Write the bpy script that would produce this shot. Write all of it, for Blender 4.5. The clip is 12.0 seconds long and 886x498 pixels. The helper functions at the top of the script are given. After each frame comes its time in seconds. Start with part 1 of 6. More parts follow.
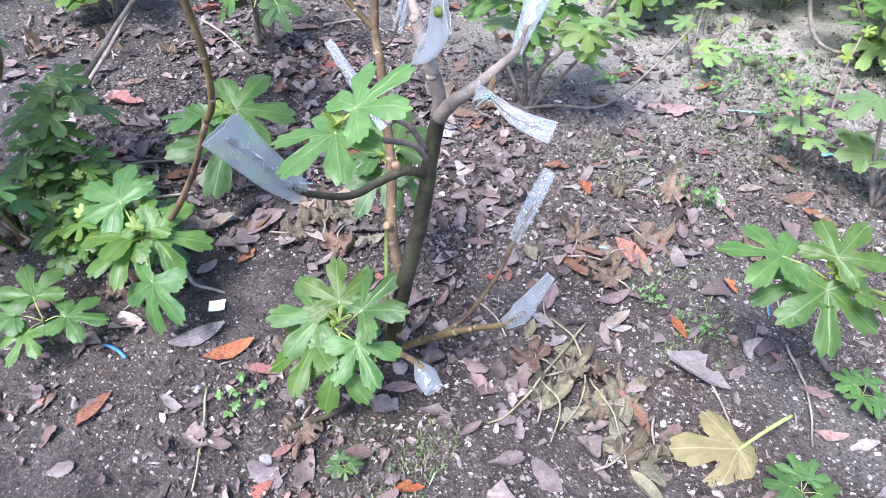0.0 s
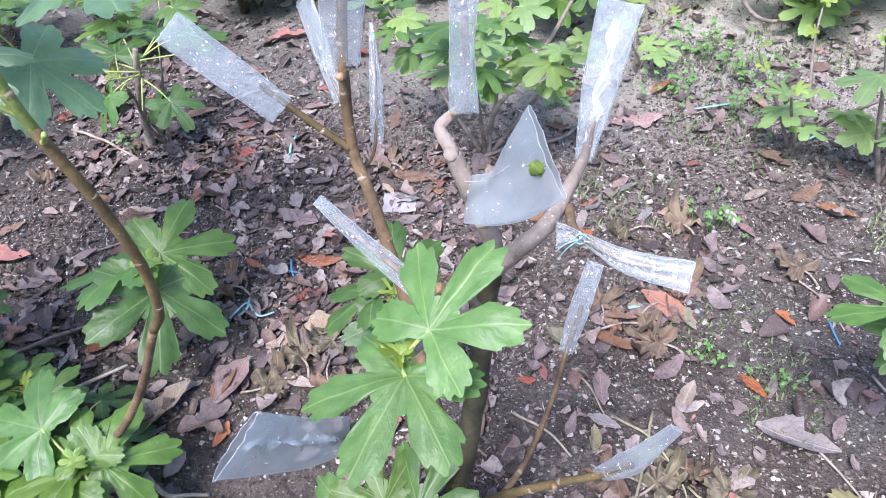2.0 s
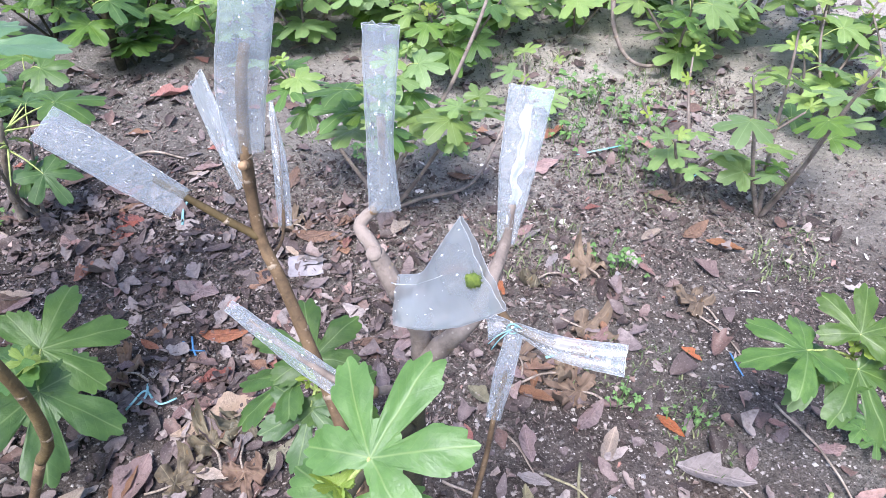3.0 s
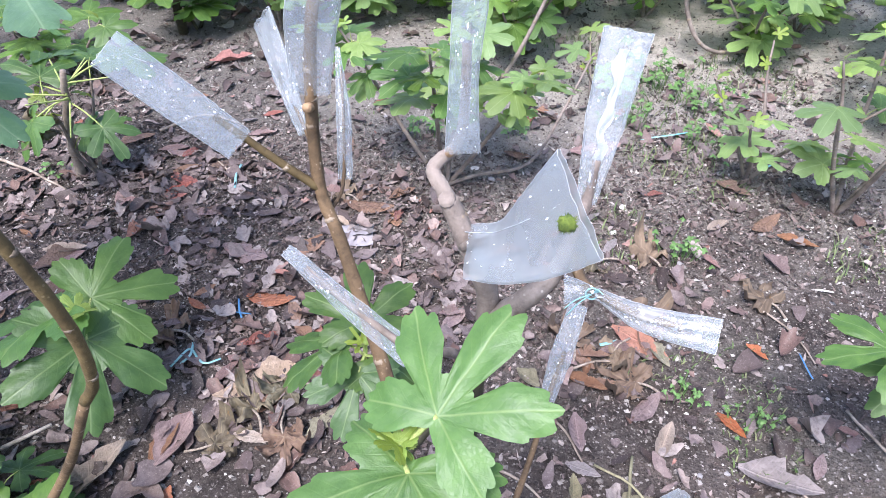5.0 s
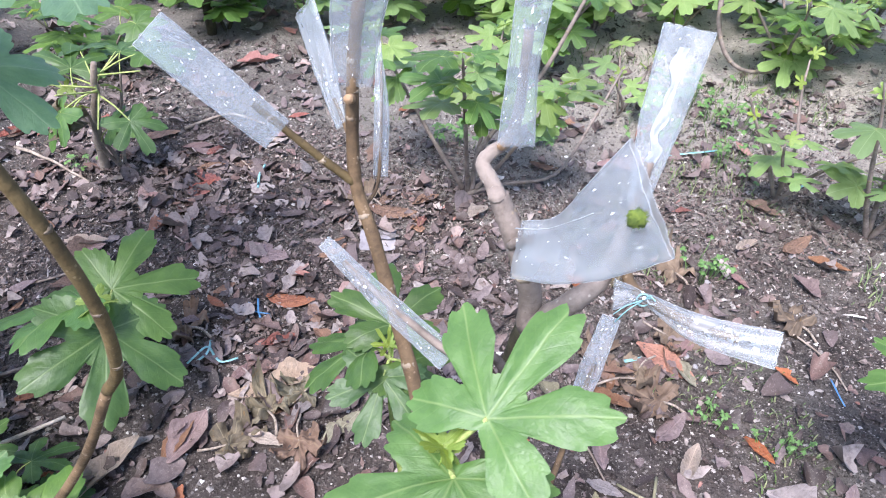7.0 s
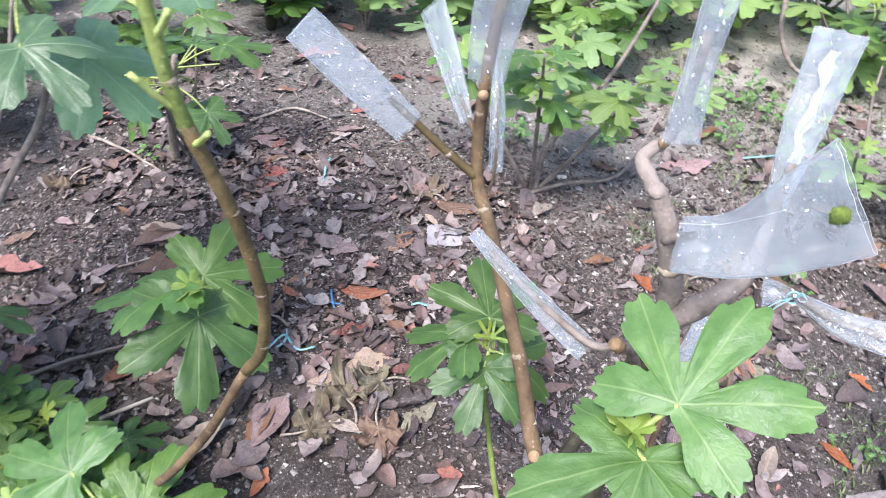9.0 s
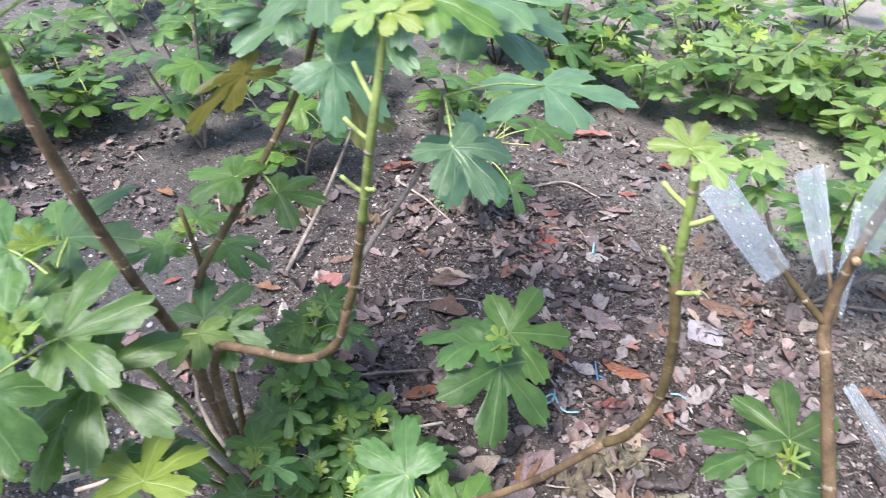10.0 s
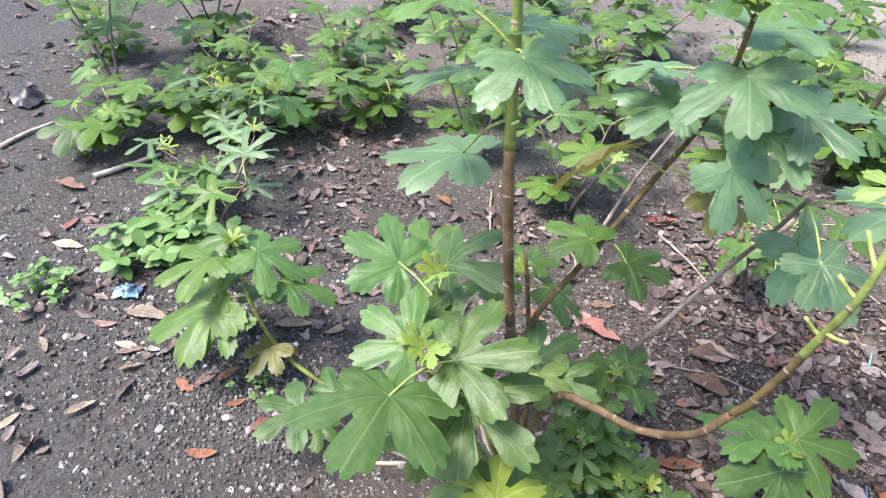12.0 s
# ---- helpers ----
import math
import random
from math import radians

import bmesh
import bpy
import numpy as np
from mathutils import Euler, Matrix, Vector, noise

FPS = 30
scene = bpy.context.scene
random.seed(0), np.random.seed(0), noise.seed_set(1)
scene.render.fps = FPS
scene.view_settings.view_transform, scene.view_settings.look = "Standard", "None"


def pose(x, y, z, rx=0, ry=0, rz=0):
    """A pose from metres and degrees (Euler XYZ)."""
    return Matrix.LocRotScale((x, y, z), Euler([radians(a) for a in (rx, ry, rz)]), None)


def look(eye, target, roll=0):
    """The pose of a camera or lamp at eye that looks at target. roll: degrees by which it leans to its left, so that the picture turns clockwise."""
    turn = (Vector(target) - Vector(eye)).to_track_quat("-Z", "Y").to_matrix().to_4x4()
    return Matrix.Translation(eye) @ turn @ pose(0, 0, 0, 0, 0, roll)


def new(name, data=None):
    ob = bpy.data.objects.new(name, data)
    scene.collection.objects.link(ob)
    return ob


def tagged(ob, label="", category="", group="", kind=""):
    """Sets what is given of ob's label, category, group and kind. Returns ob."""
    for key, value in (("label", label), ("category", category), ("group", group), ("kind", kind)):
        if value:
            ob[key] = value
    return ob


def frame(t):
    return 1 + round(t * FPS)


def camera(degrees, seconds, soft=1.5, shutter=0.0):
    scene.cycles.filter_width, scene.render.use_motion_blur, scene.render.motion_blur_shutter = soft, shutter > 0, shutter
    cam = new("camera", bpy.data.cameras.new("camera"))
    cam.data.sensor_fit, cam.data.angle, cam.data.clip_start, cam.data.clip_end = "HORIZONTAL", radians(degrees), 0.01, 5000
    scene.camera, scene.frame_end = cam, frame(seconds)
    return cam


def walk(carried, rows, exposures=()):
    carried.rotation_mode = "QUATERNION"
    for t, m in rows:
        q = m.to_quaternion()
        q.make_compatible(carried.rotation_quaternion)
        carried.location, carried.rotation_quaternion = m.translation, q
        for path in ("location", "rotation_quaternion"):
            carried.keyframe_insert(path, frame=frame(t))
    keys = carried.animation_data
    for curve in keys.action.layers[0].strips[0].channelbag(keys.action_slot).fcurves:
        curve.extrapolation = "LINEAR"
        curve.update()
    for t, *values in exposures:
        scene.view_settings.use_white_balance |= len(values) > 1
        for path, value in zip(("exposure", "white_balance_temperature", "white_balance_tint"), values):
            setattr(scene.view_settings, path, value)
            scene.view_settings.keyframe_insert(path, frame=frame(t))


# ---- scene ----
cam = camera(68.7, 12.0, soft=0.65, shutter=0.2)
PATH = [
    (0, (0.697, -0.297, 1.332), (0.111, 0.986, -0.087), 2.2),
    (0.5, (0.605, -0.263, 1.324), (0.135, 1.061, -0.1), 1.3),
    (1, (0.527, -0.222, 1.351), (0.041, 1.143, -0.027), -1.3),
    (1.5, (0.443, -0.104, 1.327), (0.014, 1.314, -0.016), -1.3),
    (2, (0.36, 0.012, 1.284), (0.014, 1.388, -0.125), -4.3),
    (2.5, (0.335, 0.043, 1.325), (0.234, 1.532, -0.007), 0.7),
    (2.7, (0.322, 0.058, 1.324), (0.274, 1.546, -0.011), -0.1),
    (4.3, (0.346, 0.123, 1.224), (0.223, 1.585, -0.136), -1.0),
    (4.5, (0.322, 0.116, 1.236), (0.175, 1.575, -0.125), -1.3),
    (5, (0.29, 0.094, 1.243), (0.117, 1.546, -0.12), 0.1),
    (5.5, (0.289, 0.084, 1.252), (0.068, 1.566, -0.072), -0.2),
    (6, (0.291, 0.088, 1.249), (0.055, 1.572, -0.07), -0.4),
    (6.5, (0.291, 0.096, 1.247), (0.062, 1.593, -0.059), 0.5),
    (7, (0.257, 0.098, 1.213), (0.046, 1.573, -0.12), 1.6),
    (7.2, (0.227, 0.094, 1.205), (-0.005, 1.545, -0.152), -0.4),
    (8.8, (0.135, 0.077, 1.199), (-0.114, 1.542, -0.139), -1.0),
    (9, (0.133, 0.054, 1.219), (-0.139, 1.515, -0.118), 1.6),
    (9.2, (0.109, 0.014, 1.264), (-0.325, 1.448, -0.061), 1.0),
    (9.5, (0.044, -0.033, 1.313), (-0.549, 1.379, 0.026), 0.3),
    (10, (-0.089, -0.139, 1.412), (-0.898, 1.206, 0.172), -0.3),
    (10.5, (-0.199, -0.235, 1.489), (-1.092, 1.047, 0.241), 0.1),
    (11, (-0.263, -0.32, 1.531), (-1.281, 0.874, 0.291), 0.3),
    (11.5, (-0.306, -0.36, 1.557), (-1.421, 0.756, 0.328), 1.2),
    (12, (-0.378, -0.392, 1.575), (-1.556, 0.644, 0.335), 2.2),
]
walk(cam, [(t, look(eye, target, roll)) for t, eye, target, roll in PATH], [(0, 2.20, 5700, 16), (2.5, 2.0, 5850, 17.5), (7, 1.98, 5950, 17.5), (9.5, 2.02, 6050, 14.5), (10.5, 2.04, 6150, 13.5), (12, 2.13, 6500, 13.5)])

# ---- light ----
SUN_EL, SUN_AZ = 62.0, 200.0
world = bpy.data.worlds.new("sky")
scene.world = world
world.use_nodes = True
wn = world.node_tree.nodes
sky = wn.new("ShaderNodeTexSky")
sky.sky_type, sky.sun_disc = "NISHITA", False
sky.sun_elevation, sky.sun_rotation = radians(SUN_EL), radians(SUN_AZ)
sky.air_density, sky.dust_density = 1.0, 2.0
world.node_tree.links.new(sky.outputs[0], wn["Background"].inputs[0])
wn["Background"].inputs[1].default_value = 0.110
sun = new("sun", bpy.data.lights.new("sun", "SUN"))
sun.data.energy, sun.data.angle, sun.data.color = 2.25, radians(20), (1.0, 0.96, 0.91)
sd = Vector((math.sin(radians(SUN_AZ)) * math.cos(radians(SUN_EL)),
             math.cos(radians(SUN_AZ)) * math.cos(radians(SUN_EL)), math.sin(radians(SUN_EL))))
sun.matrix_world = look(sd * 20, (0, 0, 0))

# ---- materials ----
LOBES = (0.0, 53.0, -53.0, 112.0, -112.0)


class Nodes:
    """Short hand for building one material."""

    def __init__(self, name):
        self.mat = bpy.data.materials.new(name)
        self.mat.use_nodes = True
        self.tree = self.mat.node_tree
        self.bsdf = self.tree.nodes["Principled BSDF"]
        self.out = self.tree.nodes["Material Output"]

    def add(self, kind, **settings):
        n = self.tree.nodes.new(kind)
        for k, v in settings.items():
            setattr(n, k, v)
        return n

    def link(self, a, b):
        self.tree.links.new(a, b)

    def val(self, node, slot, v):
        if hasattr(v, "is_linked"):
            self.link(v, node.inputs[slot])
        else:
            node.inputs[slot].default_value = v

    def math(self, op, a, b=0.0, clamp=False):
        n = self.add("ShaderNodeMath", operation=op, use_clamp=clamp)
        self.val(n, 0, a)
        self.val(n, 1, b)
        return n.outputs[0]

    def mix(self, f, a, b, blend="MIX"):
        n = self.add("ShaderNodeMix", data_type="RGBA", blend_type=blend)
        self.val(n, 0, f)
        self.val(n, 6, a if hasattr(a, "is_linked") else (*a, 1))
        self.val(n, 7, b if hasattr(b, "is_linked") else (*b, 1))
        return n.outputs[2]

    def range(self, v, a, b, lo=0.0, hi=1.0):
        n = self.add("ShaderNodeMapRange")
        for i, x in enumerate((v, a, b, lo, hi)):
            self.val(n, i, x)
        return n.outputs[0]

    def coord(self, which="Object"):
        return self.add("ShaderNodeTexCoord").outputs[which]

    def noise(self, co, scale, detail=4.0, rough=0.6):
        n = self.add("ShaderNodeTexNoise")
        self.link(co, n.inputs["Vector"])
        n.inputs["Scale"].default_value, n.inputs["Detail"].default_value = scale, detail
        n.inputs["Roughness"].default_value = rough
        return n.outputs[0]

    def voronoi(self, co, scale, feature="F1", out="Distance"):
        n = self.add("ShaderNodeTexVoronoi", feature=feature)
        self.link(co, n.inputs["Vector"])
        n.inputs["Scale"].default_value = scale
        return n.outputs[out]

    def ramp(self, v, stops):
        n = self.add("ShaderNodeValToRGB")
        e = n.color_ramp.elements
        while len(e) < len(stops):
            e.new(0.5)
        for el, (p, c) in zip(e, stops):
            el.position, el.color = p, (*c, 1)
        self.val(n, 0, v)
        return n.outputs[0]

    def bump(self, h, strength, distance):
        n = self.add("ShaderNodeBump")
        n.inputs["Strength"].default_value, n.inputs["Distance"].default_value = strength, distance
        self.link(h, n.inputs["Height"])
        return n.outputs[0]

    def finish(self, color, rough=0.6, normal=None, spec=0.5, translucent=0.0, tcolor=None):
        b = self.bsdf
        self.val(b, "Base Color", color if hasattr(color, "is_linked") else (*color, 1))
        self.val(b, "Roughness", rough)
        b.inputs["Specular IOR Level"].default_value = spec
        if normal is not None:
            self.link(normal, b.inputs["Normal"])
        if translucent:
            tr, mx = self.add("ShaderNodeBsdfTranslucent"), self.add("ShaderNodeMixShader")
            self.val(tr, 0, tcolor if tcolor is not None else color)
            mx.inputs[0].default_value = translucent
            self.link(b.outputs[0], mx.inputs[1])
            self.link(tr.outputs[0], mx.inputs[2])
            self.link(mx.outputs[0], self.out.inputs[0])
        return self.mat


def mat_fig_leaf(name, dark, light, vein, trans=0.36, rough=0.48, spots=0.0, spec=0.6):
    m = Nodes(name)
    co = m.coord()
    sx = m.add("ShaderNodeSeparateXYZ")
    m.link(co, sx.inputs[0])
    x, y = sx.outputs[0], sx.outputs[1]
    veins = None
    for a in LOBES:
        s, c = math.sin(radians(a)), math.cos(radians(a))
        along = m.math("ADD", m.math("MULTIPLY", x, s), m.math("MULTIPLY", y, c))
        off = m.math("ABSOLUTE", m.math("SUBTRACT", m.math("MULTIPLY", x, c), m.math("MULTIPLY", y, s)))
        line = m.math("MULTIPLY", m.range(off, 0.003, 0.014, 1.0, 0.0), m.math("GREATER_THAN", along, 0.0))
        # side veins leave each main vein at a slant
        slant = m.math("SUBTRACT", along, m.math("MULTIPLY", off, 1.1))
        tooth = m.math("ABSOLUTE", m.math("SUBTRACT", m.math("FRACT", m.math("MULTIPLY", slant, 7.0)), 0.5))
        side = m.math("MULTIPLY", m.range(tooth, 0.0, 0.06, 1.0, 0.0), m.range(off, 0.10, 0.2, 0.28, 0.0))
        line = m.math("MAXIMUM", line, m.math("MULTIPLY", side, m.math("GREATER_THAN", along, 0.12)))
        veins = line if veins is None else m.math("MAXIMUM", veins, line)
    rnd = m.add("ShaderNodeObjectInfo").outputs["Random"]
    blot, mottle = m.noise(co, 3.0, 5), m.noise(co, 13.0, 5, 0.7)
    col = m.mix(m.range(m.math("ADD", m.math("MULTIPLY", blot, 0.65), m.math("MULTIPLY", mottle, 0.35)), 0.36, 0.64), dark, light)
    hsv = m.add("ShaderNodeHueSaturation")
    m.val(hsv, "Hue", m.range(rnd, 0, 1, 0.485, 0.515))
    m.val(hsv, "Saturation", m.range(rnd, 0, 1, 1.05, 0.88))
    m.val(hsv, "Value", m.range(m.math("FRACT", m.math("MULTIPLY", rnd, 7.3)), 0, 1, 0.70, 1.25))
    m.val(hsv, "Color", col)
    col = hsv.outputs[0]
    if spots:
        sp = m.range(m.noise(co, 9.0, 3), 0.62, 0.7, 0.0, spots)
        col = m.mix(sp, col, (0.16, 0.09, 0.03))
    col = m.mix(m.math("MULTIPLY", veins, 0.42), col, vein)
    h = m.math("ADD", m.math("MULTIPLY", veins, -0.7), m.math("ADD", m.math("MULTIPLY", m.noise(co, 11.0, 3), 1.2), m.math("MULTIPLY", mottle, 0.5)))
    tc = m.mix(0.5, col, tuple(min(1, v * 1.5) for v in light))
    return m.finish(col, m.range(mottle, 0.3, 0.7, rough - 0.08, rough + 0.08), m.bump(h, 0.15, 0.014), spec, trans, tc)


FIG = mat_fig_leaf("fig_leaf_green", (0.040, 0.098, 0.016), (0.086, 0.170, 0.028), (0.22, 0.30, 0.11))
# the sky's bluish sheen on leaves is painted into this base colour
FIG_BLUE = mat_fig_leaf("fig_leaf_sky_sheen", (0.062, 0.132, 0.050), (0.115, 0.208, 0.086), (0.26, 0.35, 0.19), 0.34, 0.46, 0.0, 0.8)
FIG_LIGHT = mat_fig_leaf("fig_leaf_fresh", (0.060, 0.130, 0.019), (0.108, 0.202, 0.032), (0.27, 0.36, 0.13), 0.42)
# paler copy of the leaf green: stronger light on the far bushes, painted in
FIG_SUNLIT = mat_fig_leaf("fig_leaf_sunlit", (0.165, 0.265, 0.070), (0.245, 0.355, 0.115), (0.36, 0.45, 0.22), 0.50, 0.42)
FIG_YOUNG = mat_fig_leaf("fig_leaf_young", (0.17, 0.25, 0.035), (0.23, 0.31, 0.05), (0.36, 0.47, 0.18), 0.4)
FIG_YELLOW = mat_fig_leaf("fig_leaf_olive", (0.13, 0.135, 0.025), (0.20, 0.18, 0.035), (0.30, 0.27, 0.1), 0.3, 0.5, 0.4)
FIG_DRY_YELLOW = mat_fig_leaf("fig_leaf_fallen_yellow", (0.14, 0.108, 0.034), (0.245, 0.195, 0.066), (0.38, 0.35, 0.18), 0.15, 0.65, 0.8)
FIG_DRY = mat_fig_leaf("fig_leaf_fallen_dry", (0.048, 0.038, 0.022), (0.165, 0.138, 0.082), (0.26, 0.22, 0.13), 0.12, 0.75, 0.8)
FIG_BROWN = mat_fig_leaf("fig_leaf_fallen_brown", (0.085, 0.052, 0.032), (0.17, 0.115, 0.075), (0.22, 0.16, 0.10), 0.08, 0.8, 0.5)


def mat_dead(name, a, b, rough=0.55):
    m = Nodes(name)
    co = m.coord()
    rnd = m.add("ShaderNodeObjectInfo").outputs["Random"]
    n1, n2, n3 = m.noise(co, 4.0, 6, 0.7), m.noise(co, 22.0, 3), m.noise(co, 9.0, 5, 0.75)
    sx = m.add("ShaderNodeSeparateXYZ")
    m.link(co, sx.inputs[0])
    off = m.math("ABSOLUTE", sx.outputs[1])
    rib = m.range(off, 0.004, 0.014, 1.0, 0.0)
    slant = m.math("FRACT", m.math("MULTIPLY", m.math("SUBTRACT", sx.outputs[0], m.math("MULTIPLY", off, 0.7)), 10.0))
    vein = m.math("MAXIMUM", rib, m.range(m.math("ABSOLUTE", m.math("SUBTRACT", slant, 0.5)), 0.0, 0.07, 0.55, 0.0))
    col = m.mix(m.range(n1, 0.36, 0.64), a, b)
    col = m.mix(m.range(n3, 0.54, 0.70, 0.0, 0.6), col, tuple(v * 0.45 for v in a))
    col = m.mix(m.range(n2, 0.60, 0.75, 0.0, 0.4), col, tuple(v * 0.4 for v in a))
    col = m.mix(m.math("MULTIPLY", vein, 0.35), col, tuple(min(1, v * 1.5) for v in b))
    hsv = m.add("ShaderNodeHueSaturation")
    m.val(hsv, "Value", m.range(rnd, 0, 1, 0.65, 1.2))
    m.val(hsv, "Saturation", m.range(m.math("FRACT", m.math("MULTIPLY", rnd, 5.7)), 0, 1, 0.75, 1.1))
    m.val(hsv, "Color", col)
    h = m.math("ADD", m.math("MULTIPLY", n1, 1.0), m.math("ADD", m.math("MULTIPLY", n3, 0.6), m.math("MULTIPLY", vein, 0.25)))
    return m.finish(hsv.outputs[0], m.range(n3, 0.3, 0.7, rough - 0.15, rough + 0.1), m.bump(h, 0.5, 0.05), 0.45, 0.08)


DEAD = {
    "orange": mat_dead("dead_leaf_orange", (0.235, 0.066, 0.024), (0.33, 0.120, 0.048)),
    "red": mat_dead("dead_leaf_red", (0.20, 0.058, 0.043), (0.28, 0.10, 0.072)),
    "mauve": mat_dead("dead_leaf_mauve", (0.17, 0.10, 0.095), (0.27, 0.18, 0.16)),
    "tan": mat_dead("dead_leaf_tan", (0.27, 0.20, 0.145), (0.39, 0.30, 0.225), 0.65),
    "grey": mat_dead("dead_leaf_grey", (0.125, 0.105, 0.10), (0.21, 0.18, 0.17), 0.7),
    "brown": mat_dead("dead_leaf_brown", (0.14, 0.07, 0.04), (0.24, 0.13, 0.075)),
    "olive": mat_dead("dead_leaf_olive", (0.12, 0.105, 0.06), (0.24, 0.215, 0.13), 0.7),
}


def mat_bark(name, a, b, scar, scale=1.0):
    m = Nodes(name)
    co = m.coord()
    n1, n2 = m.noise(co, 14 * scale, 6, 0.65), m.noise(co, 90 * scale, 4)
    lent = m.range(m.voronoi(co, 110 * scale), 0.12, 0.2, 0.8, 0.0)
    n3 = m.noise(co, 38 * scale, 5, 0.7)
    col = m.mix(m.range(n1, 0.35, 0.65), tuple(v * 0.8 for v in a), tuple(v * 1.12 for v in b))
    col = m.mix(m.range(n3, 0.52, 0.68, 0.0, 0.55), col, tuple(v * 0.45 for v in a))
    col = m.mix(m.range(n3, 0.42, 0.30, 0.0, 0.45), col, tuple(min(1, v * 1.45) for v in b))
    col = m.mix(m.math("MULTIPLY", lent, m.range(n1, 0.45, 0.6)), col, scar)
    h = m.math("ADD", n2, m.math("MULTIPLY", n1, 1.5))
    return m.finish(col, 0.75, m.bump(h, 0.5, 0.004), 0.3)


BARK = mat_bark("fig_bark_brown", (0.072, 0.046, 0.024), (0.145, 0.095, 0.050), (0.30, 0.22, 0.15))
BARK_OLIVE = mat_bark("fig_bark_olive", (0.065, 0.045, 0.018), (0.12, 0.085, 0.035), (0.28, 0.22, 0.12))
BARK_GREY = mat_bark("fig_bark_grey", (0.12, 0.095, 0.078), (0.22, 0.18, 0.15), (0.4, 0.35, 0.3))
# mossy bark; also paints the shade on stems of the dark bushes
BARK_DARK = mat_bark("fig_bark_mossy_and_shaded", (0.020, 0.018, 0.010), (0.058, 0.052, 0.026), (0.11, 0.10, 0.06))
BARK_GREEN = mat_bark("fig_shoot_green", (0.095, 0.125, 0.028), (0.16, 0.20, 0.05), (0.3, 0.32, 0.14))
TWIG = mat_bark("dry_twig", (0.17, 0.13, 0.10), (0.30, 0.25, 0.20), (0.4, 0.35, 0.3))
PALE_WOOD = mat_bark("bleached_wood", (0.27, 0.225, 0.185), (0.43, 0.375, 0.32), (0.6, 0.55, 0.5))
PETIOLE = mat_bark("petiole_green", (0.24, 0.30, 0.08), (0.33, 0.38, 0.13), (0.4, 0.42, 0.2))
DRY_STALK = mat_bark("dry_leaf_stalk", (0.17, 0.15, 0.085), (0.26, 0.235, 0.14), (0.35, 0.31, 0.2))
CUT = mat_bark("cut_wood", (0.15, 0.09, 0.045), (0.26, 0.17, 0.095), (0.12, 0.07, 0.035))
SCAR = mat_bark("leaf_scar", (0.12, 0.085, 0.055), (0.28, 0.225, 0.16), (0.45, 0.38, 0.3))


def mat_film():
    """Clear polythene with condensation: see-through film, a milky haze, painted crease highlights, glossy folds."""
    m = Nodes("clear_polythene_film")
    co = m.coord()
    cloud = m.noise(co, 17, 3, 0.5)
    fold = m.math("ABSOLUTE", m.math("SUBTRACT", m.noise(co, 15, 2, 0.4), 0.5))
    # opaque white lines paint the shine along folded creases
    wet = m.math("MULTIPLY", m.range(fold, 0.0, 0.010, 1.0, 0.0), m.range(m.noise(co, 11, 2), 0.52, 0.66))
    haze = m.range(cloud, 0.30, 0.70, 0.26, 0.36)
    opaque = m.math("MAXIMUM", haze, m.math("MULTIPLY", wet, 0.55))
    tra = m.add("ShaderNodeBsdfTransparent")
    tra.inputs[0].default_value = (0.97, 0.98, 0.98, 1)
    dif, tl, gl = m.add("ShaderNodeBsdfDiffuse"), m.add("ShaderNodeBsdfTranslucent"), m.add("ShaderNodeBsdfGlossy")
    dif.inputs[0].default_value = tl.inputs[0].default_value = (0.53, 0.57, 0.60, 1)
    gl.inputs[1].default_value = 0.36
    body, mx, top = (m.add("ShaderNodeMixShader") for _ in range(3))
    body.inputs[0].default_value = 0.5
    m.link(dif.outputs[0], body.inputs[1])
    m.link(tl.outputs[0], body.inputs[2])
    m.link(opaque, mx.inputs[0])
    m.link(tra.outputs[0], mx.inputs[1])
    m.link(body.outputs[0], mx.inputs[2])
    fres = m.add("ShaderNodeFresnel")
    fres.inputs[0].default_value = 1.4
    nrm = m.bump(m.math("ADD", m.math("MULTIPLY", m.noise(co, 30, 1), 0.2), m.math("MULTIPLY", m.noise(co, 12, 1), 2.0)), 0.25, 0.008)
    m.link(nrm, gl.inputs["Normal"])
    m.link(nrm, fres.inputs["Normal"])
    m.link(m.math("MINIMUM", m.math("MULTIPLY", fres.outputs[0], 0.8), 0.24), top.inputs[0])
    m.link(mx.outputs[0], top.inputs[1])
    m.link(gl.outputs[0], top.inputs[2])
    m.link(top.outputs[0], m.out.inputs[0])
    return m.mat


FILM = mat_film()


def mat_plain(name, a, b, rough=0.5, scale=30):
    m = Nodes(name)
    n = m.noise(m.coord(), scale, 4)
    return m.finish(m.mix(m.range(n, 0.35, 0.65), a, b), rough, m.bump(n, 0.3, 0.003))


FOLD = mat_plain("polythene_fold", (0.34, 0.36, 0.37), (0.52, 0.54, 0.55), 0.25)
DROPS = mat_plain("water_drop", (0.82, 0.83, 0.83), (0.92, 0.92, 0.92), 0.1)
TEAL = mat_plain("teal_plastic_strap", (0.13, 0.31, 0.32), (0.26, 0.44, 0.43), 0.45)
BLUE = mat_plain("blue_plastic_string", (0.04, 0.13, 0.29), (0.08, 0.22, 0.39), 0.45)
NAVY = mat_plain("dark_blue_plastic", (0.01, 0.016, 0.03), (0.16, 0.30, 0.40), 0.25, 60)
PAPER = mat_plain("white_card", (0.66, 0.65, 0.63), (0.8, 0.79, 0.77), 0.7)
BLACK = mat_plain("black_plastic_sheet", (0.010, 0.010, 0.013), (0.022, 0.022, 0.028), 0.45)
FROSTED = mat_plain("frosted_plastic_scrap", (0.19, 0.17, 0.175), (0.30, 0.275, 0.28), 0.35)
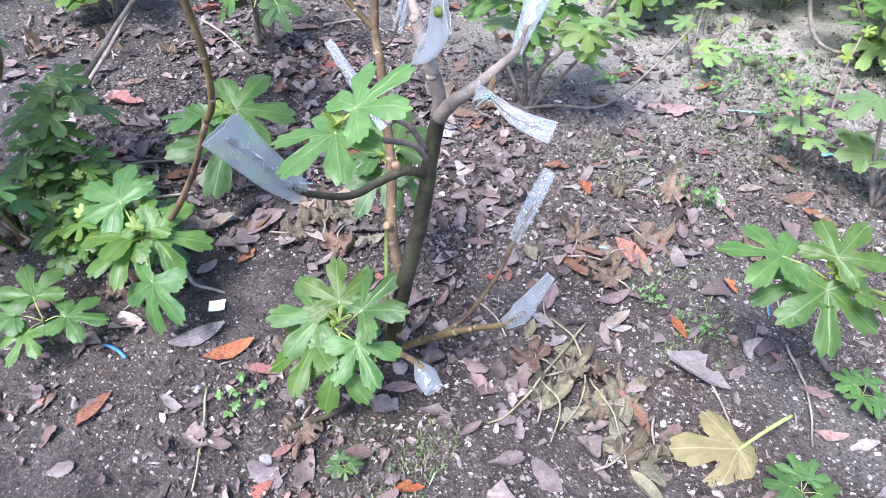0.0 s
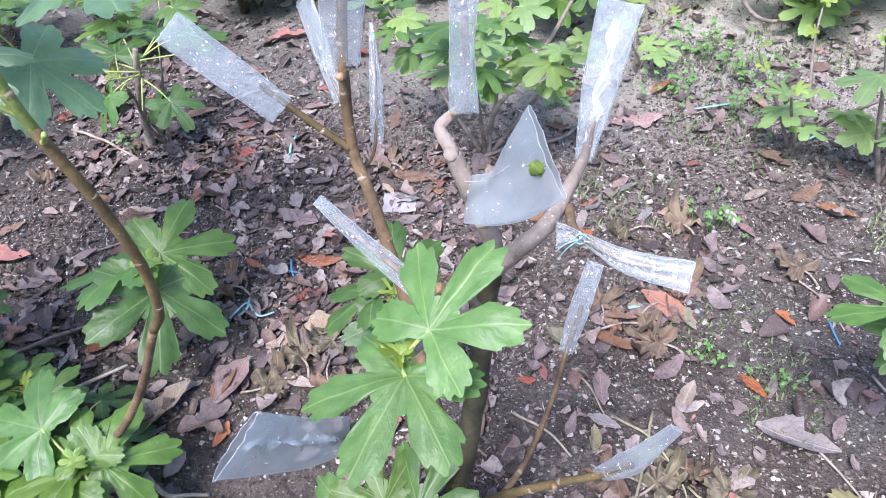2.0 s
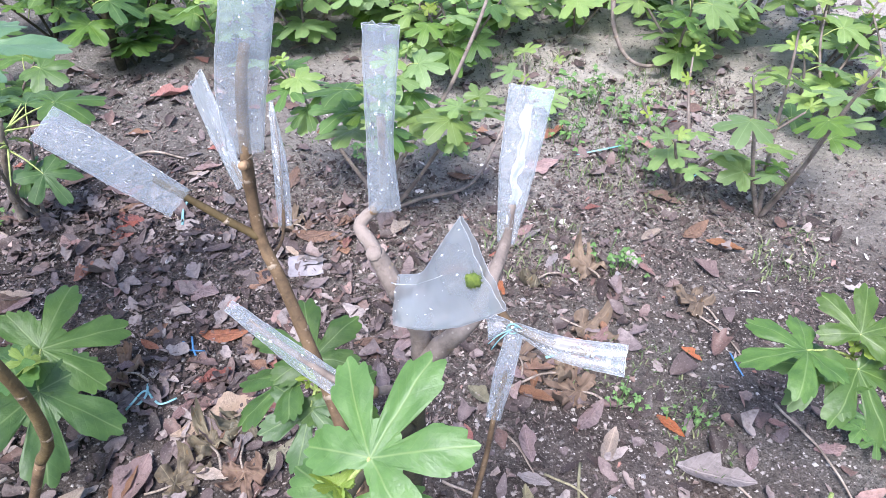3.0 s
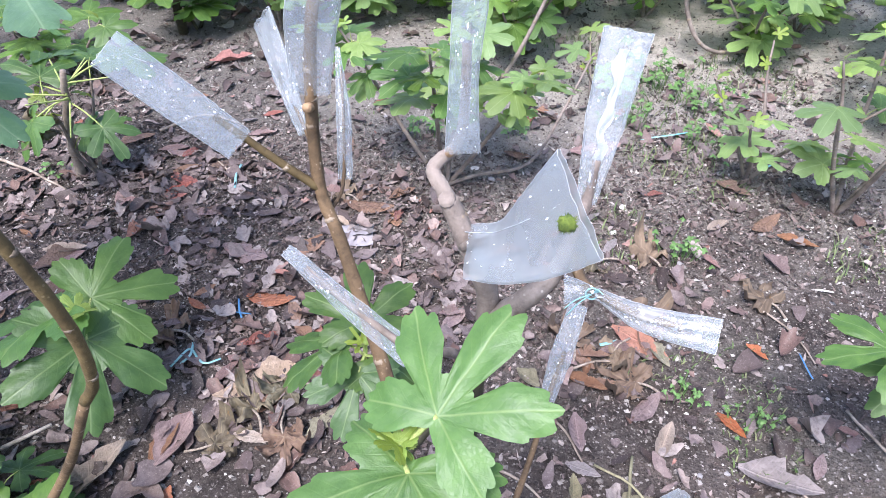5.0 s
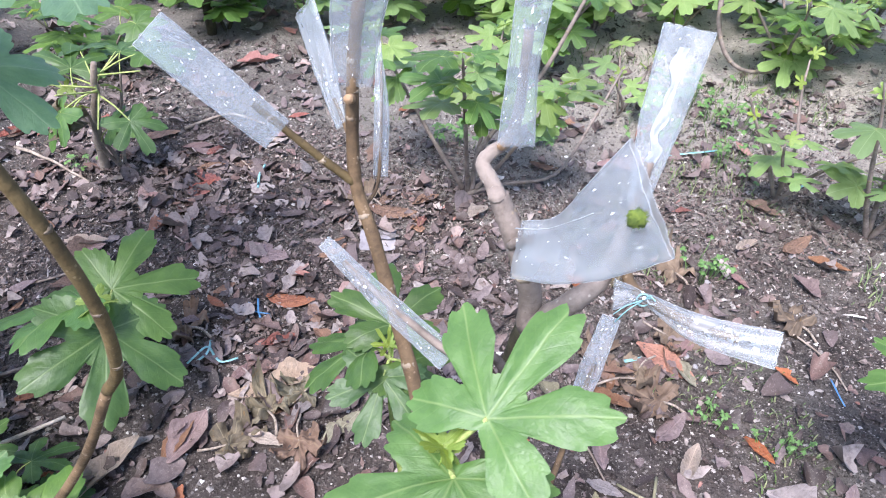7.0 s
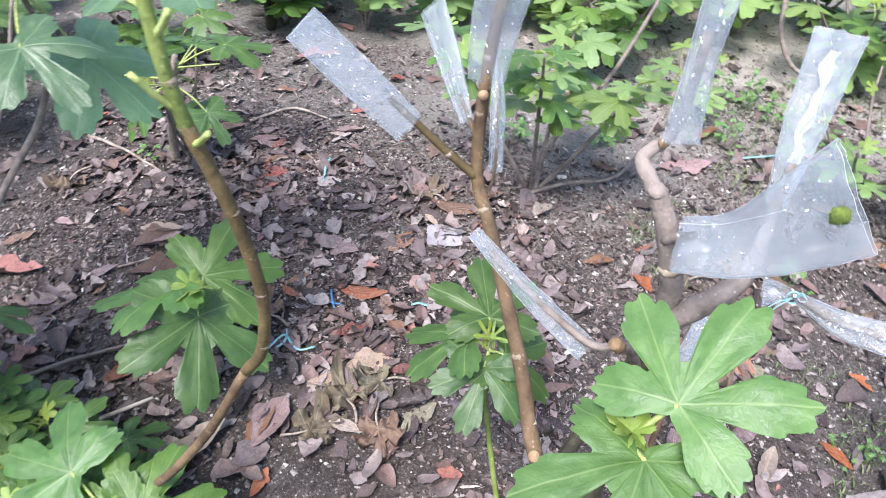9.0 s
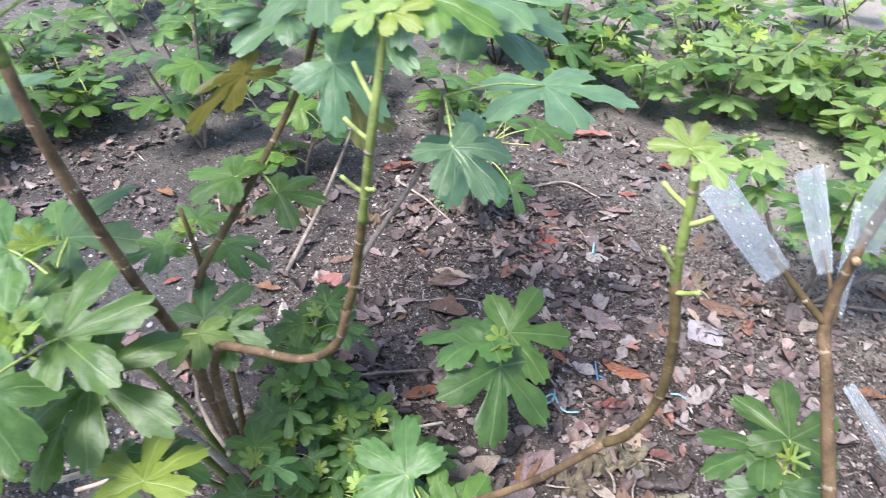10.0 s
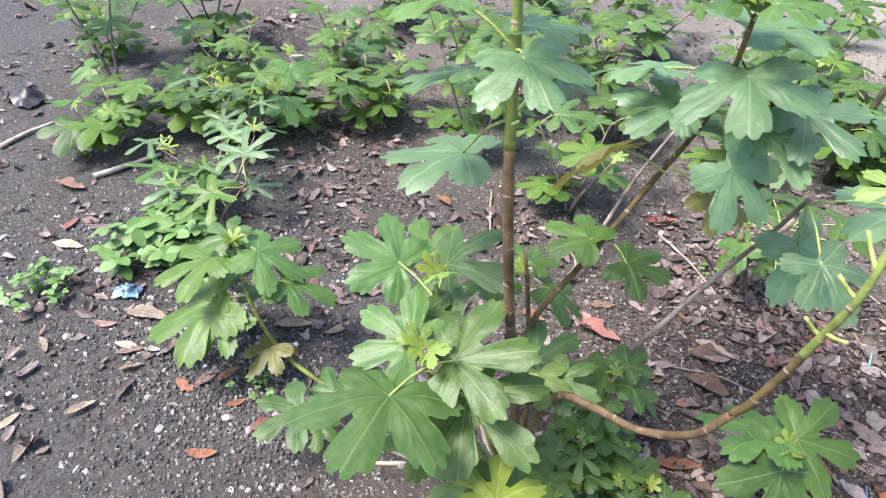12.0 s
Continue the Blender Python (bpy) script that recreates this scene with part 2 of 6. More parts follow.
MOSS = mat_plain("wet_moss", (0.040, 0.068, 0.008), (0.11, 0.15, 0.018), 0.9, 160)
WEED = mat_plain("weed_leaf", (0.060, 0.130, 0.028), (0.105, 0.190, 0.048), 0.5, 60)


def mat_ground():
    m = Nodes("soil")
    co = m.coord()
    big, mid, fine = m.noise(co, 0.9, 5), m.noise(co, 7.0, 7, 0.75), m.noise(co, 48.0, 6, 0.75)
    crumb = m.noise(co, 150.0, 4, 0.7)
    soil = m.mix(m.range(mid, 0.32, 0.68), (0.018, 0.014, 0.012), (0.122, 0.099, 0.087))
    dusty = m.mix(m.range(fine, 0.35, 0.65), (0.060, 0.054, 0.047), (0.205, 0.188, 0.162))
    place = m.add("ShaderNodeSeparateXYZ")
    m.link(co, place.inputs[0])
    # random dusty patches, plus light falling off towards the near side, painted in
    patch_falloff = m.math("ADD", big, m.range(place.outputs[1], 0.2, 2.4, -0.10, 0.10))
    col = m.mix(m.range(patch_falloff, 0.45, 0.60), soil, dusty)
    col = m.mix(m.range(m.noise(co, 2.2, 5), 0.50, 0.66, 0.0, 0.6), col, (0.082, 0.060, 0.047))
    col = m.mix(m.range(fine, 0.52, 0.64, 0.0, 0.92), col, (0.022, 0.016, 0.013))
    col = m.mix(m.range(crumb, 0.56, 0.70, 0.0, 0.75), col, (0.27, 0.24, 0.215))
    col = m.mix(m.range(crumb, 0.44, 0.32, 0.0, 0.8), col, (0.020, 0.015, 0.013))
    # grey silt on the open side
    silt = m.mix(m.range(fine, 0.35, 0.65), (0.022, 0.022, 0.022), (0.118, 0.116, 0.112))
    col = m.mix(m.math("MULTIPLY", m.range(m.math("ADD", place.outputs[0], m.math("MULTIPLY", mid, 0.6)), -0.75, -1.35), m.range(place.outputs[1], 1.3, 0.6, 0.25, 0.75)), col, silt)
    # a film of moss on trodden soil
    mp = m.add("ShaderNodeVectorMath", operation="DISTANCE")
    m.link(co, mp.inputs[0])
    mp.inputs[1].default_value = (0.29, 0.30, 0.0)
    moss = m.math("MULTIPLY", m.range(m.math("ADD", mp.outputs["Value"], m.math("MULTIPLY", mid, 0.16)), 0.12, 0.24, 0.75, 0.0), m.range(fine, 0.4, 0.6, 0.3, 1.0))
    col = m.mix(moss, col, (0.062, 0.066, 0.026))
    # sunlight on the soil beyond the bushes, painted as paler ground and a strip
    sx = m.add("ShaderNodeSeparateXYZ")
    m.link(co, sx.inputs[0])
    far = m.math("ADD", sx.outputs[1], m.math("MULTIPLY", mid, 1.2))
    far_light = m.math("MULTIPLY", m.range(far, 1.9, 3.1, 0.0, 0.95), m.range(sx.outputs[0], -0.7, 0.5, 0.15, 1.0))
    col = m.mix(m.math("MULTIPLY", far_light, m.range(fine, 0.3, 0.6, 0.5, 1.0)), col, (0.38, 0.345, 0.295))
    strip = m.math("MULTIPLY", m.math("MULTIPLY", m.range(far, 3.9, 4.6), m.range(far, 7.0, 8.0, 1.0, 0.0)), m.range(sx.outputs[0], -3.0, -2.0))
    col = m.mix(m.math("MULTIPLY", strip, m.range(crumb, 0.3, 0.6, 0.45, 0.85)), col, (0.30, 0.27, 0.228))
    h = m.math("ADD", m.math("MULTIPLY", fine, 1.2), m.math("ADD", mid, m.math("MULTIPLY", crumb, 0.45)))
    return m.finish(col, m.range(mid, 0.3, 0.7, 0.75, 0.95), m.bump(h, 1.0, 0.014), 0.25)


def mat_islands(name, stops, rough=0.75):
    m = Nodes(name)
    r = m.add("ShaderNodeNewGeometry").outputs["Random Per Island"]
    n, speck = m.noise(m.coord(), 70, 5, 0.7), m.noise(m.coord(), 240, 4, 0.7)
    col = m.mix(m.range(n, 0.45, 0.68, 0.0, 0.6), m.ramp(r, stops), (0.035, 0.024, 0.020))
    col = m.mix(m.range(speck, 0.56, 0.68, 0.0, 0.4), col, (0.30, 0.26, 0.23))
    return m.finish(col, rough, m.bump(n, 0.5, 0.004), 0.3)


SOIL = mat_ground()
CHIPS = mat_islands("leaf_litter_bits", [(0.0, (0.014, 0.010, 0.009)), (0.28, (0.044, 0.031, 0.026)), (0.52, (0.098, 0.072, 0.062)), (0.72, (0.160, 0.122, 0.108)), (0.88, (0.235, 0.192, 0.172)), (0.96, (0.33, 0.285, 0.255)), (0.985, (0.50, 0.46, 0.42)), (1.0, (0.19, 0.075, 0.052))])
GRIT = mat_islands("grit", [(0.0, (0.020, 0.016, 0.014)), (0.30, (0.075, 0.065, 0.058)), (0.60, (0.165, 0.148, 0.135)), (0.84, (0.27, 0.245, 0.225)), (0.97, (0.37, 0.345, 0.315)), (1.0, (0.60, 0.57, 0.53))], 0.85)
FRAGMENTS = mat_islands("dry_leaf_pieces", [(0.0, (0.028, 0.020, 0.018)), (0.22, (0.062, 0.044, 0.039)), (0.45, (0.110, 0.082, 0.077)), (0.64, (0.158, 0.124, 0.119)), (0.74, (0.115, 0.066, 0.052)), (0.86, (0.21, 0.17, 0.155)), (0.97, (0.30, 0.255, 0.23)), (1.0, (0.23, 0.08, 0.055))], 0.5)
PEBBLE = mat_islands("pebble", [(0.0, (0.034, 0.033, 0.034)), (0.45, (0.078, 0.075, 0.073)), (0.75, (0.122, 0.117, 0.113)), (0.95, (0.185, 0.18, 0.172)), (1.0, (0.40, 0.39, 0.37))], 0.8)
GRASS = mat_islands("small_grass", [(0.0, (0.06, 0.10, 0.03)), (0.5, (0.10, 0.15, 0.05)), (1.0, (0.19, 0.20, 0.10))], 0.6)
ROCK = mat_plain("grey_stone", (0.15, 0.14, 0.138), (0.30, 0.285, 0.28), 0.85, 45)
SHELL = mat_plain("pale_stone", (0.52, 0.50, 0.47), (0.68, 0.66, 0.62), 0.6, 40)

# ---- building blocks ----
RNG = random.Random(7)


def height(x, y):
    """The soil's own relief."""
    return (0.014 * noise.noise((x * 1.3, y * 1.3, 2.0)) + 0.008 * noise.noise((x * 5.0, y * 5.0, 5.0))
            + 0.004 * noise.noise((x * 17.0, y * 17.0, 8.0)))


def mesh(name, verts, faces, mat, smooth=True):
    me = bpy.data.meshes.new(name)
    me.from_pydata([tuple(v) for v in verts], [], faces)
    me.materials.append(mat)
    if smooth:
        me.polygons.foreach_set("use_smooth", [True] * len(me.polygons))
    me.update()
    return me


def thing(name, at, label, category, group=""):
    ob = new(name)
    ob.empty_display_size = 0.05
    ob.location = at
    return tagged(ob, label, category, group)


def part(name, me, parent, label="", at=None):
    ob = new(name, me)
    ob.parent = parent
    if at is not None:
        ob.matrix_basis = at
    return tagged(ob, label)


def spline(points, steps=5):
    """Catmull-Rom through the points."""
    p = [Vector(q) for q in points]
    p = [2 * p[0] - p[1]] + p + [2 * p[-1] - p[-2]]
    out = []
    for i in range(1, len(p) - 2):
        a, b, c, d = p[i - 1:i + 3]
        for k in range(steps):
            t = k / steps
            out.append(0.5 * (2 * b + (c - a) * t + (2 * a - 5 * b + 4 * c - d) * t * t + (3 * b - a - 3 * c + d) * t ** 3))
    out.append(p[-2])
    return out


def tube(points, r0, r1, sides=8, steps=5, knots=0.0, flat=1.0, wobble=0.0, seed=0):
    """A tapered round stem along a smooth curve; knots: how far the leaf scars swell; ends are closed."""
    line = spline(points, steps)
    n = len(line)
    verts, faces = [], []
    up = Vector((0.3, 0.2, 0.93))
    for i, q in enumerate(line):
        d = (line[min(i + 1, n - 1)] - line[max(i - 1, 0)]).normalized()
        a = d.cross(up)
        a = (a if a.length > 0.1 else d.cross(Vector((1, 0, 0)))).normalized()
        b = d.cross(a)
        up = a.cross(d)
        t = i / (n - 1)
        r = (r0 + (r1 - r0) * t) * (1 + (knots if (i % 3 == 1) else 0.0))
        if wobble:
            q = q + Vector((noise.noise(q * 25 + Vector((seed, 0, 0))), noise.noise(q * 25 + Vector((9, seed, 0))), 0)) * wobble
        for k in range(sides):
            w = 2 * math.pi * k / sides
            verts.append(q + a * math.cos(w) * r + b * math.sin(w) * r * flat)
    for i in range(n - 1):
        for k in range(sides):
            k2 = (k + 1) % sides
            faces.append((i * sides + k, i * sides + k2, (i + 1) * sides + k2, (i + 1) * sides + k))
    faces += [tuple(range(sides))[::-1], tuple(range((n - 1) * sides, n * sides))]
    return verts, faces


def stem(tree, name, points, r0, r1, mat, label="", **kw):
    v, f = tube(points, r0, r1, **kw)
    v = [q - tree.location for q in v]
    ob = part(name, mesh(name, v, f, mat), tree, label)
    if kw.get("knots", 0) >= 0.05 and r0 >= 0.006 and mat is not BARK_DARK:
        line = spline(points, 14)
        sv, sf, gone, k = [], [], 0.0, 0
        for i in range(1, len(line) - 3):
            gone += (line[i] - line[i - 1]).length
            if gone > 0.070 + 0.04 * math.sin(7.0 * k + r0 * 900):
                gone, k = 0.0, k + 1
                r = r0 + (r1 - r0) * i / len(line)
                d = (line[i + 1] - line[i]).normalized()
                a, w = d.orthogonal().normalized() * (1 if k % 2 else -1), (0.0014, 0.0032, 0.0018)[k % 3]
                tv, tf = tube([line[i] - d * w, line[i] + a * r * 0.10, line[i] + d * w], r * 1.03, r * 1.05, sides=9, steps=1)
                sf += [tuple(j + len(sv) for j in face) for face in tf]
                sv += [q - tree.location for q in tv]
        if sv:
            tagged(part("leaf_scarring", mesh("leaf_scarring", sv, sf, SCAR), ob), kind="stuff")
    return ob


def lobed_radius(a, wide, deep, seed, web):
    """How far a fig leaf reaches from its petiole in the direction a (degrees from the tip)."""
    best = web * (1.0 if abs(a) < 118 else max(0.55, 1 - (abs(a) - 118) / 80))
    lengths = (1.0, 0.90, 0.90, 0.60, 0.60)
    for lobe, L in zip(LOBES, lengths):
        L *= 1 + 0.06 * math.sin(seed * 3.1 + lobe)
        da = radians(a - lobe)
        da = math.atan2(math.sin(da), math.cos(da))
        if abs(da) > 1.5:
            continue
        for i in range(26):
            s = L * i / 25
            u = s / L
            w = wide * (0.95 - deep * math.sin(min(u / 0.8, 1) * math.pi) + 0.30 * max(0, 1 - abs(u - 0.72) / 0.35))
            w *= math.sqrt(max(0.0, 1 - max(0, u - 0.72) ** 2 / 0.082)) if u > 0.72 else 1.0
            # reach of the circle at s with radius w, seen along a
            disc = w * w - (s * math.sin(da)) ** 2
            if disc >= 0:
                best = max(best, s * math.cos(da) + math.sqrt(disc))
    return best


def leaf_mesh(name, mat, sides, rings, wide, deep, seed, droop, cup, crumple=0.0, web=0.40):
    rnd = random.Random(seed)
    ph = rnd.uniform(0, 9)
    verts, faces = [(0, 0, 0)], []
    teeth = max(3.0, sides / (38 if sides > 100 else 24))
    for k in range(sides):
        a = -180 + 360 * (k + 0.5) / sides
        r = max(lobed_radius(a, wide, deep, seed, web), 0.1)
        if abs(a) > 150:
            r *= 0.55 + 0.45 * (180 - abs(a)) / 30
        bite = abs(math.sin(k * 3.1416 / teeth + 1.3 * noise.noise((a * 0.03, seed, 2))))
        r *= 0.945 + (0.105 * bite if r > web * 1.12 else 0.02 * bite) + 0.09 * noise.noise((a * 0.045, seed, 0))
        for j in range(1, rings + 1):
            q = r * j / rings
            x, y = q * math.sin(radians(a)), q * math.cos(radians(a))
            z = cup * abs(x) - droop * q * q + 0.08 * math.sin(3.2 * x + ph) * q + 0.06 * noise.noise((x * 3, y * 3, seed)) + 0.025 * noise.noise((x * 8, y * 8, seed))
            z += 0.02 * math.cos(a * 0.126) * q
            if crumple:
                z += 0.62 * crumple * (0.9 * noise.noise((x * 2.6, y * 2.6, seed + 4.0)) + 0.6 * noise.noise((x * 6, y * 6, seed)) + 0.7 * q * q * (0.6 + math.sin(radians(a) * 2 + seed)))
                x *= 1 - crumple * 0.8 * q * (1 + 0.5 * math.sin(seed + 3 * y))
                y *= 1 - crumple * 0.6 * q * (1 + 0.5 * math.cos(seed + 3 * x))
            verts.append((x, y, z))
    for k in range(sides):
        k2 = (k + 1) % sides
        faces.append((0, 1 + k2 * rings, 1 + k * rings))
        for j in range(rings - 1):
            faces.append((1 + k * rings + j, 1 + k2 * rings + j, 1 + k2 * rings + j + 1, 1 + k * rings + j + 1))
    return mesh(name, verts, faces, mat)


LEAVES = {}


def leaf_data(mat, style, variant):
    """Leaf blades are shared: style fine (near), plain (further off), thin (deeply cut), dry (crumpled)."""
    key = (mat.name, style, variant)
    if key not in LEAVES:
        s = variant * 3 + 1
        droop, cup = (0.10, 0.16, 0.24, 0.30)[variant % 4], (0.10, 0.05, 0.14, 0.02)[variant % 4]
        if style == "fine":
            LEAVES[key] = leaf_mesh("leaf", mat, 150, 6, (0.208, 0.225, 0.192, 0.212)[variant % 4], 0.36, s, droop, cup, 0.0, (0.43, 0.50, 0.39, 0.46)[variant % 4])
        elif style == "cut":
            LEAVES[key] = leaf_mesh("leaf", mat, 168, 7, 0.198, 0.35, s, droop, cup, 0.0, (0.37, 0.41, 0.35, 0.39)[variant % 4])
        elif style == "slim":
            LEAVES[key] = leaf_mesh("leaf", mat, 108, 6, 0.115, 0.18, s, droop, cup, 0.0, (0.24, 0.28, 0.22, 0.26)[variant % 4])
        elif style == "plain":
            LEAVES[key] = leaf_mesh("leaf", mat, 66, 4, (0.205, 0.225, 0.188, 0.215)[variant % 4], 0.32, s, droop, cup, 0.0, (0.42, 0.52, 0.38, 0.47)[variant % 4])
        elif style == "thin":
            LEAVES[key] = leaf_mesh("leaf", mat, 66, 4, 0.105, 0.24, s, droop, cup, 0.0, 0.26)
        else:
            LEAVES[key] = leaf_mesh("fallen_leaf", mat, 84, 7, 0.17, 0.32, s, -0.02, 0.0, 0.66)
    return LEAVES[key]


def facing(y_dir, z_hint):
    y = Vector(y_dir).normalized()
    z = Vector(z_hint)
    z = (z - y * z.dot(y)).normalized()
    x = y.cross(z)
    return Matrix((x, y, z)).transposed().to_4x4()


def leaf(tree, node, base, tip, normal, size, mat=FIG, variant=0, style="fine", r=0.0028, label=""):
    """One blade whose petiole joins the stem at node and the blade at base."""
    node, base = Vector(node), Vector(base)
    m = Matrix.Translation(base - tree.location) @ facing(tip, normal) @ Matrix.Diagonal((size, size, size, 1))
    ob = part("leaf", leaf_data(mat, style, variant), tree, label, m)
    inv = (Matrix.Translation(tree.location) @ m).inverted()
    mid = (node + base) / 2 + Vector((0, 0, 0.06 * (base - node).length))
    v, f = tube([node, mid, base], r, r * 0.75, sides=6, steps=4)
    part("petiole", mesh("petiole", [inv @ q for q in v], f, PETIOLE), ob)
    return ob


def shared_petiole():
    v, f = tube([(0, -0.62, -0.34), (0, -0.3, -0.06), (0, 0.0, 0.0)], 0.020, 0.014, sides=5, steps=3)
    return mesh("petiole", v, f, PETIOLE)


PETIOLE_MESH = shared_petiole()


def sprig(tree, node, azimuth, lift, size, mat, variant, style="plain", roll=0.0):
    """A leaf of a bush: the common petiole ends on node; lift tilts the blade's tip up (degrees)."""
    rot = Euler((radians(lift), radians(roll), radians(azimuth)), "XYZ").to_matrix().to_4x4()
    rs = rot @ Matrix.Diagonal((size, size, size, 1))
    base = Vector(node) - (rs @ Vector((0, -0.62, -0.34)))
    ob = part("leaf", leaf_data(mat, style, variant), tree, "", Matrix.Translation(base - tree.location) @ rs)
    part("petiole", PETIOLE_MESH, ob)
    return ob


def rosette(tree, top, n, size, az0=0.0, rnd=RNG, style="plain", mats=(FIG, FIG, FIG_LIGHT), young=2, lift=(8, -28), step=0.012, down=(0, 0, -1)):
    """The leafy end of a shoot: young leaves at the tip, larger ones spreading below."""
    down = Vector(down)
    for i in range(young):
        sprig(tree, Vector(top), az0 + 150 * i + 40, 48 - 10 * i, min(0.045, size * (0.24 + 0.07 * i)), FIG_YOUNG, i, style)
    for i in range(n):
        t = i / max(1, n - 1)
        node = Vector(top) + down * step * (i + 1)
        sprig(tree, node, az0 + 137.5 * i + rnd.uniform(-14, 14), lift[0] + (lift[1] - lift[0]) * t + rnd.uniform(-9, 9),
              size * (0.72 + 0.28 * t) * rnd.uniform(0.85, 1.12), rnd.choice(mats), rnd.randrange(4), style, rnd.uniform(-14, 14))


TILT = random.Random(91)


def spray(tree, node, rows, mats=(FIG, FIG_LIGHT), normal=(0, -0.15, 1), style="fine"):
    """Leaves of one shoot, each from its base to the tip of its middle lobe."""
    for i, (base, tip) in enumerate(rows):
        way = Vector(tip) - Vector(base)
        tilt = Vector((TILT.uniform(-0.4, 0.4), TILT.uniform(-0.4, 0.4), 0))
        leaf(tree, node, base, way, Vector(normal) + tilt, way.length * 0.9, mats[i % len(mats)], i % 4, style)


def bush(at, h, spread, stems, leaves, size, seed, label, style="plain", mats=(FIG, FIG, FIG_LIGHT), bark=BARK_GREY, name="fig_bush", lean=(0, 0), bare=0.1):
    rnd = random.Random(seed)
    x, y = at
    z = height(x, y)
    tree = thing(name, (x, y, z), label, "fig bush" if "fig" in name else "plant", "fig bushes" if "fig" in name else "")
    for s in range(stems):
        az = 2 * math.pi * (s + rnd.uniform(-0.25, 0.25)) / stems + seed
        out = Vector((math.cos(az), math.sin(az), 0)) * spread * rnd.uniform(0.45, 1.0) * (0.25 if stems == 1 else 1)
        out += Vector((*lean, 0))
        hh = h * rnd.uniform(0.7, 1.0)
        pts = [(x, y, z - 0.02), Vector((x, y, z)) + out * 0.35 + Vector((rnd.uniform(-.02, .02), rnd.uniform(-.02, .02), hh * 0.35)),
               Vector((x, y, z)) + out * 0.75 + Vector((0, 0, hh * 0.75)), Vector((x, y, z)) + out + Vector((0, 0, hh))]
        stem(tree, "stem", pts, 0.0068 * (0.6 + h), 0.003, bark, knots=0.1, sides=7)
        line = spline(pts, 8)
        k = max(3, leaves // stems)
        for i in range(k):
            t = 1 - (1 - bare) * (i / k) ** 1.05
            q = line[min(len(line) - 1, int(t * (len(line) - 1)))]
            young = i < 2 and rnd.random() < (0.75 if FIG_SUNLIT in mats else 0.4)
            sprig(tree, q, 137.5 * i + seed * 50 + rnd.uniform(-20, 20), (42 if young else rnd.uniform(-14, 20)),
                  size * (0.34 if young else rnd.uniform(0.6, 1.1)), FIG_YOUNG if young else rnd.choice(mats), rnd.randrange(4), style,
                  rnd.uniform(-18, 18))
    return tree


# ---- ground ----
def spaced(lo, hi, fine_lo, fine_hi, step, grow=1.35):
    mid = list(np.arange(fine_lo, fine_hi + step / 2, step))
    left, right, s = [], [], step
    q = fine_lo
    while q > lo:
        s *= grow
        q = max(lo, q - s)
        left.append(q)
    q, s = fine_hi, step
    while q < hi:
        s *= grow
        q = min(hi, q + s)
        right.append(q)
    return left[::-1] + mid + right


def build_ground():
    xs, ys = spaced(-300, 300, -5.0, 3.0, 0.028), spaced(-300, 300, -1.2, 4.6, 0.028)
    nx = len(xs)
    verts = [(x, y, height(x, y)) for y in ys for x in xs]
    faces = [(j * nx + i, j * nx + i + 1, (j + 1) * nx + i + 1, (j + 1) * nx + i) for j in range(len(ys) - 1) for i in range(nx - 1)]
    g = new("ground", mesh("ground", verts, faces, SOIL))
    tagged(g, "dark grey-brown garden soil, dusty and uneven", "ground", kind="structure")


build_ground()

# ---- the grafted fig tree ----
main = thing("grafted_fig_tree", (0.19, 0.515, height(0.19, 0.515)), "small pruned fig tree with bagged grafts on its branches", "fig tree")
stem(main, "trunk", [(0.19, 0.515, -0.03), (0.215, 0.50, 0.12), (0.246, 0.503, 0.309), (0.259, 0.526, 0.41), (0.267, 0.55, 0.521), (0.272, 0.565, 0.619), (0.285, 0.568, 0.70)],
     0.0195, 0.0135, BARK_DARK, "dark mossy trunk", sides=14, knots=0.05, wobble=0.003)
stem(main, "root_collar", [(0.17, 0.535, -0.02), (0.20, 0.51, 0.02), (0.222, 0.498, 0.07)], 0.034, 0.022, BARK_DARK, sides=12, wobble=0.004)
stem(main, "limb", [(0.283, 0.567, 0.69), (0.312, 0.558, 0.735), (0.345, 0.575, 0.765), (0.366, 0.622, 0.785), (0.381, 0.666, 0.80), (0.386, 0.684, 0.838)],
     0.0135, 0.0045, BARK_GREY, "pale grey limb", sides=12, knots=0.10)
stem(main, "limb", [(0.283, 0.568, 0.69), (0.280, 0.572, 0.735), (0.268, 0.566, 0.785), (0.255, 0.563, 0.825), (0.246, 0.568, 0.843), (0.239, 0.571, 0.859)],
     0.0125, 0.0095, BARK_GREY, "pale grey limb ending in a pruned stump", sides=14, knots=0.05, wobble=0.002)
stem(main, "branch", [(0.247, 0.570, 0.838), (0.232, 0.582, 0.862), (0.221, 0.592, 0.876), (0.227, 0.599, 0.885), (0.241, 0.605, 0.897), (0.248, 0.606, 0.93), (0.249, 0.607, 1.0)],
     0.0085, 0.0042, BARK_GREY, "pale grey bent branch", sides=11, knots=0.06)
stem(main, "branch", [(0.256, 0.556, 0.815), (0.264, 0.542, 0.832), (0.272, 0.530, 0.845)], 0.006, 0.004, BARK_GREY, sides=8)
stem(main, "limb", [(0.236, 0.512, 0.30), (0.20, 0.545, 0.345), (0.170, 0.585, 0.40), (0.145, 0.635, 0.47), (0.108, 0.685, 0.56), (0.072, 0.73, 0.65), (0.045, 0.759, 0.717), (0.045, 0.777, 0.835), (0.055, 0.79, 0.93), (0.068, 0.797, 0.98)],
     0.0125, 0.0065, BARK, "reddish-brown straight limb", sides=12, knots=0.06)
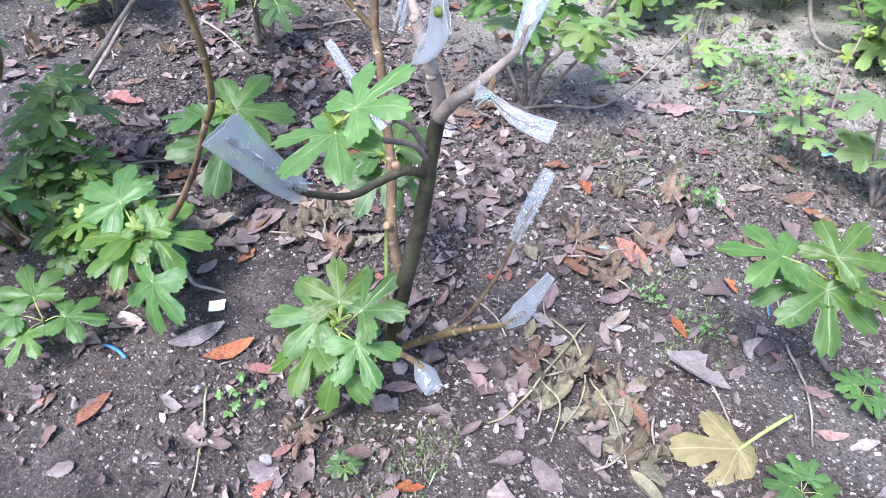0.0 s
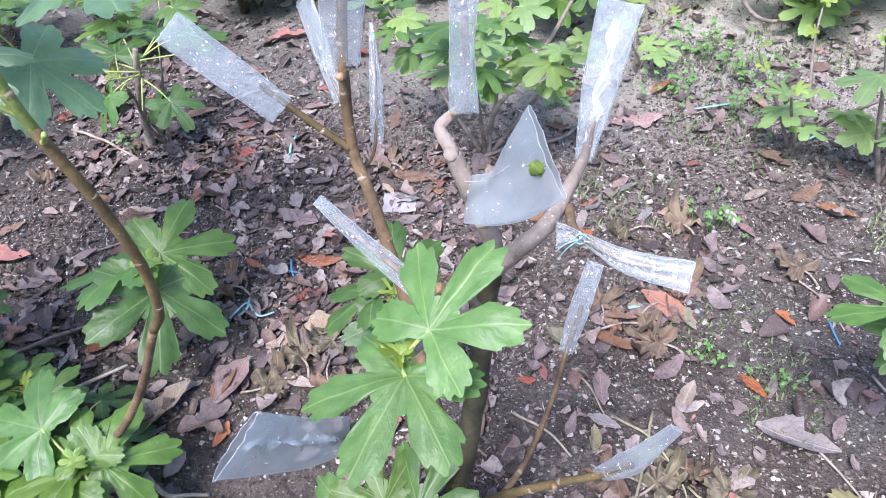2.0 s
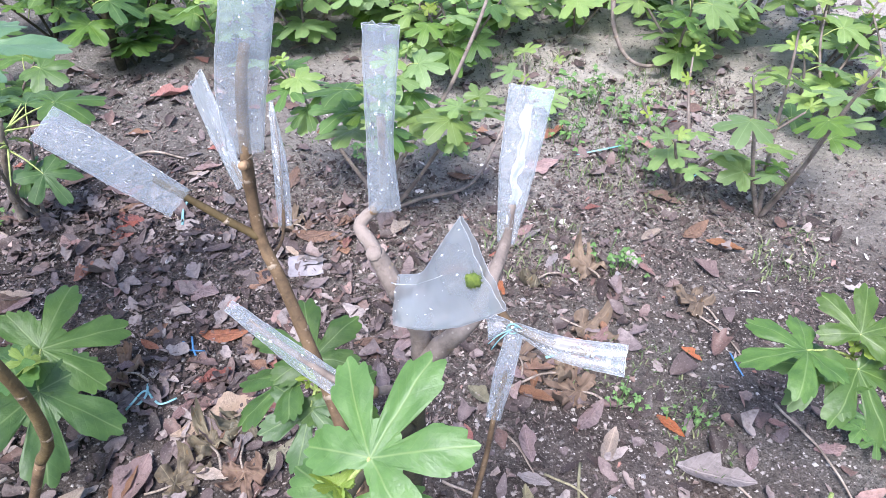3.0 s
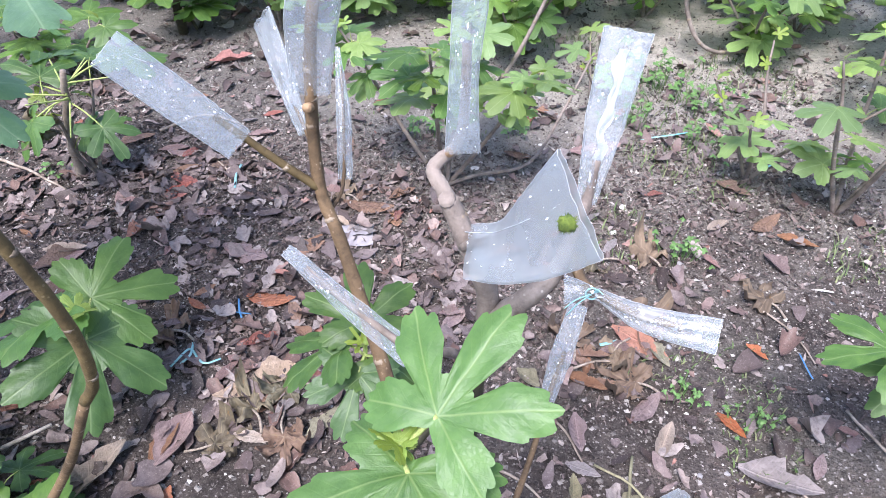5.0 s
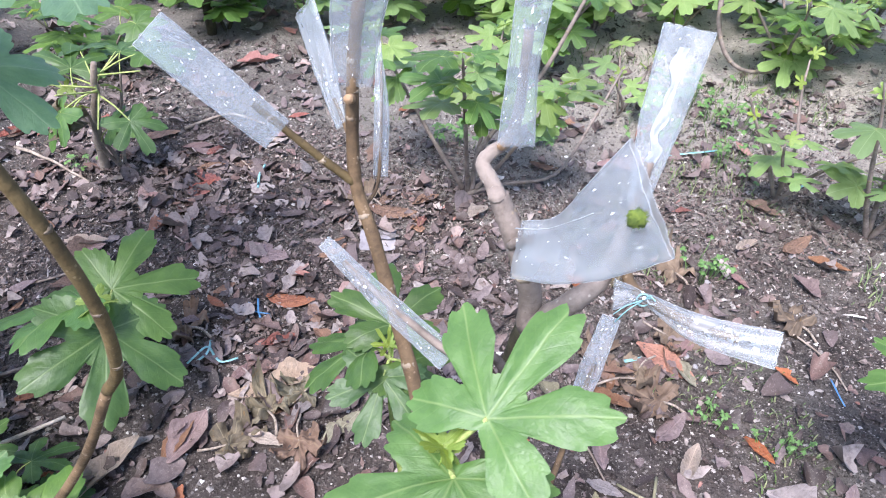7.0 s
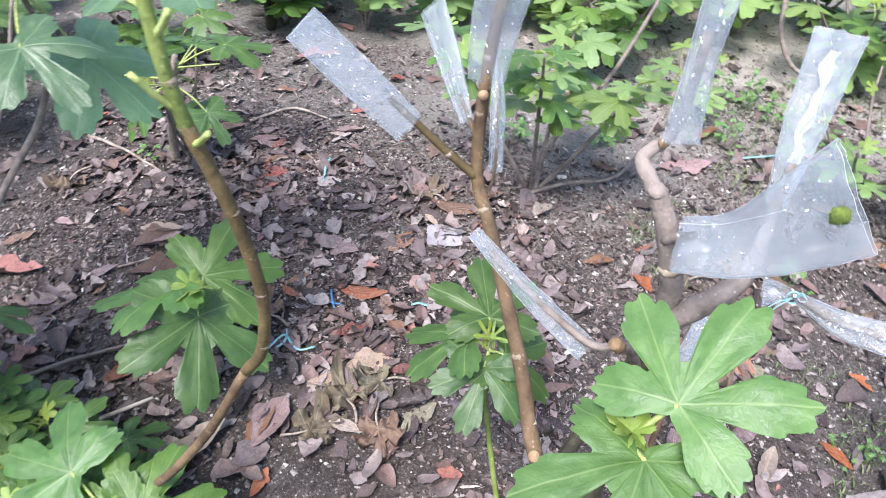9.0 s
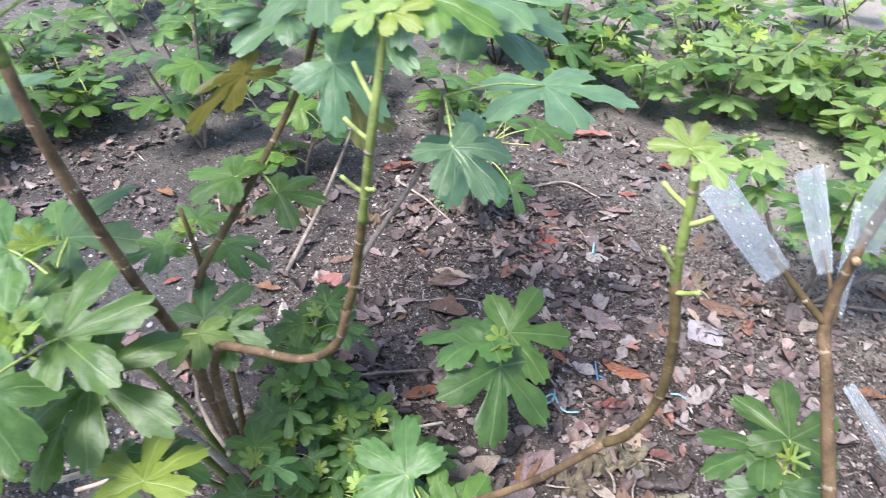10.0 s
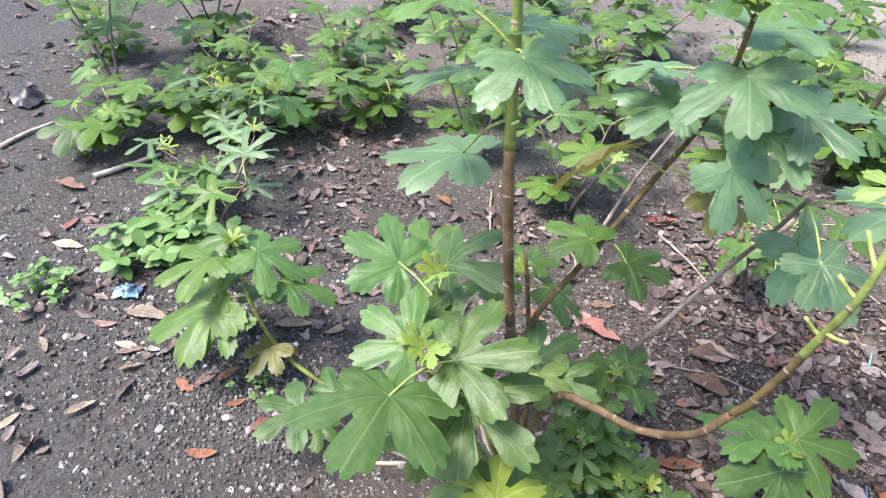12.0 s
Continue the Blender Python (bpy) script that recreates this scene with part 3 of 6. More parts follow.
stem(main, "branch", [(0.047, 0.757, 0.712), (0.005, 0.75, 0.752), (-0.038, 0.743, 0.797), (-0.066, 0.738, 0.826)], 0.0065, 0.004, BARK_OLIVE, sides=8, knots=0.08)
stem(main, "branch", [(0.046, 0.772, 0.74), (0.026, 0.793, 0.778), (0.008, 0.815, 0.80)], 0.0035, 0.0025, BARK, sides=7)
stem(main, "branch", [(0.052, 0.77, 0.665), (0.063, 0.805, 0.685), (0.055, 0.87, 0.75), (0.045, 0.92, 0.805)], 0.0028, 0.002, BARK, sides=7)
stem(main, "branch", [(0.266, 0.548, 0.575), (0.245, 0.515, 0.597), (0.215, 0.475, 0.590), (0.185, 0.42, 0.585), (0.15, 0.355, 0.625), (0.145, 0.32, 0.662)],
     0.0095, 0.005, BARK_DARK, "dark curved branch", sides=10, knots=0.10)
stem(main, "branch", [(0.270, 0.558, 0.60), (0.262, 0.52, 0.655), (0.240, 0.47, 0.69), (0.226, 0.41, 0.725), (0.226, 0.35, 0.78)], 0.006, 0.0045, BARK_GREY, sides=8, knots=0.1)
stem(main, "branch", [(0.268, 0.55, 0.63), (0.252, 0.53, 0.68), (0.234, 0.51, 0.705), (0.205, 0.523, 0.688), (0.14, 0.543, 0.725), (0.09, 0.557, 0.765)], 0.006, 0.0035, BARK_GREY, sides=8)
stem(main, "branch", [(0.368, 0.60, 0.775), (0.374, 0.57, 0.772), (0.386, 0.55, 0.775), (0.425, 0.535, 0.765), (0.470, 0.522, 0.763)], 0.006, 0.004, BARK, sides=8)
stem(main, "shoot", [(0.215, 0.505, 0.05), (0.293, 0.534, 0.104), (0.345, 0.535, 0.155), (0.40, 0.535, 0.205), (0.464, 0.535, 0.255), (0.505, 0.522, 0.33)], 0.0105, 0.005, BARK_OLIVE, "low shoot with olive bark", sides=9, knots=0.10)
stem(main, "shoot", [(0.305, 0.538, 0.11), (0.345, 0.62, 0.12), (0.38, 0.715, 0.19), (0.396, 0.765, 0.275), (0.415, 0.805, 0.36)], 0.0065, 0.004, BARK, sides=8, knots=0.08)
stem(main, "shoot", [(0.215, 0.50, 0.06), (0.27, 0.43, 0.16), (0.35, 0.34, 0.30), (0.41, 0.265, 0.41)], 0.008, 0.005, BARK, sides=8)
stem(main, "shoot", [(0.195, 0.51, 0.03), (0.16, 0.47, 0.09), (0.145, 0.42, 0.15), (0.15, 0.385, 0.215)], 0.007, 0.004, BARK_GREEN, sides=8)
for c, d, r in [((0.046, 0.758, 0.834), (0, -1, 0.5), 0.0065), ((0.178, 0.553, 0.400), (-0.2, -0.6, 0.8), 0.009), ((0.229, 0.502, 0.716), (-0.6, -0.3, 0.7), 0.0075),
                ((0.2375, 0.568, 0.861), (-0.15, -0.55, 0.8), 0.0088), ((0.236, 0.597, 0.895), (0.1, -0.9, 0.4), 0.0045), ((0.236, 0.487, 0.135), (0.3, -1, 0.2), 0.008), ((0.232, 0.505, 0.612), (-0.3, -0.3, 0.9), 0.0085),
                ((0.395, 0.524, 0.21), (0.2, -0.8, 0.6), 0.005)]:
    d = Vector(d).normalized()
    stem(main, "cut_face", [Vector(c) - d * 0.008, Vector(c), Vector(c) + d * 0.004], r, r * 0.92, BARK_GREY if r > 0.0085 and c[2] > 0.8 else CUT, "pale pruning cut", sides=10, steps=2)
A0 = (0.226, 0.35, 0.78)
leaf(main, A0, (0.254, 0.361, 0.821), (0.055, 0.079, 0.050), (-0.31, -0.38, 0.87), 0.092, FIG_LIGHT, 0, "cut")
leaf(main, A0, (0.236, 0.329, 0.790), (-0.036, -0.12, -0.015), (-0.05, -0.1, 1.0), 0.096, FIG_LIGHT, 1, "cut")
for az, s in ((20, 0.02), (140, 0.024), (260, 0.018)):
    sprig(main, A0, az, 50, s, FIG_YOUNG, 0, "fine")
CL = Vector((0.15, 0.385, 0.215))
spray(main, CL, [((0.185, 0.425, 0.265), (0.232, 0.525, 0.32)), ((0.100, 0.388, 0.235), (-0.022, 0.35, 0.215)), ((0.118, 0.340, 0.205), (0.022, 0.27, 0.155)), ((0.178, 0.330, 0.195), (0.186, 0.235, 0.12)),
                 ((0.205, 0.368, 0.225), (0.282, 0.318, 0.175)), ((0.128, 0.425, 0.265), (0.070, 0.505, 0.305))], (FIG, FIG, FIG_LIGHT), style="cut")
for az in (10, 130, 250):
    sprig(main, CL + Vector((0, 0, 0.012)), az, 55, 0.034, FIG_YOUNG, 0, "slim")
LP = Vector((0.088, 0.722, 0.405))
stem(main, "shoot", [(0.18, 0.53, 0.02), (0.14, 0.60, 0.14), (0.095, 0.69, 0.30), LP], 0.006, 0.004, BARK_GREEN, sides=7)
spray(main, LP, [((0.080, 0.765, 0.435), (0.045, 0.88, 0.46)), ((0.052, 0.738, 0.415), (-0.065, 0.775, 0.36)), ((0.085, 0.688, 0.400), (0.072, 0.595, 0.355)), ((0.115, 0.722, 0.40), (0.215, 0.705, 0.35))], (FIG,), style="cut")
for az in (60, 190, 300):
    sprig(main, LP + Vector((0, 0, 0.01)), az, 50, 0.03, FIG_YOUNG, 1, "slim")


# ---- plastic sleeves ----
def sleeve(points, widths, thick, side, label, seed, offset=0.0, tie=None, flap=0.0):
    """A flattened polythene tube along a line; side: a place that its flat side faces; offset: how far it hangs below the line."""
    line = spline(points, 14)
    n, sides = len(line), 28
    tree = thing("plastic_sleeve", line[0], label, "plastic bag", "grafting bags on the fig tree")
    verts, faces, last = [], [], None
    for i, q in enumerate(line):
        t = i / (n - 1)
        d = (line[min(i + 1, n - 1)] - line[max(i - 1, 0)]).normalized()
        a = d.cross((Vector(side) - q).normalized()).normalized()
        if (a.dot(last) < 0) if last else (a.z > 0.15 or (abs(a.z) <= 0.15 and a.x > 0)):
            a = -a
        last = a
        b = d.cross(a)
        x = t * (len(widths) - 1)
        k = min(int(x), len(widths) - 2)
        w = widths[k] + (widths[k + 1] - widths[k]) * (x - k)
        hang = offset if not isinstance(offset, tuple) else offset[0] + (offset[1] - offset[0]) * t
        th = thick * (0.25 + 0.75 * math.sin(math.pi * min(max(t, 0.04), 0.96)) ** 0.6)
        for s in range(sides):
            ang = 2 * math.pi * s / sides
            c, sn = math.cos(ang), math.sin(ang)
            p = q + a * (c * w / 2 + hang * w) + b * (math.copysign(abs(sn) ** 0.8, sn) * th / 2)
            nz = Vector((noise.noise(p * 55 + Vector((seed, 0, 0))), noise.noise(p * 55 + Vector((0, seed, 0))), noise.noise(p * 55 + Vector((0, 0, seed)))))
            nz += 0.5 * Vector((noise.noise(p * 140), noise.noise(p * 140 + Vector((5, 0, 0))), noise.noise(p * 140 + Vector((0, 7, 0)))))
            ridge = noise.noise((c * 3.2 + seed, t * 2.2, seed * 1.7)) + 0.6 * noise.noise((c * 7.5, t * 4.0 + sn, seed * 0.9))
            p = p + nz * 0.0008 + b * ridge * 0.0030 * (0.5 + 0.5 * abs(sn))
            if i in (0, n - 1):
                p = p + d * (0.0025 if i else -0.0025) * noise.noise((s * 0.8, seed, 0)) + d * (flap * max(0, c) if i else 0)
            verts.append(p - tree.location)
    for i in range(n - 1):
        for s in range(sides):
            s2 = (s + 1) % sides
            faces.append((i * sides + s, i * sides + s2, (i + 1) * sides + s2, (i + 1) * sides + s))
    part("film", mesh("film", verts, faces, FILM), tree)
    for s, r in ((0, 0.00016), (sides // 2, 0.00016)):
        edge = [verts[i * sides + s] for i in range(n)]
        part("fold", mesh("fold", *tube(edge, r, r, sides=5, steps=1), FOLD), tree)
    rim = [verts[(n - 1) * sides + s] for s in range(sides)]
    part("rim", mesh("rim", *tube(rim + rim[:1], 0.00016, 0.00016, sides=5, steps=1), FOLD), tree)
    # condensation drops, in clusters
    rnd = random.Random(seed)
    dv, df = [], []
    centre = tuple(sum(c) / len(verts) for c in zip(*verts))
    for _ in range(34):
        i, s = min(n - 2, int(abs(rnd.gauss(0.55, 0.3)) * n) % n), rnd.randrange(sides)
        u, w = rnd.random(), rnd.random()
        p = verts[i * sides + s].lerp(verts[i * sides + (s + 1) % sides], u).lerp(verts[(i + 1) * sides + s], w * 0.5)
        out = p - line[i] + tree.location
        out.normalize()
        r = rnd.choice((0.0005, 0.0006, 0.0008, 0.0010, 0.0013, 0.0018))
        x = (line[i + 1] - line[i]).normalized()
        y = out.cross(x).normalized()
        if rnd.random() < 0.15:
            x = x * rnd.uniform(1.3, 2.2)
        n0 = len(dv)
        dv += [p + (x * math.cos(k * 1.047) + y * math.sin(k * 1.047)) * r * rnd.uniform(0.8, 1.2) for k in range(6)] + [p + out * r * 0.6]
        df += [(n0 + k, n0 + (k + 1) % 6, n0 + 6) for k in range(6)]
    for _ in range(7):
        i = min(n - 3, int(rnd.uniform(0.05, 0.95) * n))
        s = int(sides * 0.25 + rnd.gauss(0, 1.6)) % sides + (sides // 2 if rnd.random() < 0.5 else 0)
        p, q = verts[i * sides + s % sides], verts[(i + 2) * sides + (s + rnd.choice((-1, 0, 0, 1))) % sides]
        out = p - (line[i] - tree.location)
        out.normalize()
        d = (q - p) * rnd.uniform(0.2, 0.5)
        y = out.cross(d).normalized() * rnd.uniform(0.0004, 0.0013)
        n0 = len(dv)
        dv += [p + out * 0.0003, p + d * 0.4 + y + out * 0.0004, p + d + out * 0.0003, p + d * 0.5 - y * 0.7 + out * 0.0004, p + d * 0.45 + out * 0.0011]
        df += [(n0 + k, n0 + (k + 1) % 4, n0 + 4) for k in range(4)]
    tagged(part("condensation", mesh("condensation", dv, df, DROPS), tree, "white condensation on the film"), kind="stuff")
    if tie:
        q, col = Vector(tie[0]), tie[1]
        ring = [q + Vector((math.cos(a), 0.3 * math.sin(a), math.sin(a))) * 0.006 for a in np.linspace(0, 6.0, 9)]
        v, f = tube(ring, 0.0009, 0.0009, sides=6, steps=3)
        part("tie", mesh("tie", [p - tree.location for p in v], f, col), tree, "teal string tie")
        for e in ((-0.026, -0.012, -0.012), (-0.022, -0.010, -0.024), (0.006, -0.006, 0.010), (0.010, -0.004, 0.004)):
            v, f = tube([q, q + Vector(e) * 0.6 + Vector((0, 0, 0.004)), q + Vector(e)], 0.0009, 0.0006, sides=5, steps=3)
            part("tie_end", mesh("tie_end", [p - tree.location for p in v], f, col), tree)
    return tree


CLEAR = "clear polythene grafting sleeve with drops, "
FRONT = (0.30, 0.0, 1.27)
sleeve([(-0.034, 0.740, 0.796), (-0.095, 0.732, 0.862), (-0.153, 0.722, 0.926)], (0.044, 0.048, 0.047), 0.012, FRONT, CLEAR + "slanting from a side branch", 1, 0.24)
sleeve([(0.022, 0.792, 0.775), (-0.012, 0.845, 0.828), (-0.048, 0.896, 0.882)], (0.026, 0.042, 0.052), 0.014, (-0.55, -0.35, 0.75), CLEAR + "narrow and folded", 2)
sleeve([(0.046, 0.777, 0.843), (0.055, 0.79, 0.93), (0.082, 0.803, 1.04)], (0.046, 0.062, 0.062), 0.022, FRONT, CLEAR + "wide and upright", 3)
sleeve([(0.064, 0.815, 0.686), (0.054, 0.875, 0.752), (0.038, 0.938, 0.824)], (0.020, 0.022, 0.006), 0.016, FRONT, CLEAR + "thin, dark twig inside", 4)
sleeve([(0.249, 0.588, 0.903), (0.248, 0.597, 0.98), (0.254, 0.612, 1.085)], (0.032, 0.025, 0.033), 0.014, FRONT, CLEAR + "long and upright", 5)
b6 = sleeve([(0.380, 0.664, 0.795), (0.390, 0.705, 0.87), (0.403, 0.750, 0.955)], (0.020, 0.042, 0.052), 0.014, FRONT, CLEAR + "crumpled and frosted", 6)
b7 = sleeve([(0.262, 0.540, 0.838), (0.302, 0.495, 0.872), (0.352, 0.446, 0.943)], (0.052, 0.058, 0.084), 0.014, FRONT, CLEAR + "bent, moss inside", 7, (0.20, -0.22))
b8 = sleeve([(0.357, 0.549, 0.775), (0.384, 0.549, 0.776), (0.425, 0.534, 0.764), (0.460, 0.524, 0.762), (0.502, 0.512, 0.767)], (0.030, 0.008, 0.024, 0.030, 0.034), 0.012, FRONT, CLEAR + "knotted with teal string", 8, 0.0, ((0.384, 0.545, 0.776), TEAL))
sleeve([(0.394, 0.762, 0.272), (0.410, 0.802, 0.35), (0.430, 0.848, 0.432)], (0.026, 0.038, 0.030), 0.012, FRONT, CLEAR + "low on the tree", 9)
sleeve([(0.205, 0.523, 0.675), (0.14, 0.543, 0.722), (0.070, 0.563, 0.783)], (0.028, 0.024, 0.014), 0.012, FRONT, CLEAR + "thin and rolled", 10)
b11 = sleeve([(0.148, 0.345, 0.632), (0.142, 0.29, 0.71), (0.130, 0.22, 0.83)], (0.040, 0.054, 0.062), 0.014, (0.35, -0.45, 1.7), CLEAR + "on a dark branch", 11)
sleeve([(0.462, 0.537, 0.25), (0.50, 0.523, 0.33), (0.544, 0.512, 0.468)], (0.024, 0.044, 0.018), 0.012, (0.6, -0.2, 1.3), CLEAR + "on a low shoot", 12)
b13 = sleeve([(0.385, 0.295, 0.37), (0.422, 0.252, 0.415), (0.462, 0.205, 0.462)], (0.014, 0.038, 0.030), 0.014, (0.6, -0.2, 1.3), CLEAR + "over a short stub", 13)
def moss_tuft(at, radius, seed):
    """A clump of short fibres round a lumpy core."""
    rnd, core = random.Random(seed), stone_like(radius, seed)
    verts, faces = core
    for _ in range(170):
        d = Vector((rnd.gauss(0, 1), rnd.gauss(0, 1), rnd.gauss(0, 1))).normalized()
        side_ = d.orthogonal().normalized() * radius * 0.05
        k, n0 = radius * rnd.uniform(1.0, 1.35), len(verts)
        verts += [d * radius * 0.7 - side_, d * radius * 0.7 + side_, d * k + side_ * rnd.uniform(-4, 4)]
        faces.append((n0, n0 + 1, n0 + 2))
    return [Vector(at) + Vector((v.x, v.y * 0.7, v.z * 1.15)) for v in verts], faces


def stone_like(radius, seed):
    bm = bmesh.new()
    bmesh.ops.create_icosphere(bm, subdivisions=2, radius=radius)
    verts = [v.co * (0.9 + 0.3 * noise.noise(v.co * 160 + Vector((seed, 0, 0)))) for v in bm.verts]
    faces = [tuple(v.index for v in f.verts) for f in bm.faces]
    bm.free()
    return verts, faces


mv, mf = moss_tuft((0.336, 0.449, 0.944), 0.0074, 3)
part("moss", mesh("moss", [q - b7.location for q in mv], mf, MOSS), b7, "tuft of wet green moss")

# highlight along the bag's diagonal crease, modelled as a thin white tube
cv, cf = tube([(0.259, 0.536, 0.853), (0.266, 0.524, 0.862), (0.279, 0.511, 0.875), (0.298, 0.488, 0.904), (0.309, 0.472, 0.928)], 0.0009, 0.0005, sides=6, steps=8, knots=0.5, flat=0.5, wobble=0.004)
part("crease", mesh("crease", [q - b7.location for q in cv], cf, FOLD), b7, "thin white tube as the crease highlight")

def inner_wrap(bag, points, width, seed):
    """Crumpled film bunched up inside a sleeve."""
    line = spline(points, 12)
    n = len(line)
    verts, faces = [], []
    for i, q in enumerate(line):
        d = (line[min(i + 1, n - 1)] - line[max(i - 1, 0)]).normalized()
        a = d.cross(Vector((0, 1, 0.3))).normalized()
        b = d.cross(a)
        for k in range(7):
            u = k / 6 - 0.5
            fold = noise.noise((u * 5 + seed, i * 0.35, 0)) * 0.010 + noise.noise((u * 11, i * 0.8, seed)) * 0.004
            w = width * (0.75 + 0.5 * noise.noise((i * 0.4, seed, 3.0)))
            verts.append(q + a * (u * w + 0.006 * noise.noise((i * 0.3, seed, 7.0))) + b * fold - bag.location)
    for i in range(n - 1):
        for k in range(6):
            j = i * 7 + k
            faces.append((j, j + 1, j + 8, j + 7))
    part("inner_wrap", mesh("inner_wrap", verts, faces, FOLD), bag, "crumpled white film inside")


inner_wrap(b6, [(0.384, 0.672, 0.815), (0.390, 0.702, 0.865), (0.401, 0.742, 0.938)], 0.014, 4)
# wraps added in the next two sleeves to stand in for whitish skylight
inner_wrap(b11, [(0.146, 0.322, 0.665), (0.141, 0.28, 0.73), (0.133, 0.23, 0.81)], 0.026, 6)
inner_wrap(b13, [(0.402, 0.275, 0.392), (0.424, 0.25, 0.418), (0.452, 0.217, 0.45)], 0.016, 2)
inner_wrap(b8, [(0.388, 0.548, 0.775), (0.425, 0.535, 0.765), (0.458, 0.525, 0.763), (0.488, 0.516, 0.766)], 0.010, 9)

# ---- the leafy fig tree beside it ----
wild = thing("leafy_fig_tree", (-0.93, 0.37, height(-0.93, 0.37)), "many-stemmed leafy fig tree with long bare shoots", "fig tree")
W0 = Vector((-0.93, 0.37, -0.02))
stem(wild, "stem", [W0, (-0.95, 0.362, 0.25), (-0.966, 0.345, 0.5), (-0.962, 0.30, 0.70), (-0.954, 0.255, 0.95), (-0.966, 0.25, 1.10)], 0.012, 0.0085, BARK, "tall brown stem", sides=10, knots=0.06)
stem(wild, "shoot_tip", [(-0.965, 0.25, 1.09), (-0.969, 0.25, 1.157), (-0.975, 0.25, 1.26), (-0.985, 0.252, 1.40)], 0.0095, 0.0065, BARK_GREEN, "green tip of the tall stem", sides=9, knots=0.08)
stem(wild, "stem", [W0 + Vector((-0.01, 0.02, 0)), (-0.97, 0.365, 0.35), (-1.03, 0.45, 0.53), (-1.02, 0.60, 0.66), (-1.0, 0.775, 0.82), (-0.955, 0.81, 0.95), (-0.925, 0.812, 1.07), (-0.91, 0.80, 1.20)], 0.0088, 0.005, BARK_OLIVE, sides=9, knots=0.06)
stem(wild, "stem", [W0 + Vector((0.03, 0, 0)), (-0.90, 0.345, 0.35), (-0.85, 0.335, 0.55), (-0.777, 0.343, 0.59), (-0.691, 0.385, 0.572), (-0.60, 0.38, 0.66), (-0.553, 0.37, 0.775)], 0.0095, 0.0066, BARK, "brown stem bent upward", sides=10, knots=0.07)
stem(wild, "stem", [(-0.556, 0.37, 0.77), (-0.54, 0.368, 0.81), (-0.518, 0.366, 0.90), (-0.508, 0.3665, 0.95)], 0.0066, 0.006, BARK_OLIVE, sides=9, knots=0.06)
stem(wild, "shoot_tip", [(-0.51, 0.3663, 0.94), (-0.50, 0.367, 0.99), (-0.485, 0.368, 1.07), (-0.49, 0.40, 1.14), (-0.50, 0.42, 1.175)], 0.006, 0.0045, BARK_GREEN, "green shoot with cut leaf stalks", sides=9, knots=0.08)
stem(wild, "stem", [W0 + Vector((0.04, 0.02, 0.02)), (-0.65, 0.44, 0.09), (-0.447, 0.479, 0.184), (-0.29, 0.48, 0.39), (-0.175, 0.477, 0.60)], 0.009, 0.0062, BARK, "brown stem leaning outward", sides=10, knots=0.07)
stem(wild, "stem", [(-0.18, 0.477, 0.59), (-0.150, 0.474, 0.64), (-0.128, 0.465, 0.74), (-0.130, 0.455, 0.85), (-0.147, 0.446, 0.95)], 0.007, 0.0062, BARK_OLIVE, sides=10, knots=0.06)
stem(wild, "shoot_tip", [(-0.146, 0.447, 0.94), (-0.150, 0.444, 0.99), (-0.153, 0.447, 1.05), (-0.158, 0.452, 1.085)], 0.0062, 0.005, BARK_GREEN, "green shoot tip with cut leaf stalks", sides=9, knots=0.06)
stem(wild, "stem", [W0 + Vector((-0.02, -0.02, 0)), (-0.95, 0.28, 0.25), (-0.985, 0.17, 0.52), (-0.998, 0.122, 0.66)], 0.009, 0.0055, BARK_GREEN, sides=8, knots=0.06)
stem(wild, "stem", [W0 + Vector((-0.03, 0, 0)), (-1.02, 0.33, 0.3), (-1.10, 0.27, 0.55), (-1.127, 0.252, 0.70)], 0.009, 0.005, BARK_GREEN, sides=8, knots=0.06)
stem(wild, "stem", [W0, (-0.93, 0.48, 0.12), (-0.90, 0.56, 0.24), (-0.881, 0.62, 0.38)], 0.007, 0.004, BARK_GREY, sides=7)
stem(wild, "stem", [W0 + Vector((-0.02, 0.02, 0)), (-1.0, 0.45, 0.3), (-1.10, 0.52, 0.52), (-1.15, 0.545, 0.63)], 0.008, 0.0045, BARK_OLIVE, sides=8, knots=0.05)
stem(wild, "stem", [W0 + Vector((0.02, -0.02, 0)), (-0.90, 0.26, 0.2), (-0.87, 0.20, 0.36), (-0.845, 0.18, 0.43)], 0.006, 0.004, BARK_GREEN, sides=7)
stem(wild, "stem", [W0 + Vector((0.0, 0.02, 0)), (-0.78, 0.50, 0.08), (-0.74, 0.50, 0.2)], 0.006, 0.0035, BARK_GREY, sides=7)
stem(wild, "stem", [W0 + Vector((0.02, 0.0, 0)), (-0.72, 0.42, 0.05), (-0.53, 0.42, 0.10), (-0.448, 0.415, 0.20)], 0.007, 0.004, BARK_GREY, sides=7)
stem(wild, "dead_branch", [W0 + Vector((0.0, -0.01, 0.06)), (-1.0, 0.30, 0.25), (-0.985, 0.24, 0.27), (-1.0, 0.15, 0.33), (-1.008, 0.064, 0.385)], 0.009, 0.006, PALE_WOOD, "bleached dead branch", sides=8, wobble=0.006)
stem(wild, "dead_branch", [W0 + Vector((0.0, -0.02, 0.05)), (-0.89, 0.27, 0.10), (-0.80, 0.22, 0.14), (-0.77, 0.20, 0.22)], 0.012, 0.007, BARK_GREY, "grey dead branch", sides=8, wobble=0.006)
stem(wild, "dead_branch", [W0 + Vector((0.03, 0.02, 0.04)), (-0.80, 0.55, 0.05), (-0.62, 0.74, 0.035)], 0.007, 0.004, PALE_WOOD, sides=7)
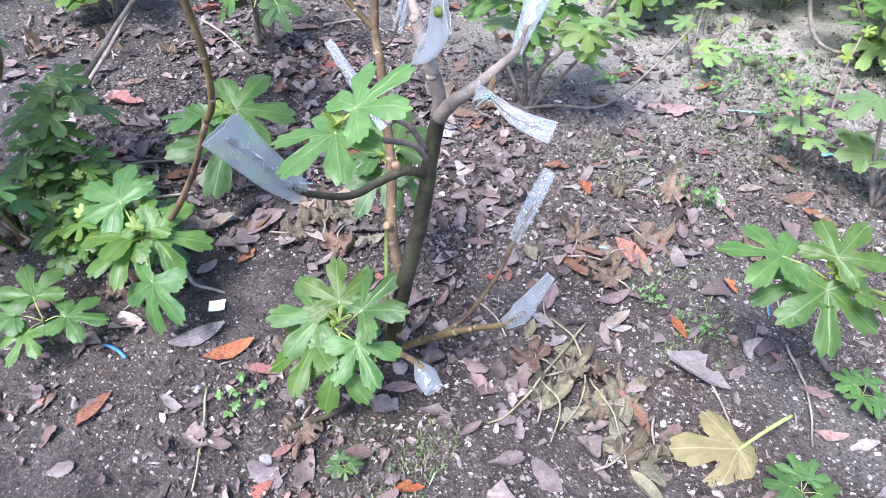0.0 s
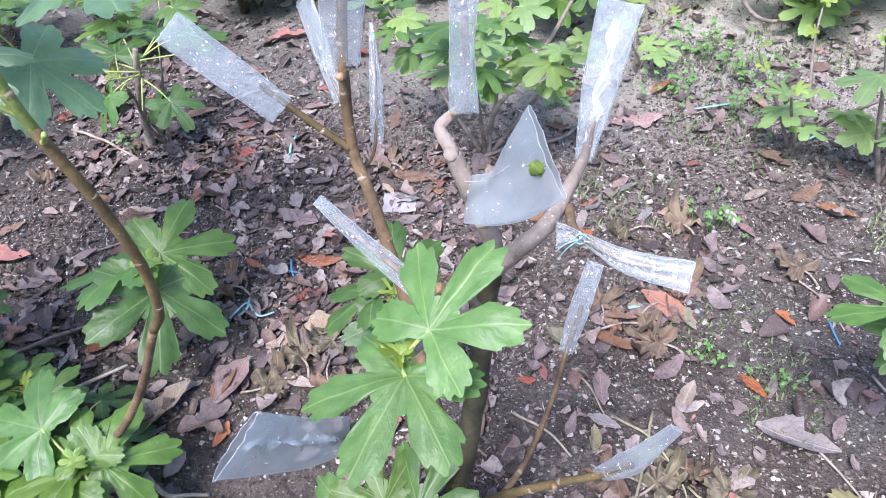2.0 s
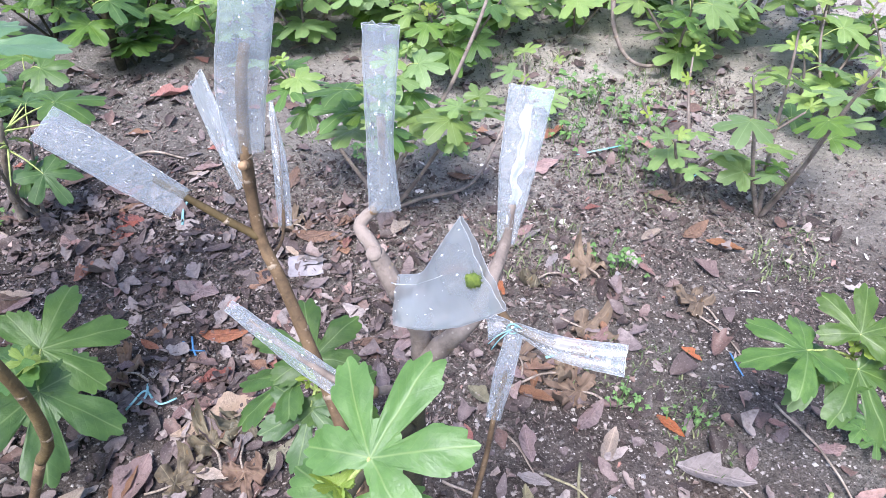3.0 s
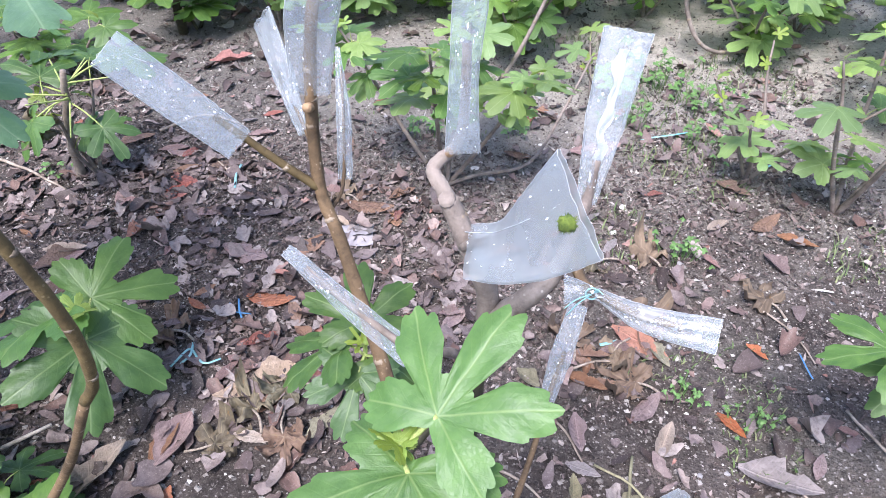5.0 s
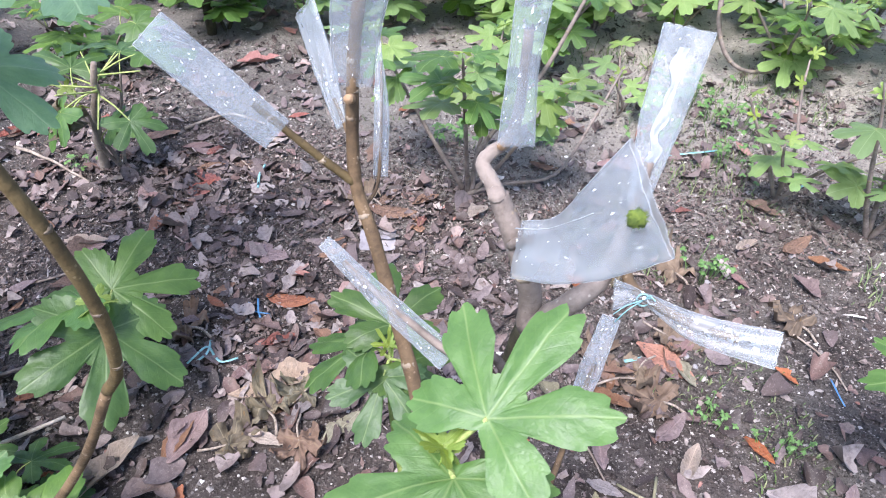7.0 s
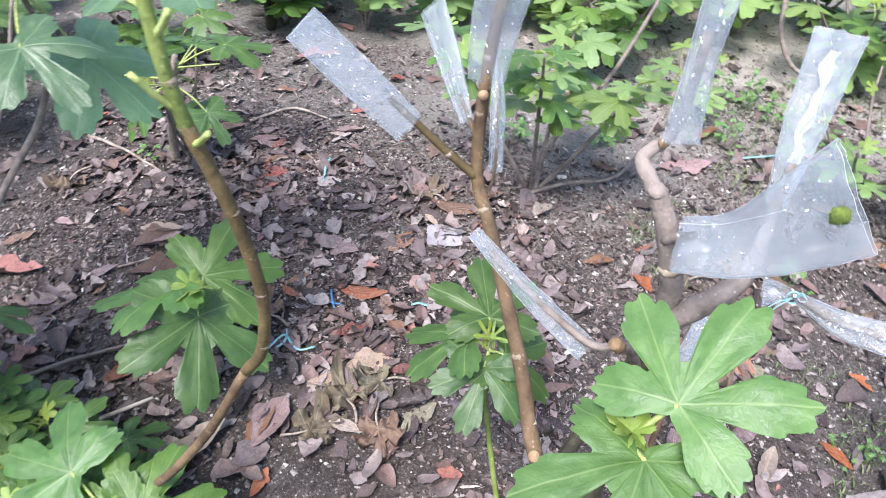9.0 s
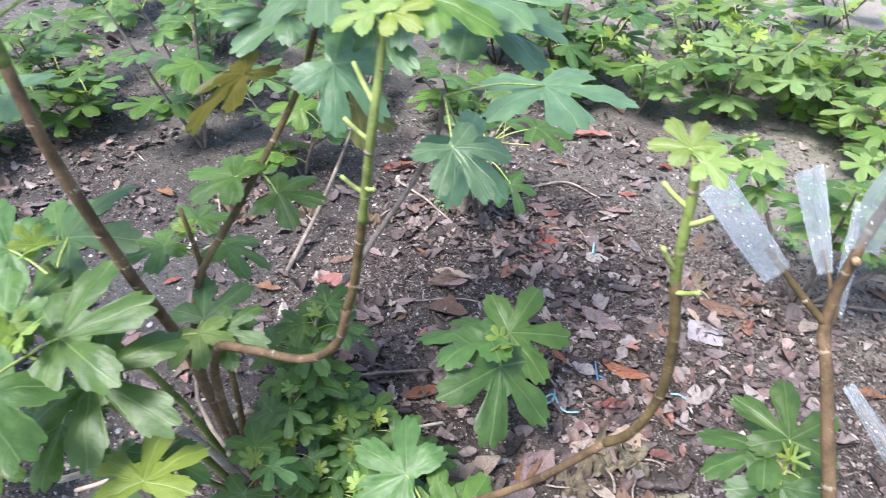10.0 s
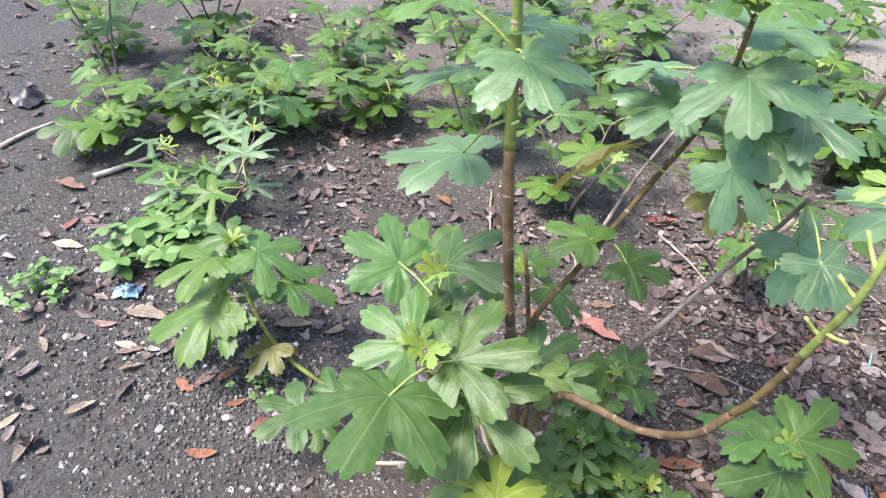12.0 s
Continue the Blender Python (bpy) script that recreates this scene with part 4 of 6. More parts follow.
stem(wild, "stem", [W0 + Vector((0.0, 0.04, 0.0)), (-0.96, 0.6, 0.20), (-0.90, 0.85, 0.42), (-0.86, 1.0, 0.54), (-0.80, 1.02, 0.68), (-0.74, 0.95, 0.83)], 0.0085, 0.005, BARK_GREY, "grey stem rising behind", sides=9, knots=0.06)
# grey roots and dead wood round the base
for pts, r in [([(-0.96, 0.40, 0.02), (-1.02, 0.42, 0.13), (-0.98, 0.48, 0.14), (-0.92, 0.55, 0.10)], 0.010), ([(-0.94, 0.36, 0.02), (-0.99, 0.37, 0.11), (-0.93, 0.36, 0.09), (-0.86, 0.385, 0.02)], 0.011),
               ([(-0.98, 0.38, 0.02), (-1.12, 0.42, 0.12), (-1.16, 0.47, 0.24)], 0.008), ([(-0.96, 0.33, 0.03), (-1.08, 0.26, 0.10), (-1.23, 0.13, 0.07)], 0.009), ([(-0.90, 0.36, 0.02), (-0.80, 0.38, 0.08), (-0.68, 0.36, 0.03)], 0.008)]:
    stem(wild, "root", pts, r, r * 0.6, TWIG, "grey dead root", sides=8, wobble=0.006)
# cut leaf stalks
for p, q in [((-0.149, 0.444, 0.963), (-0.165, 0.425, 1.0)), ((-0.146, 0.447, 0.93), (-0.118, 0.43, 0.955)), ((-0.152, 0.446, 1.04), (-0.182, 0.44, 1.065)), ((-0.152, 0.446, 1.02), (-0.128, 0.435, 1.045)),
             ((-0.503, 0.369, 0.985), (-0.525, 0.355, 1.01)), ((-0.499, 0.367, 0.995), (-0.47, 0.345, 1.015)), ((-0.487, 0.368, 1.06), (-0.515, 0.36, 1.085)), ((-0.487, 0.38, 1.10), (-0.515, 0.385, 1.14)),
             ((-0.967, 0.25, 1.13), (-0.94, 0.235, 1.15))]:
    stem(wild, "cut_stalk", [p, (Vector(p) + Vector(q)) / 2 + Vector((0, 0, -0.002)), q], 0.0032, 0.0026, PETIOLE, "pale cut leaf stalk", sides=7, steps=3)
WR = random.Random(21)
# tips of the long shoots
leaf(wild, (-0.157, 0.452, 1.08), (-0.168, 0.455, 1.10), (-0.6, 0.5, 0.25), (0.2, -0.5, 0.85), 0.038, FIG_YOUNG, 0)
leaf(wild, (-0.157, 0.452, 1.08), (-0.150, 0.445, 1.095), (0.7, 0.2, 0.1), (0.0, -0.4, 0.9), 0.03, FIG_YOUNG, 1)
leaf(wild, (-0.50, 0.42, 1.17), (-0.508, 0.415, 1.185), (-0.8, 0.2, 0.1), (0.1, -0.5, 0.85), 0.048, FIG_YOUNG, 2)
leaf(wild, (-0.50, 0.42, 1.17), (-0.49, 0.425, 1.185), (0.6, 0.5, 0.2), (0.1, -0.5, 0.85), 0.042, FIG_YOUNG, 0)
leaf(wild, (-0.50, 0.42, 1.17), (-0.47, 0.47, 1.19), (0.5, 0.8, 0.1), (0.1, -0.3, 0.95), 0.08, FIG_LIGHT, 1)
# crowns
for node, base, tip, up, mt, kind in [
    ((-0.993, 0.118, 0.665), (-0.978, 0.024, 0.671), (-0.90, -0.12, 0.70), (0.15, -0.25, 0.95), FIG, 1), ((-0.993, 0.118, 0.665), (-0.96, 0.158, 0.685), (-0.864, 0.254, 0.725), (0.1, -0.35, 0.93), FIG, 0),
    ((-0.993, 0.118, 0.66), (-0.922, 0.159, 0.615), (-0.771, 0.166, 0.610), (0.1, -0.3, 0.95), FIG, 2), ((-0.993, 0.118, 0.67), (-1.034, 0.116, 0.695), (-1.136, 0.089, 0.735), (0.2, -0.3, 0.93), FIG, 3),
    ((-0.985, 0.17, 0.55), (-0.955, 0.10, 0.54), (-0.90, 0.02, 0.52), (0.1, -0.2, 0.97), FIG, 0),
    ((-1.127, 0.252, 0.66), (-1.254, 0.253, 0.677), (-1.35, 0.19, 0.72), (0.2, -0.3, 0.93), FIG, 1), ((-1.127, 0.252, 0.66), (-1.178, 0.324, 0.686), (-1.04, 0.35, 0.74), (0.1, -0.3, 0.95), FIG, 2),
    ((-1.127, 0.252, 0.66), (-1.10, 0.20, 0.67), (-1.01, 0.18, 0.65), (0.1, -0.3, 0.95), FIG, 3), ((-1.127, 0.252, 0.65), (-1.30, 0.36, 0.62), (-1.40, 0.42, 0.63), (0.1, -0.3, 0.95), FIG, 0),
    ((-0.935, 0.33, 0.55), (-0.905, 0.347, 0.556), (-0.85, 0.30, 0.55), (0.1, -0.3, 0.95), FIG_YOUNG, 1), ((-0.935, 0.33, 0.54), (-0.88, 0.38, 0.545), (-0.80, 0.40, 0.55), (0.1, -0.3, 0.95), FIG, 2),
    ((-0.935, 0.33, 0.50), (-0.96, 0.40, 0.52), (-0.94, 0.50, 0.54), (0.1, -0.3, 0.95), FIG, 0)]:
    way = Vector(tip) - Vector(base)
    leaf(wild, node, base, way, up, way.length, mt, kind, "fine")
rosette(wild, (-0.998, 0.118, 0.68), 0, 0.185, 100, WR, "fine", (FIG,), 3)
rosette(wild, (-1.127, 0.252, 0.71), 0, 0.165, 60, WR, "fine", (FIG,), 2)
spray(wild, (-1.38, 0.10, 0.15), [((-1.414, 0.04, 0.187), (-1.411, -0.091, 0.172)), ((-1.35, 0.06, 0.17), (-1.29, 0.01, 0.16)), ((-1.42, 0.15, 0.16), (-1.46, 0.26, 0.17))], (FIG, FIG_LIGHT))
stem(wild, "stem", [W0 + Vector((-0.04, -0.02, 0)), (-1.15, 0.25, 0.04), (-1.32, 0.15, 0.08), (-1.38, 0.10, 0.15)], 0.007, 0.004, BARK_GREY, sides=7)
rosette(wild, (-0.881, 0.62, 0.38), 6, 0.085, 10, WR, "fine", (FIG, FIG_LIGHT), 2)
rosette(wild, (-1.15, 0.545, 0.55), 4, 0.12, 30, WR, "fine", (FIG,), 2)
spray(wild, (-0.85, 0.19, 0.43), [((-0.83, 0.17, 0.45), (-0.76, 0.11, 0.44)), ((-0.88, 0.13, 0.43), (-0.90, 0.05, 0.40))], (FIG, FIG))
rosette(wild, (-0.68, 0.47, 0.20), 7, 0.062, 40, WR, "fine", (FIG_LIGHT, FIG), 2)
rosette(wild, (-0.80, 0.58, 0.22), 7, 0.065, 90, WR, "fine", (FIG_LIGHT, FIG), 2)
rosette(wild, (-0.66, 0.36, 0.16), 6, 0.06, 10, WR, "fine", (FIG, FIG_LIGHT), 2)
rosette(wild, (-0.74, 0.50, 0.21), 8, 0.07, 0, WR, "fine", (FIG, FIG, FIG_LIGHT), 2)
rosette(wild, (-0.87, 0.50, 0.26), 7, 0.075, 80, WR, "fine", (FIG, FIG_LIGHT), 2)
rosette(wild, (-0.72, 0.39, 0.19), 7, 0.07, 150, WR, "fine", (FIG,), 2)
spray(wild, (-0.445, 0.415, 0.200), [((-0.453, 0.385, 0.200), (-0.520, 0.290, 0.150)), ((-0.456, 0.411, 0.210), (-0.590, 0.460, 0.200)), ((-0.413, 0.430, 0.210), (-0.304, 0.508, 0.180)), ((-0.333, 0.328, 0.180), (-0.323, 0.241, 0.080)),
      ((-0.445, 0.435, 0.220), (-0.501, 0.516, 0.240)), ((-0.536, 0.458, 0.250), (-0.670, 0.465, 0.250))], (FIG, FIG_LIGHT, FIG))
rosette(wild, (-0.445, 0.415, 0.220), 0, 0.10, 20, WR, "fine", (FIG,), 2)
for i, (q, sz) in enumerate([((-0.79, 0.40, 0.24), 0.055), ((-0.84, 0.47, 0.30), 0.06), ((-0.70, 0.57, 0.17), 0.06), ((-0.62, 0.40, 0.20), 0.055), ((-0.78, 0.30, 0.30), 0.06), ((-0.92, 0.58, 0.30), 0.065)]):
    stem(wild, "shoot", [(-0.90 + 0.02 * i, 0.38, 0.02), (Vector((-0.90, 0.38, 0.02)) + Vector(q)) / 2 + Vector((0, 0, -0.03)), q], 0.004, 0.0025, BARK_GREEN, sides=6)
    rosette(wild, q, 4, sz * 1.4, 70 * i, WR, "plain", (FIG_LIGHT, FIG_LIGHT, FIG), 2)
rosette(wild, (-0.60, 0.56, 0.12), 5, 0.085, 70, WR, "fine", (FIG,), 1)
# backlit leaf: its glow is painted with the bright young-leaf colour
leaf(wild, (-0.845, 0.18, 0.43), (-0.775, 0.104, 0.516), (-0.09, 0.11, -0.01), (0.35, -0.5, 0.75), 0.11, FIG_YOUNG, 2)
for base, tip, up, mt, kind in [
    ((-0.879, 0.79, 1.096), (-0.784, 0.649, 1.054), (0.0, -0.30, 0.95), FIG_BLUE, 1), ((-0.998, 0.794, 0.988), (-1.142, 0.736, 0.982), (0.0, -0.25, 0.97), FIG_BLUE, 0),
    ((-1.054, 0.787, 1.056), (-1.203, 0.713, 1.041), (-0.1, 0.1, 1.0), FIG_BLUE, 2), ((-0.817, 0.70, 0.962), (-0.653, 0.737, 0.861), (0.35, -0.35, 0.85), FIG_BLUE, 3),
    ((-0.792, 0.893, 1.025), (-0.655, 0.880, 0.990), (0.1, -0.35, 0.9), FIG_BLUE, 0), ((-0.95, 0.80, 1.22), (-1.05, 0.67, 1.24), (0.0, 0.0, 1.0), FIG_LIGHT, 1),
    ((-0.86, 0.76, 1.24), (-0.75, 0.84, 1.26), (0.0, -0.1, 1.0), FIG_LIGHT, 2), ((-0.95, 0.896, 1.15), (-0.87, 1.06, 1.15), (0.0, -0.15, 1.0), FIG_BLUE, 0),
    ((-0.83, 0.83, 0.985), (-0.70, 0.80, 0.955), (0.0, -0.2, 0.95), FIG_BLUE, 2)]:
    way = Vector(tip) - Vector(base)
    way = way * (0.72 if base[2] > 1.17 or base[2] < 0.97 else 1.0)
    leaf(wild, (-0.91, 0.80, 1.19) if base[2] > 1.17 else (-0.925, 0.812, 1.07 if base[2] > 1.05 else 1.0), base, way, up, way.length * 0.84, mt, kind, "fine")
rosette(wild, (-0.91, 0.80, 1.20), 0, 0.2, 170, WR, "fine", (FIG,), 3)
spray(wild, (-0.74, 0.95, 0.82), [((-0.598, 1.155, 0.795), (-0.447, 0.99, 0.802)), ((-0.745, 1.041, 0.66), (-0.613, 1.026, 0.56)), ((-0.63, 0.80, 0.80), (-0.52, 0.764, 0.755))], (FIG_BLUE,))
spray(wild, (-0.50, 0.415, 1.16), [((-0.50, 0.62, 1.15), (-0.38, 0.68, 1.15)), ((-0.508, 0.63, 1.15), (-0.526, 0.716, 1.17)), ((-0.545, 0.70, 1.10), (-0.43, 0.82, 1.08))], (FIG_BLUE, FIG_LIGHT, FIG_BLUE))
spray(wild, (-0.967, 0.25, 1.14), [((-1.03, 0.212, 1.20), (-1.118, 0.157, 1.17)), ((-1.113, 0.293, 1.0), (-1.236, 0.204, 0.98)), ((-1.029, 0.415, 1.14), (-1.019, 0.50, 1.14))], (FIG_BLUE,))
spray(wild, (-0.972, 0.25, 1.24), [((-1.002, 0.296, 1.26), (-0.943, 0.38, 1.25)), ((-0.91, 0.20, 1.26), (-0.82, 0.16, 1.24)), ((-1.04, 0.20, 1.30), (-1.14, 0.14, 1.29))], (FIG_BLUE, FIG_BLUE, FIG_LIGHT))
spray(wild, (-0.984, 0.252, 1.39), [((-1.05, 0.27, 1.42), (-1.18, 0.30, 1.42)), ((-0.93, 0.22, 1.43), (-0.82, 0.17, 1.44)), ((-0.95, 0.31, 1.43), (-0.90, 0.42, 1.44))], (FIG_LIGHT, FIG_LIGHT, FIG_YOUNG))
leaf(wild, (-0.982, 0.776, 0.843), (-1.078, 0.728, 0.878), (-0.092, -0.111, -0.073), (-0.62, 0.1, 0.75), 0.15, FIG_YELLOW, 2)
leaf(wild, (-0.985, 0.79, 0.85), (-0.90, 0.85, 0.80), (0.8, 0.3, -0.4), (0.3, -0.3, 0.9), 0.09, FIG_YELLOW, 1)
for z, b, tip, sz in [(0.8, (-1.02, 0.60, 0.72), (-0.9, -0.2, 0.0), 0.10), (0.7, (-0.93, 0.62, 0.70), (0.8, 0.3, 0.0), 0.09), (0.9, (-1.02, 0.88, 0.92), (-0.6, 0.7, 0.0), 0.12)]:
    leaf(wild, (-1.01, 0.66, 0.70) if z < 0.85 else (-0.98, 0.79, 0.88), b, tip, (0, -0.15, 1), sz, FIG, 1)

# low shoot with broad leaves near the leaning stem
low = thing("fig_sucker", (-0.55, 0.93, height(-0.55, 0.93)), "low fig sucker with broad green leaves", "fig sucker")
stem(low, "stem", [(-0.55, 0.93, -0.02), (-0.545, 0.90, 0.12), (-0.526, 0.847, 0.245)], 0.006, 0.004, BARK_GREEN, sides=7)
spray(low, (-0.526, 0.86, 0.243), [((-0.509, 0.823, 0.232), (-0.454, 0.668, 0.135)), ((-0.574, 0.867, 0.27), (-0.73, 0.799, 0.25)), ((-0.527, 0.899, 0.27), (-0.391, 1.0, 0.25))], (FIG, FIG, FIG_LIGHT))
rosette(low, (-0.526, 0.855, 0.255), 0, 0.15, 30, WR, "fine", (FIG,), 2)

# seedling at the foot of the leafy tree, on open soil
seed1 = thing("fig_seedling", (-0.56, 0.16, height(-0.56, 0.16)), "low fig seedling with four small leaves", "fig seedling")
stem(seed1, "stem", [(-0.56, 0.16, -0.01), (-0.565, 0.165, 0.05), (-0.56, 0.17, 0.09)], 0.004, 0.003, BARK_GREEN, sides=6)
for az, lift, s in ((120, -5, 0.09), (300, -12, 0.085), (60, 8, 0.095), (190, -10, 0.075)):
    sprig(seed1, (-0.56, 0.17, 0.08), az, lift, s, FIG, az % 4, "fine")

# shoot with broad leaves on the far side of the grafted tree
side = thing("fig_sucker", (1.50, 1.02, height(1.50, 1.02)), "fig sucker with long stalks and broad leaves", "fig sucker")
stem(side, "stem", [(1.50, 1.02, -0.02), (1.38, 0.98, 0.18), (1.20, 0.92, 0.32), (1.05, 0.865, 0.37)], 0.007, 0.005, BARK_GREEN, sides=8, knots=0.06)
spray(side, (1.045, 0.85, 0.37), [((1.030, 0.805, 0.39), (1.070, 0.705, 0.31)), ((1.022, 0.835, 0.45), (1.060, 0.922, 0.49)), ((0.929, 0.812, 0.43), (0.81, 0.789, 0.44)), ((0.985, 0.816, 0.38), (0.90, 0.757, 0.365)),
      ((1.086, 0.815, 0.40), (1.17, 0.837, 0.37))], (FIG_LIGHT, FIG_LIGHT, FIG), style="cut")
rosette(side, (1.04, 0.852, 0.39), 0, 0.15, 30, WR, "fine", (FIG,), 2)
for i, (sx, sy) in enumerate([(1.25, 0.90), (1.14, 0.58), (0.26, 0.20)]):
    sd2 = thing("fig_seedling", (sx, sy, height(sx, sy)), "tiny fig seedling on open soil", "fig seedling", "tiny seedlings")
    stem(sd2, "stem", [(sx, sy, -0.01), (sx, sy, 0.02), (sx + 0.005, sy, 0.04)], 0.003, 0.002, BARK_GREEN, sides=6)
    for k in range(4 + i % 2):
        sprig(sd2, (sx, sy, 0.035), 80 * k + 30 * i, 5, (0.042, 0.046, 0.022)[i] * (1.0 + 0.15 * (k % 2)), FIG, k % 4, "plain")

# ---- fig bushes further off ----
G = "fig bush with fresh green lobed leaves"
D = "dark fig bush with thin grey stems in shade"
for at, h, sp, ns, nl, sz, sd_, lab, st in [
    ((0.10, 1.72), 0.56, 0.31, 4, 48, 0.088, 11, G + " above bare grey stems", "plain"),
    ((0.28, 2.65), 0.45, 0.30, 4, 34, 0.12, 12, G, "plain"),
    ((-0.40, 2.95), 0.42, 0.30, 4, 34, 0.12, 13, G, "plain"),
    ((-1.12, 2.72), 0.50, 0.35, 4, 34, 0.13, 14, D, "plain"),
    ((-1.60, 2.95), 0.45, 0.30, 4, 26, 0.13, 15, D, "plain"),
    ((1.28, 2.76), 0.45, 0.42, 6, 46, 0.115, 16, G + ", many thin stems", "plain"),
    ((0.86, 3.10), 0.36, 0.30, 4, 24, 0.11, 17, G, "plain"),
    ((1.85, 2.70), 0.55, 0.36, 5, 36, 0.12, 18, G, "plain"),
    ((1.28, 1.72), 0.62, 0.26, 4, 20, 0.088, 19, G + ", tall middle shoot", "plain"),
    ((1.05, 1.86), 0.38, 0.28, 4, 12, 0.088, 20, G + ", low and open", "plain"),
    ((0.58, 2.30), 0.20, 0.12, 3, 8, 0.08, 21, "small fig bush with light green leaves", "plain"),
    ((-1.0, 1.64), 0.36, 0.16, 3, 10, 0.11, 22, "fig bush with drooping leaves beside a dried stump", "plain"),
    ((-1.12, 3.05), 0.40, 0.32, 4, 28, 0.13, 23, D, "plain"),
    ((-0.65, 3.30), 0.35, 0.28, 4, 28, 0.12, 24, G, "plain"),
    ((-2.28, 1.48), 0.72, 0.25, 3, 20, 0.14, 25, "slender fig bush with long leaf stalks", "plain"),
    ((-3.42, 1.50), 0.42, 0.34, 4, 30, 0.12, 26, G, "plain"),
    ((-3.92, 0.40), 0.85, 0.22, 2, 16, 0.12, 27, "tall thin fig bush with bare lower stem", "plain"),
    ((-3.40, 0.18), 0.25, 0.24, 4, 20, 0.13, 28, G, "plain"),
    ((-2.98, 0.64), 0.38, 0.14, 2, 15, 0.13, 29, "fig bush with narrow deeply cut leaves", "thin"),
    ((-2.60, 0.34), 0.30, 0.28, 4, 18, 0.15, 30, "low fig bush with narrow deeply cut leaves", "thin"),
    ((-3.10, 0.98), 0.30, 0.30, 4, 22, 0.15, 31, G, "plain"),
    ((-3.60, 0.92), 0.38, 0.30, 4, 26, 0.12, 32, G, "plain"),
    ((-2.56, 1.78), 0.55, 0.26, 3, 22, 0.13, 33, "slender fig bush with bare lower stems", "plain"),
    ((-2.42, 2.50), 0.50, 0.32, 4, 28, 0.13, 34, G, "plain"),
    ((-1.75, 1.52), 0.40, 0.20, 3, 16, 0.13, 35, "open fig bush with few broad leaves", "plain"),
    ((-3.05, 2.30), 0.45, 0.34, 4, 30, 0.13, 36, G, "plain"),
    ((-4.30, 1.10), 0.45, 0.34, 4, 28, 0.13, 37, D, "plain"),
    ((-1.75, 3.55), 0.50, 0.40, 5, 34, 0.14, 38, G, "plain"),
    ((0.15, 3.55), 0.50, 0.40, 5, 34, 0.14, 39, G, "plain"),
    ((-3.9, 2.3), 0.5, 0.4, 4, 26, 0.14, 40, G, "plain"),
    ((0.50, 3.05), 0.48, 0.34, 5, 40, 0.12, 41, G, "plain"),
    ((1.20, 3.25), 0.50, 0.38, 5, 40, 0.12, 42, G, "plain"),
    ((1.62, 2.25), 0.42, 0.26, 4, 26, 0.11, 43, G, "plain"),
    ((-0.75, 2.75), 0.34, 0.24, 4, 26, 0.11, 44, G, "plain"),
    ((-0.10, 3.10), 0.48, 0.34, 5, 38, 0.12, 45, G, "plain"),
    ((1.75, 3.30), 0.55, 0.4, 5, 34, 0.13, 46, G, "plain"),
    ((-2.05, 2.15), 0.34, 0.24, 3, 18, 0.12, 47, G, "plain"),
    ((-3.45, 3.10), 0.5, 0.4, 4, 28, 0.14, 48, G, "plain"),
    ((-2.6, 3.2), 0.5, 0.4, 4, 28, 0.14, 49, G, "plain"),
    ((-4.5, 0.55), 0.4, 0.3, 4, 24, 0.12, 50, G, "plain"),
    ((0.9, 3.9), 0.5, 0.45, 5, 34, 0.14, 51, G, "plain"),
    ((-0.7, 3.9), 0.5, 0.45, 5, 34, 0.14, 52, G, "plain"),
    ((0.10, 2.98), 0.32, 0.30, 5, 34, 0.11, 54, G + ", low and spreading", "plain"),
    ((1.02, 3.55), 0.36, 0.36, 5, 36, 0.12, 55, G + ", low and spreading", "plain"),
    ((1.50, 2.98), 0.34, 0.32, 5, 34, 0.115, 56, G + ", low and spreading", "plain"),
    ((0.50, 3.55), 0.36, 0.36, 5, 36, 0.12, 57, G + ", low and spreading", "plain"),
    ((-0.36, 3.45), 0.34, 0.34, 5, 34, 0.12, 58, G + ", low and spreading", "plain"),
    ((1.95, 2.15), 0.40, 0.30, 5, 34, 0.115, 59, G + ", low and spreading", "plain"),
    ((-1.45, 2.25), 0.30, 0.26, 4, 22, 0.12, 60, G + ", low and spreading", "plain"),
    ((-3.30, 0.62), 0.26, 0.26, 4, 20, 0.15, 61, G + ", low and spreading", "plain"),
    ((-2.78, 0.42), 0.26, 0.24, 3, 10, 0.15, 63, "low fig bush with narrow deeply cut leaves", "thin"),
    ((-1.2, 4.35), 0.5, 0.45, 5, 34, 0.13, 67, G, "plain"),
    ((-0.1, 4.5), 0.5, 0.45, 5, 34, 0.13, 68, G, "plain"),
    ((-2.1, 4.5), 0.5, 0.45, 5, 34, 0.13, 69, G, "plain"),
    ((-2.90, 1.35), 0.26, 0.28, 4, 24, 0.13, 66, G + ", low and spreading", "plain"),
]:
    # dark bushes: shade on their grey stems is painted by the dark bark
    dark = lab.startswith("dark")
    # bushes at the back right take the leaf copy with sunlight painted in
    fresh = (FIG_SUNLIT, FIG_SUNLIT, FIG_LIGHT) if at[1] > 1.71 and at[0] > -0.8 else (FIG, FIG, FIG_LIGHT)
    low_bare = 0.5 if "above bare" in lab else 0.1
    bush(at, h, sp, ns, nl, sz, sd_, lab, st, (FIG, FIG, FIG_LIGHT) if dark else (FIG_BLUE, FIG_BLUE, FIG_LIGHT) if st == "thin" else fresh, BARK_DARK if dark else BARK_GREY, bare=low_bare)

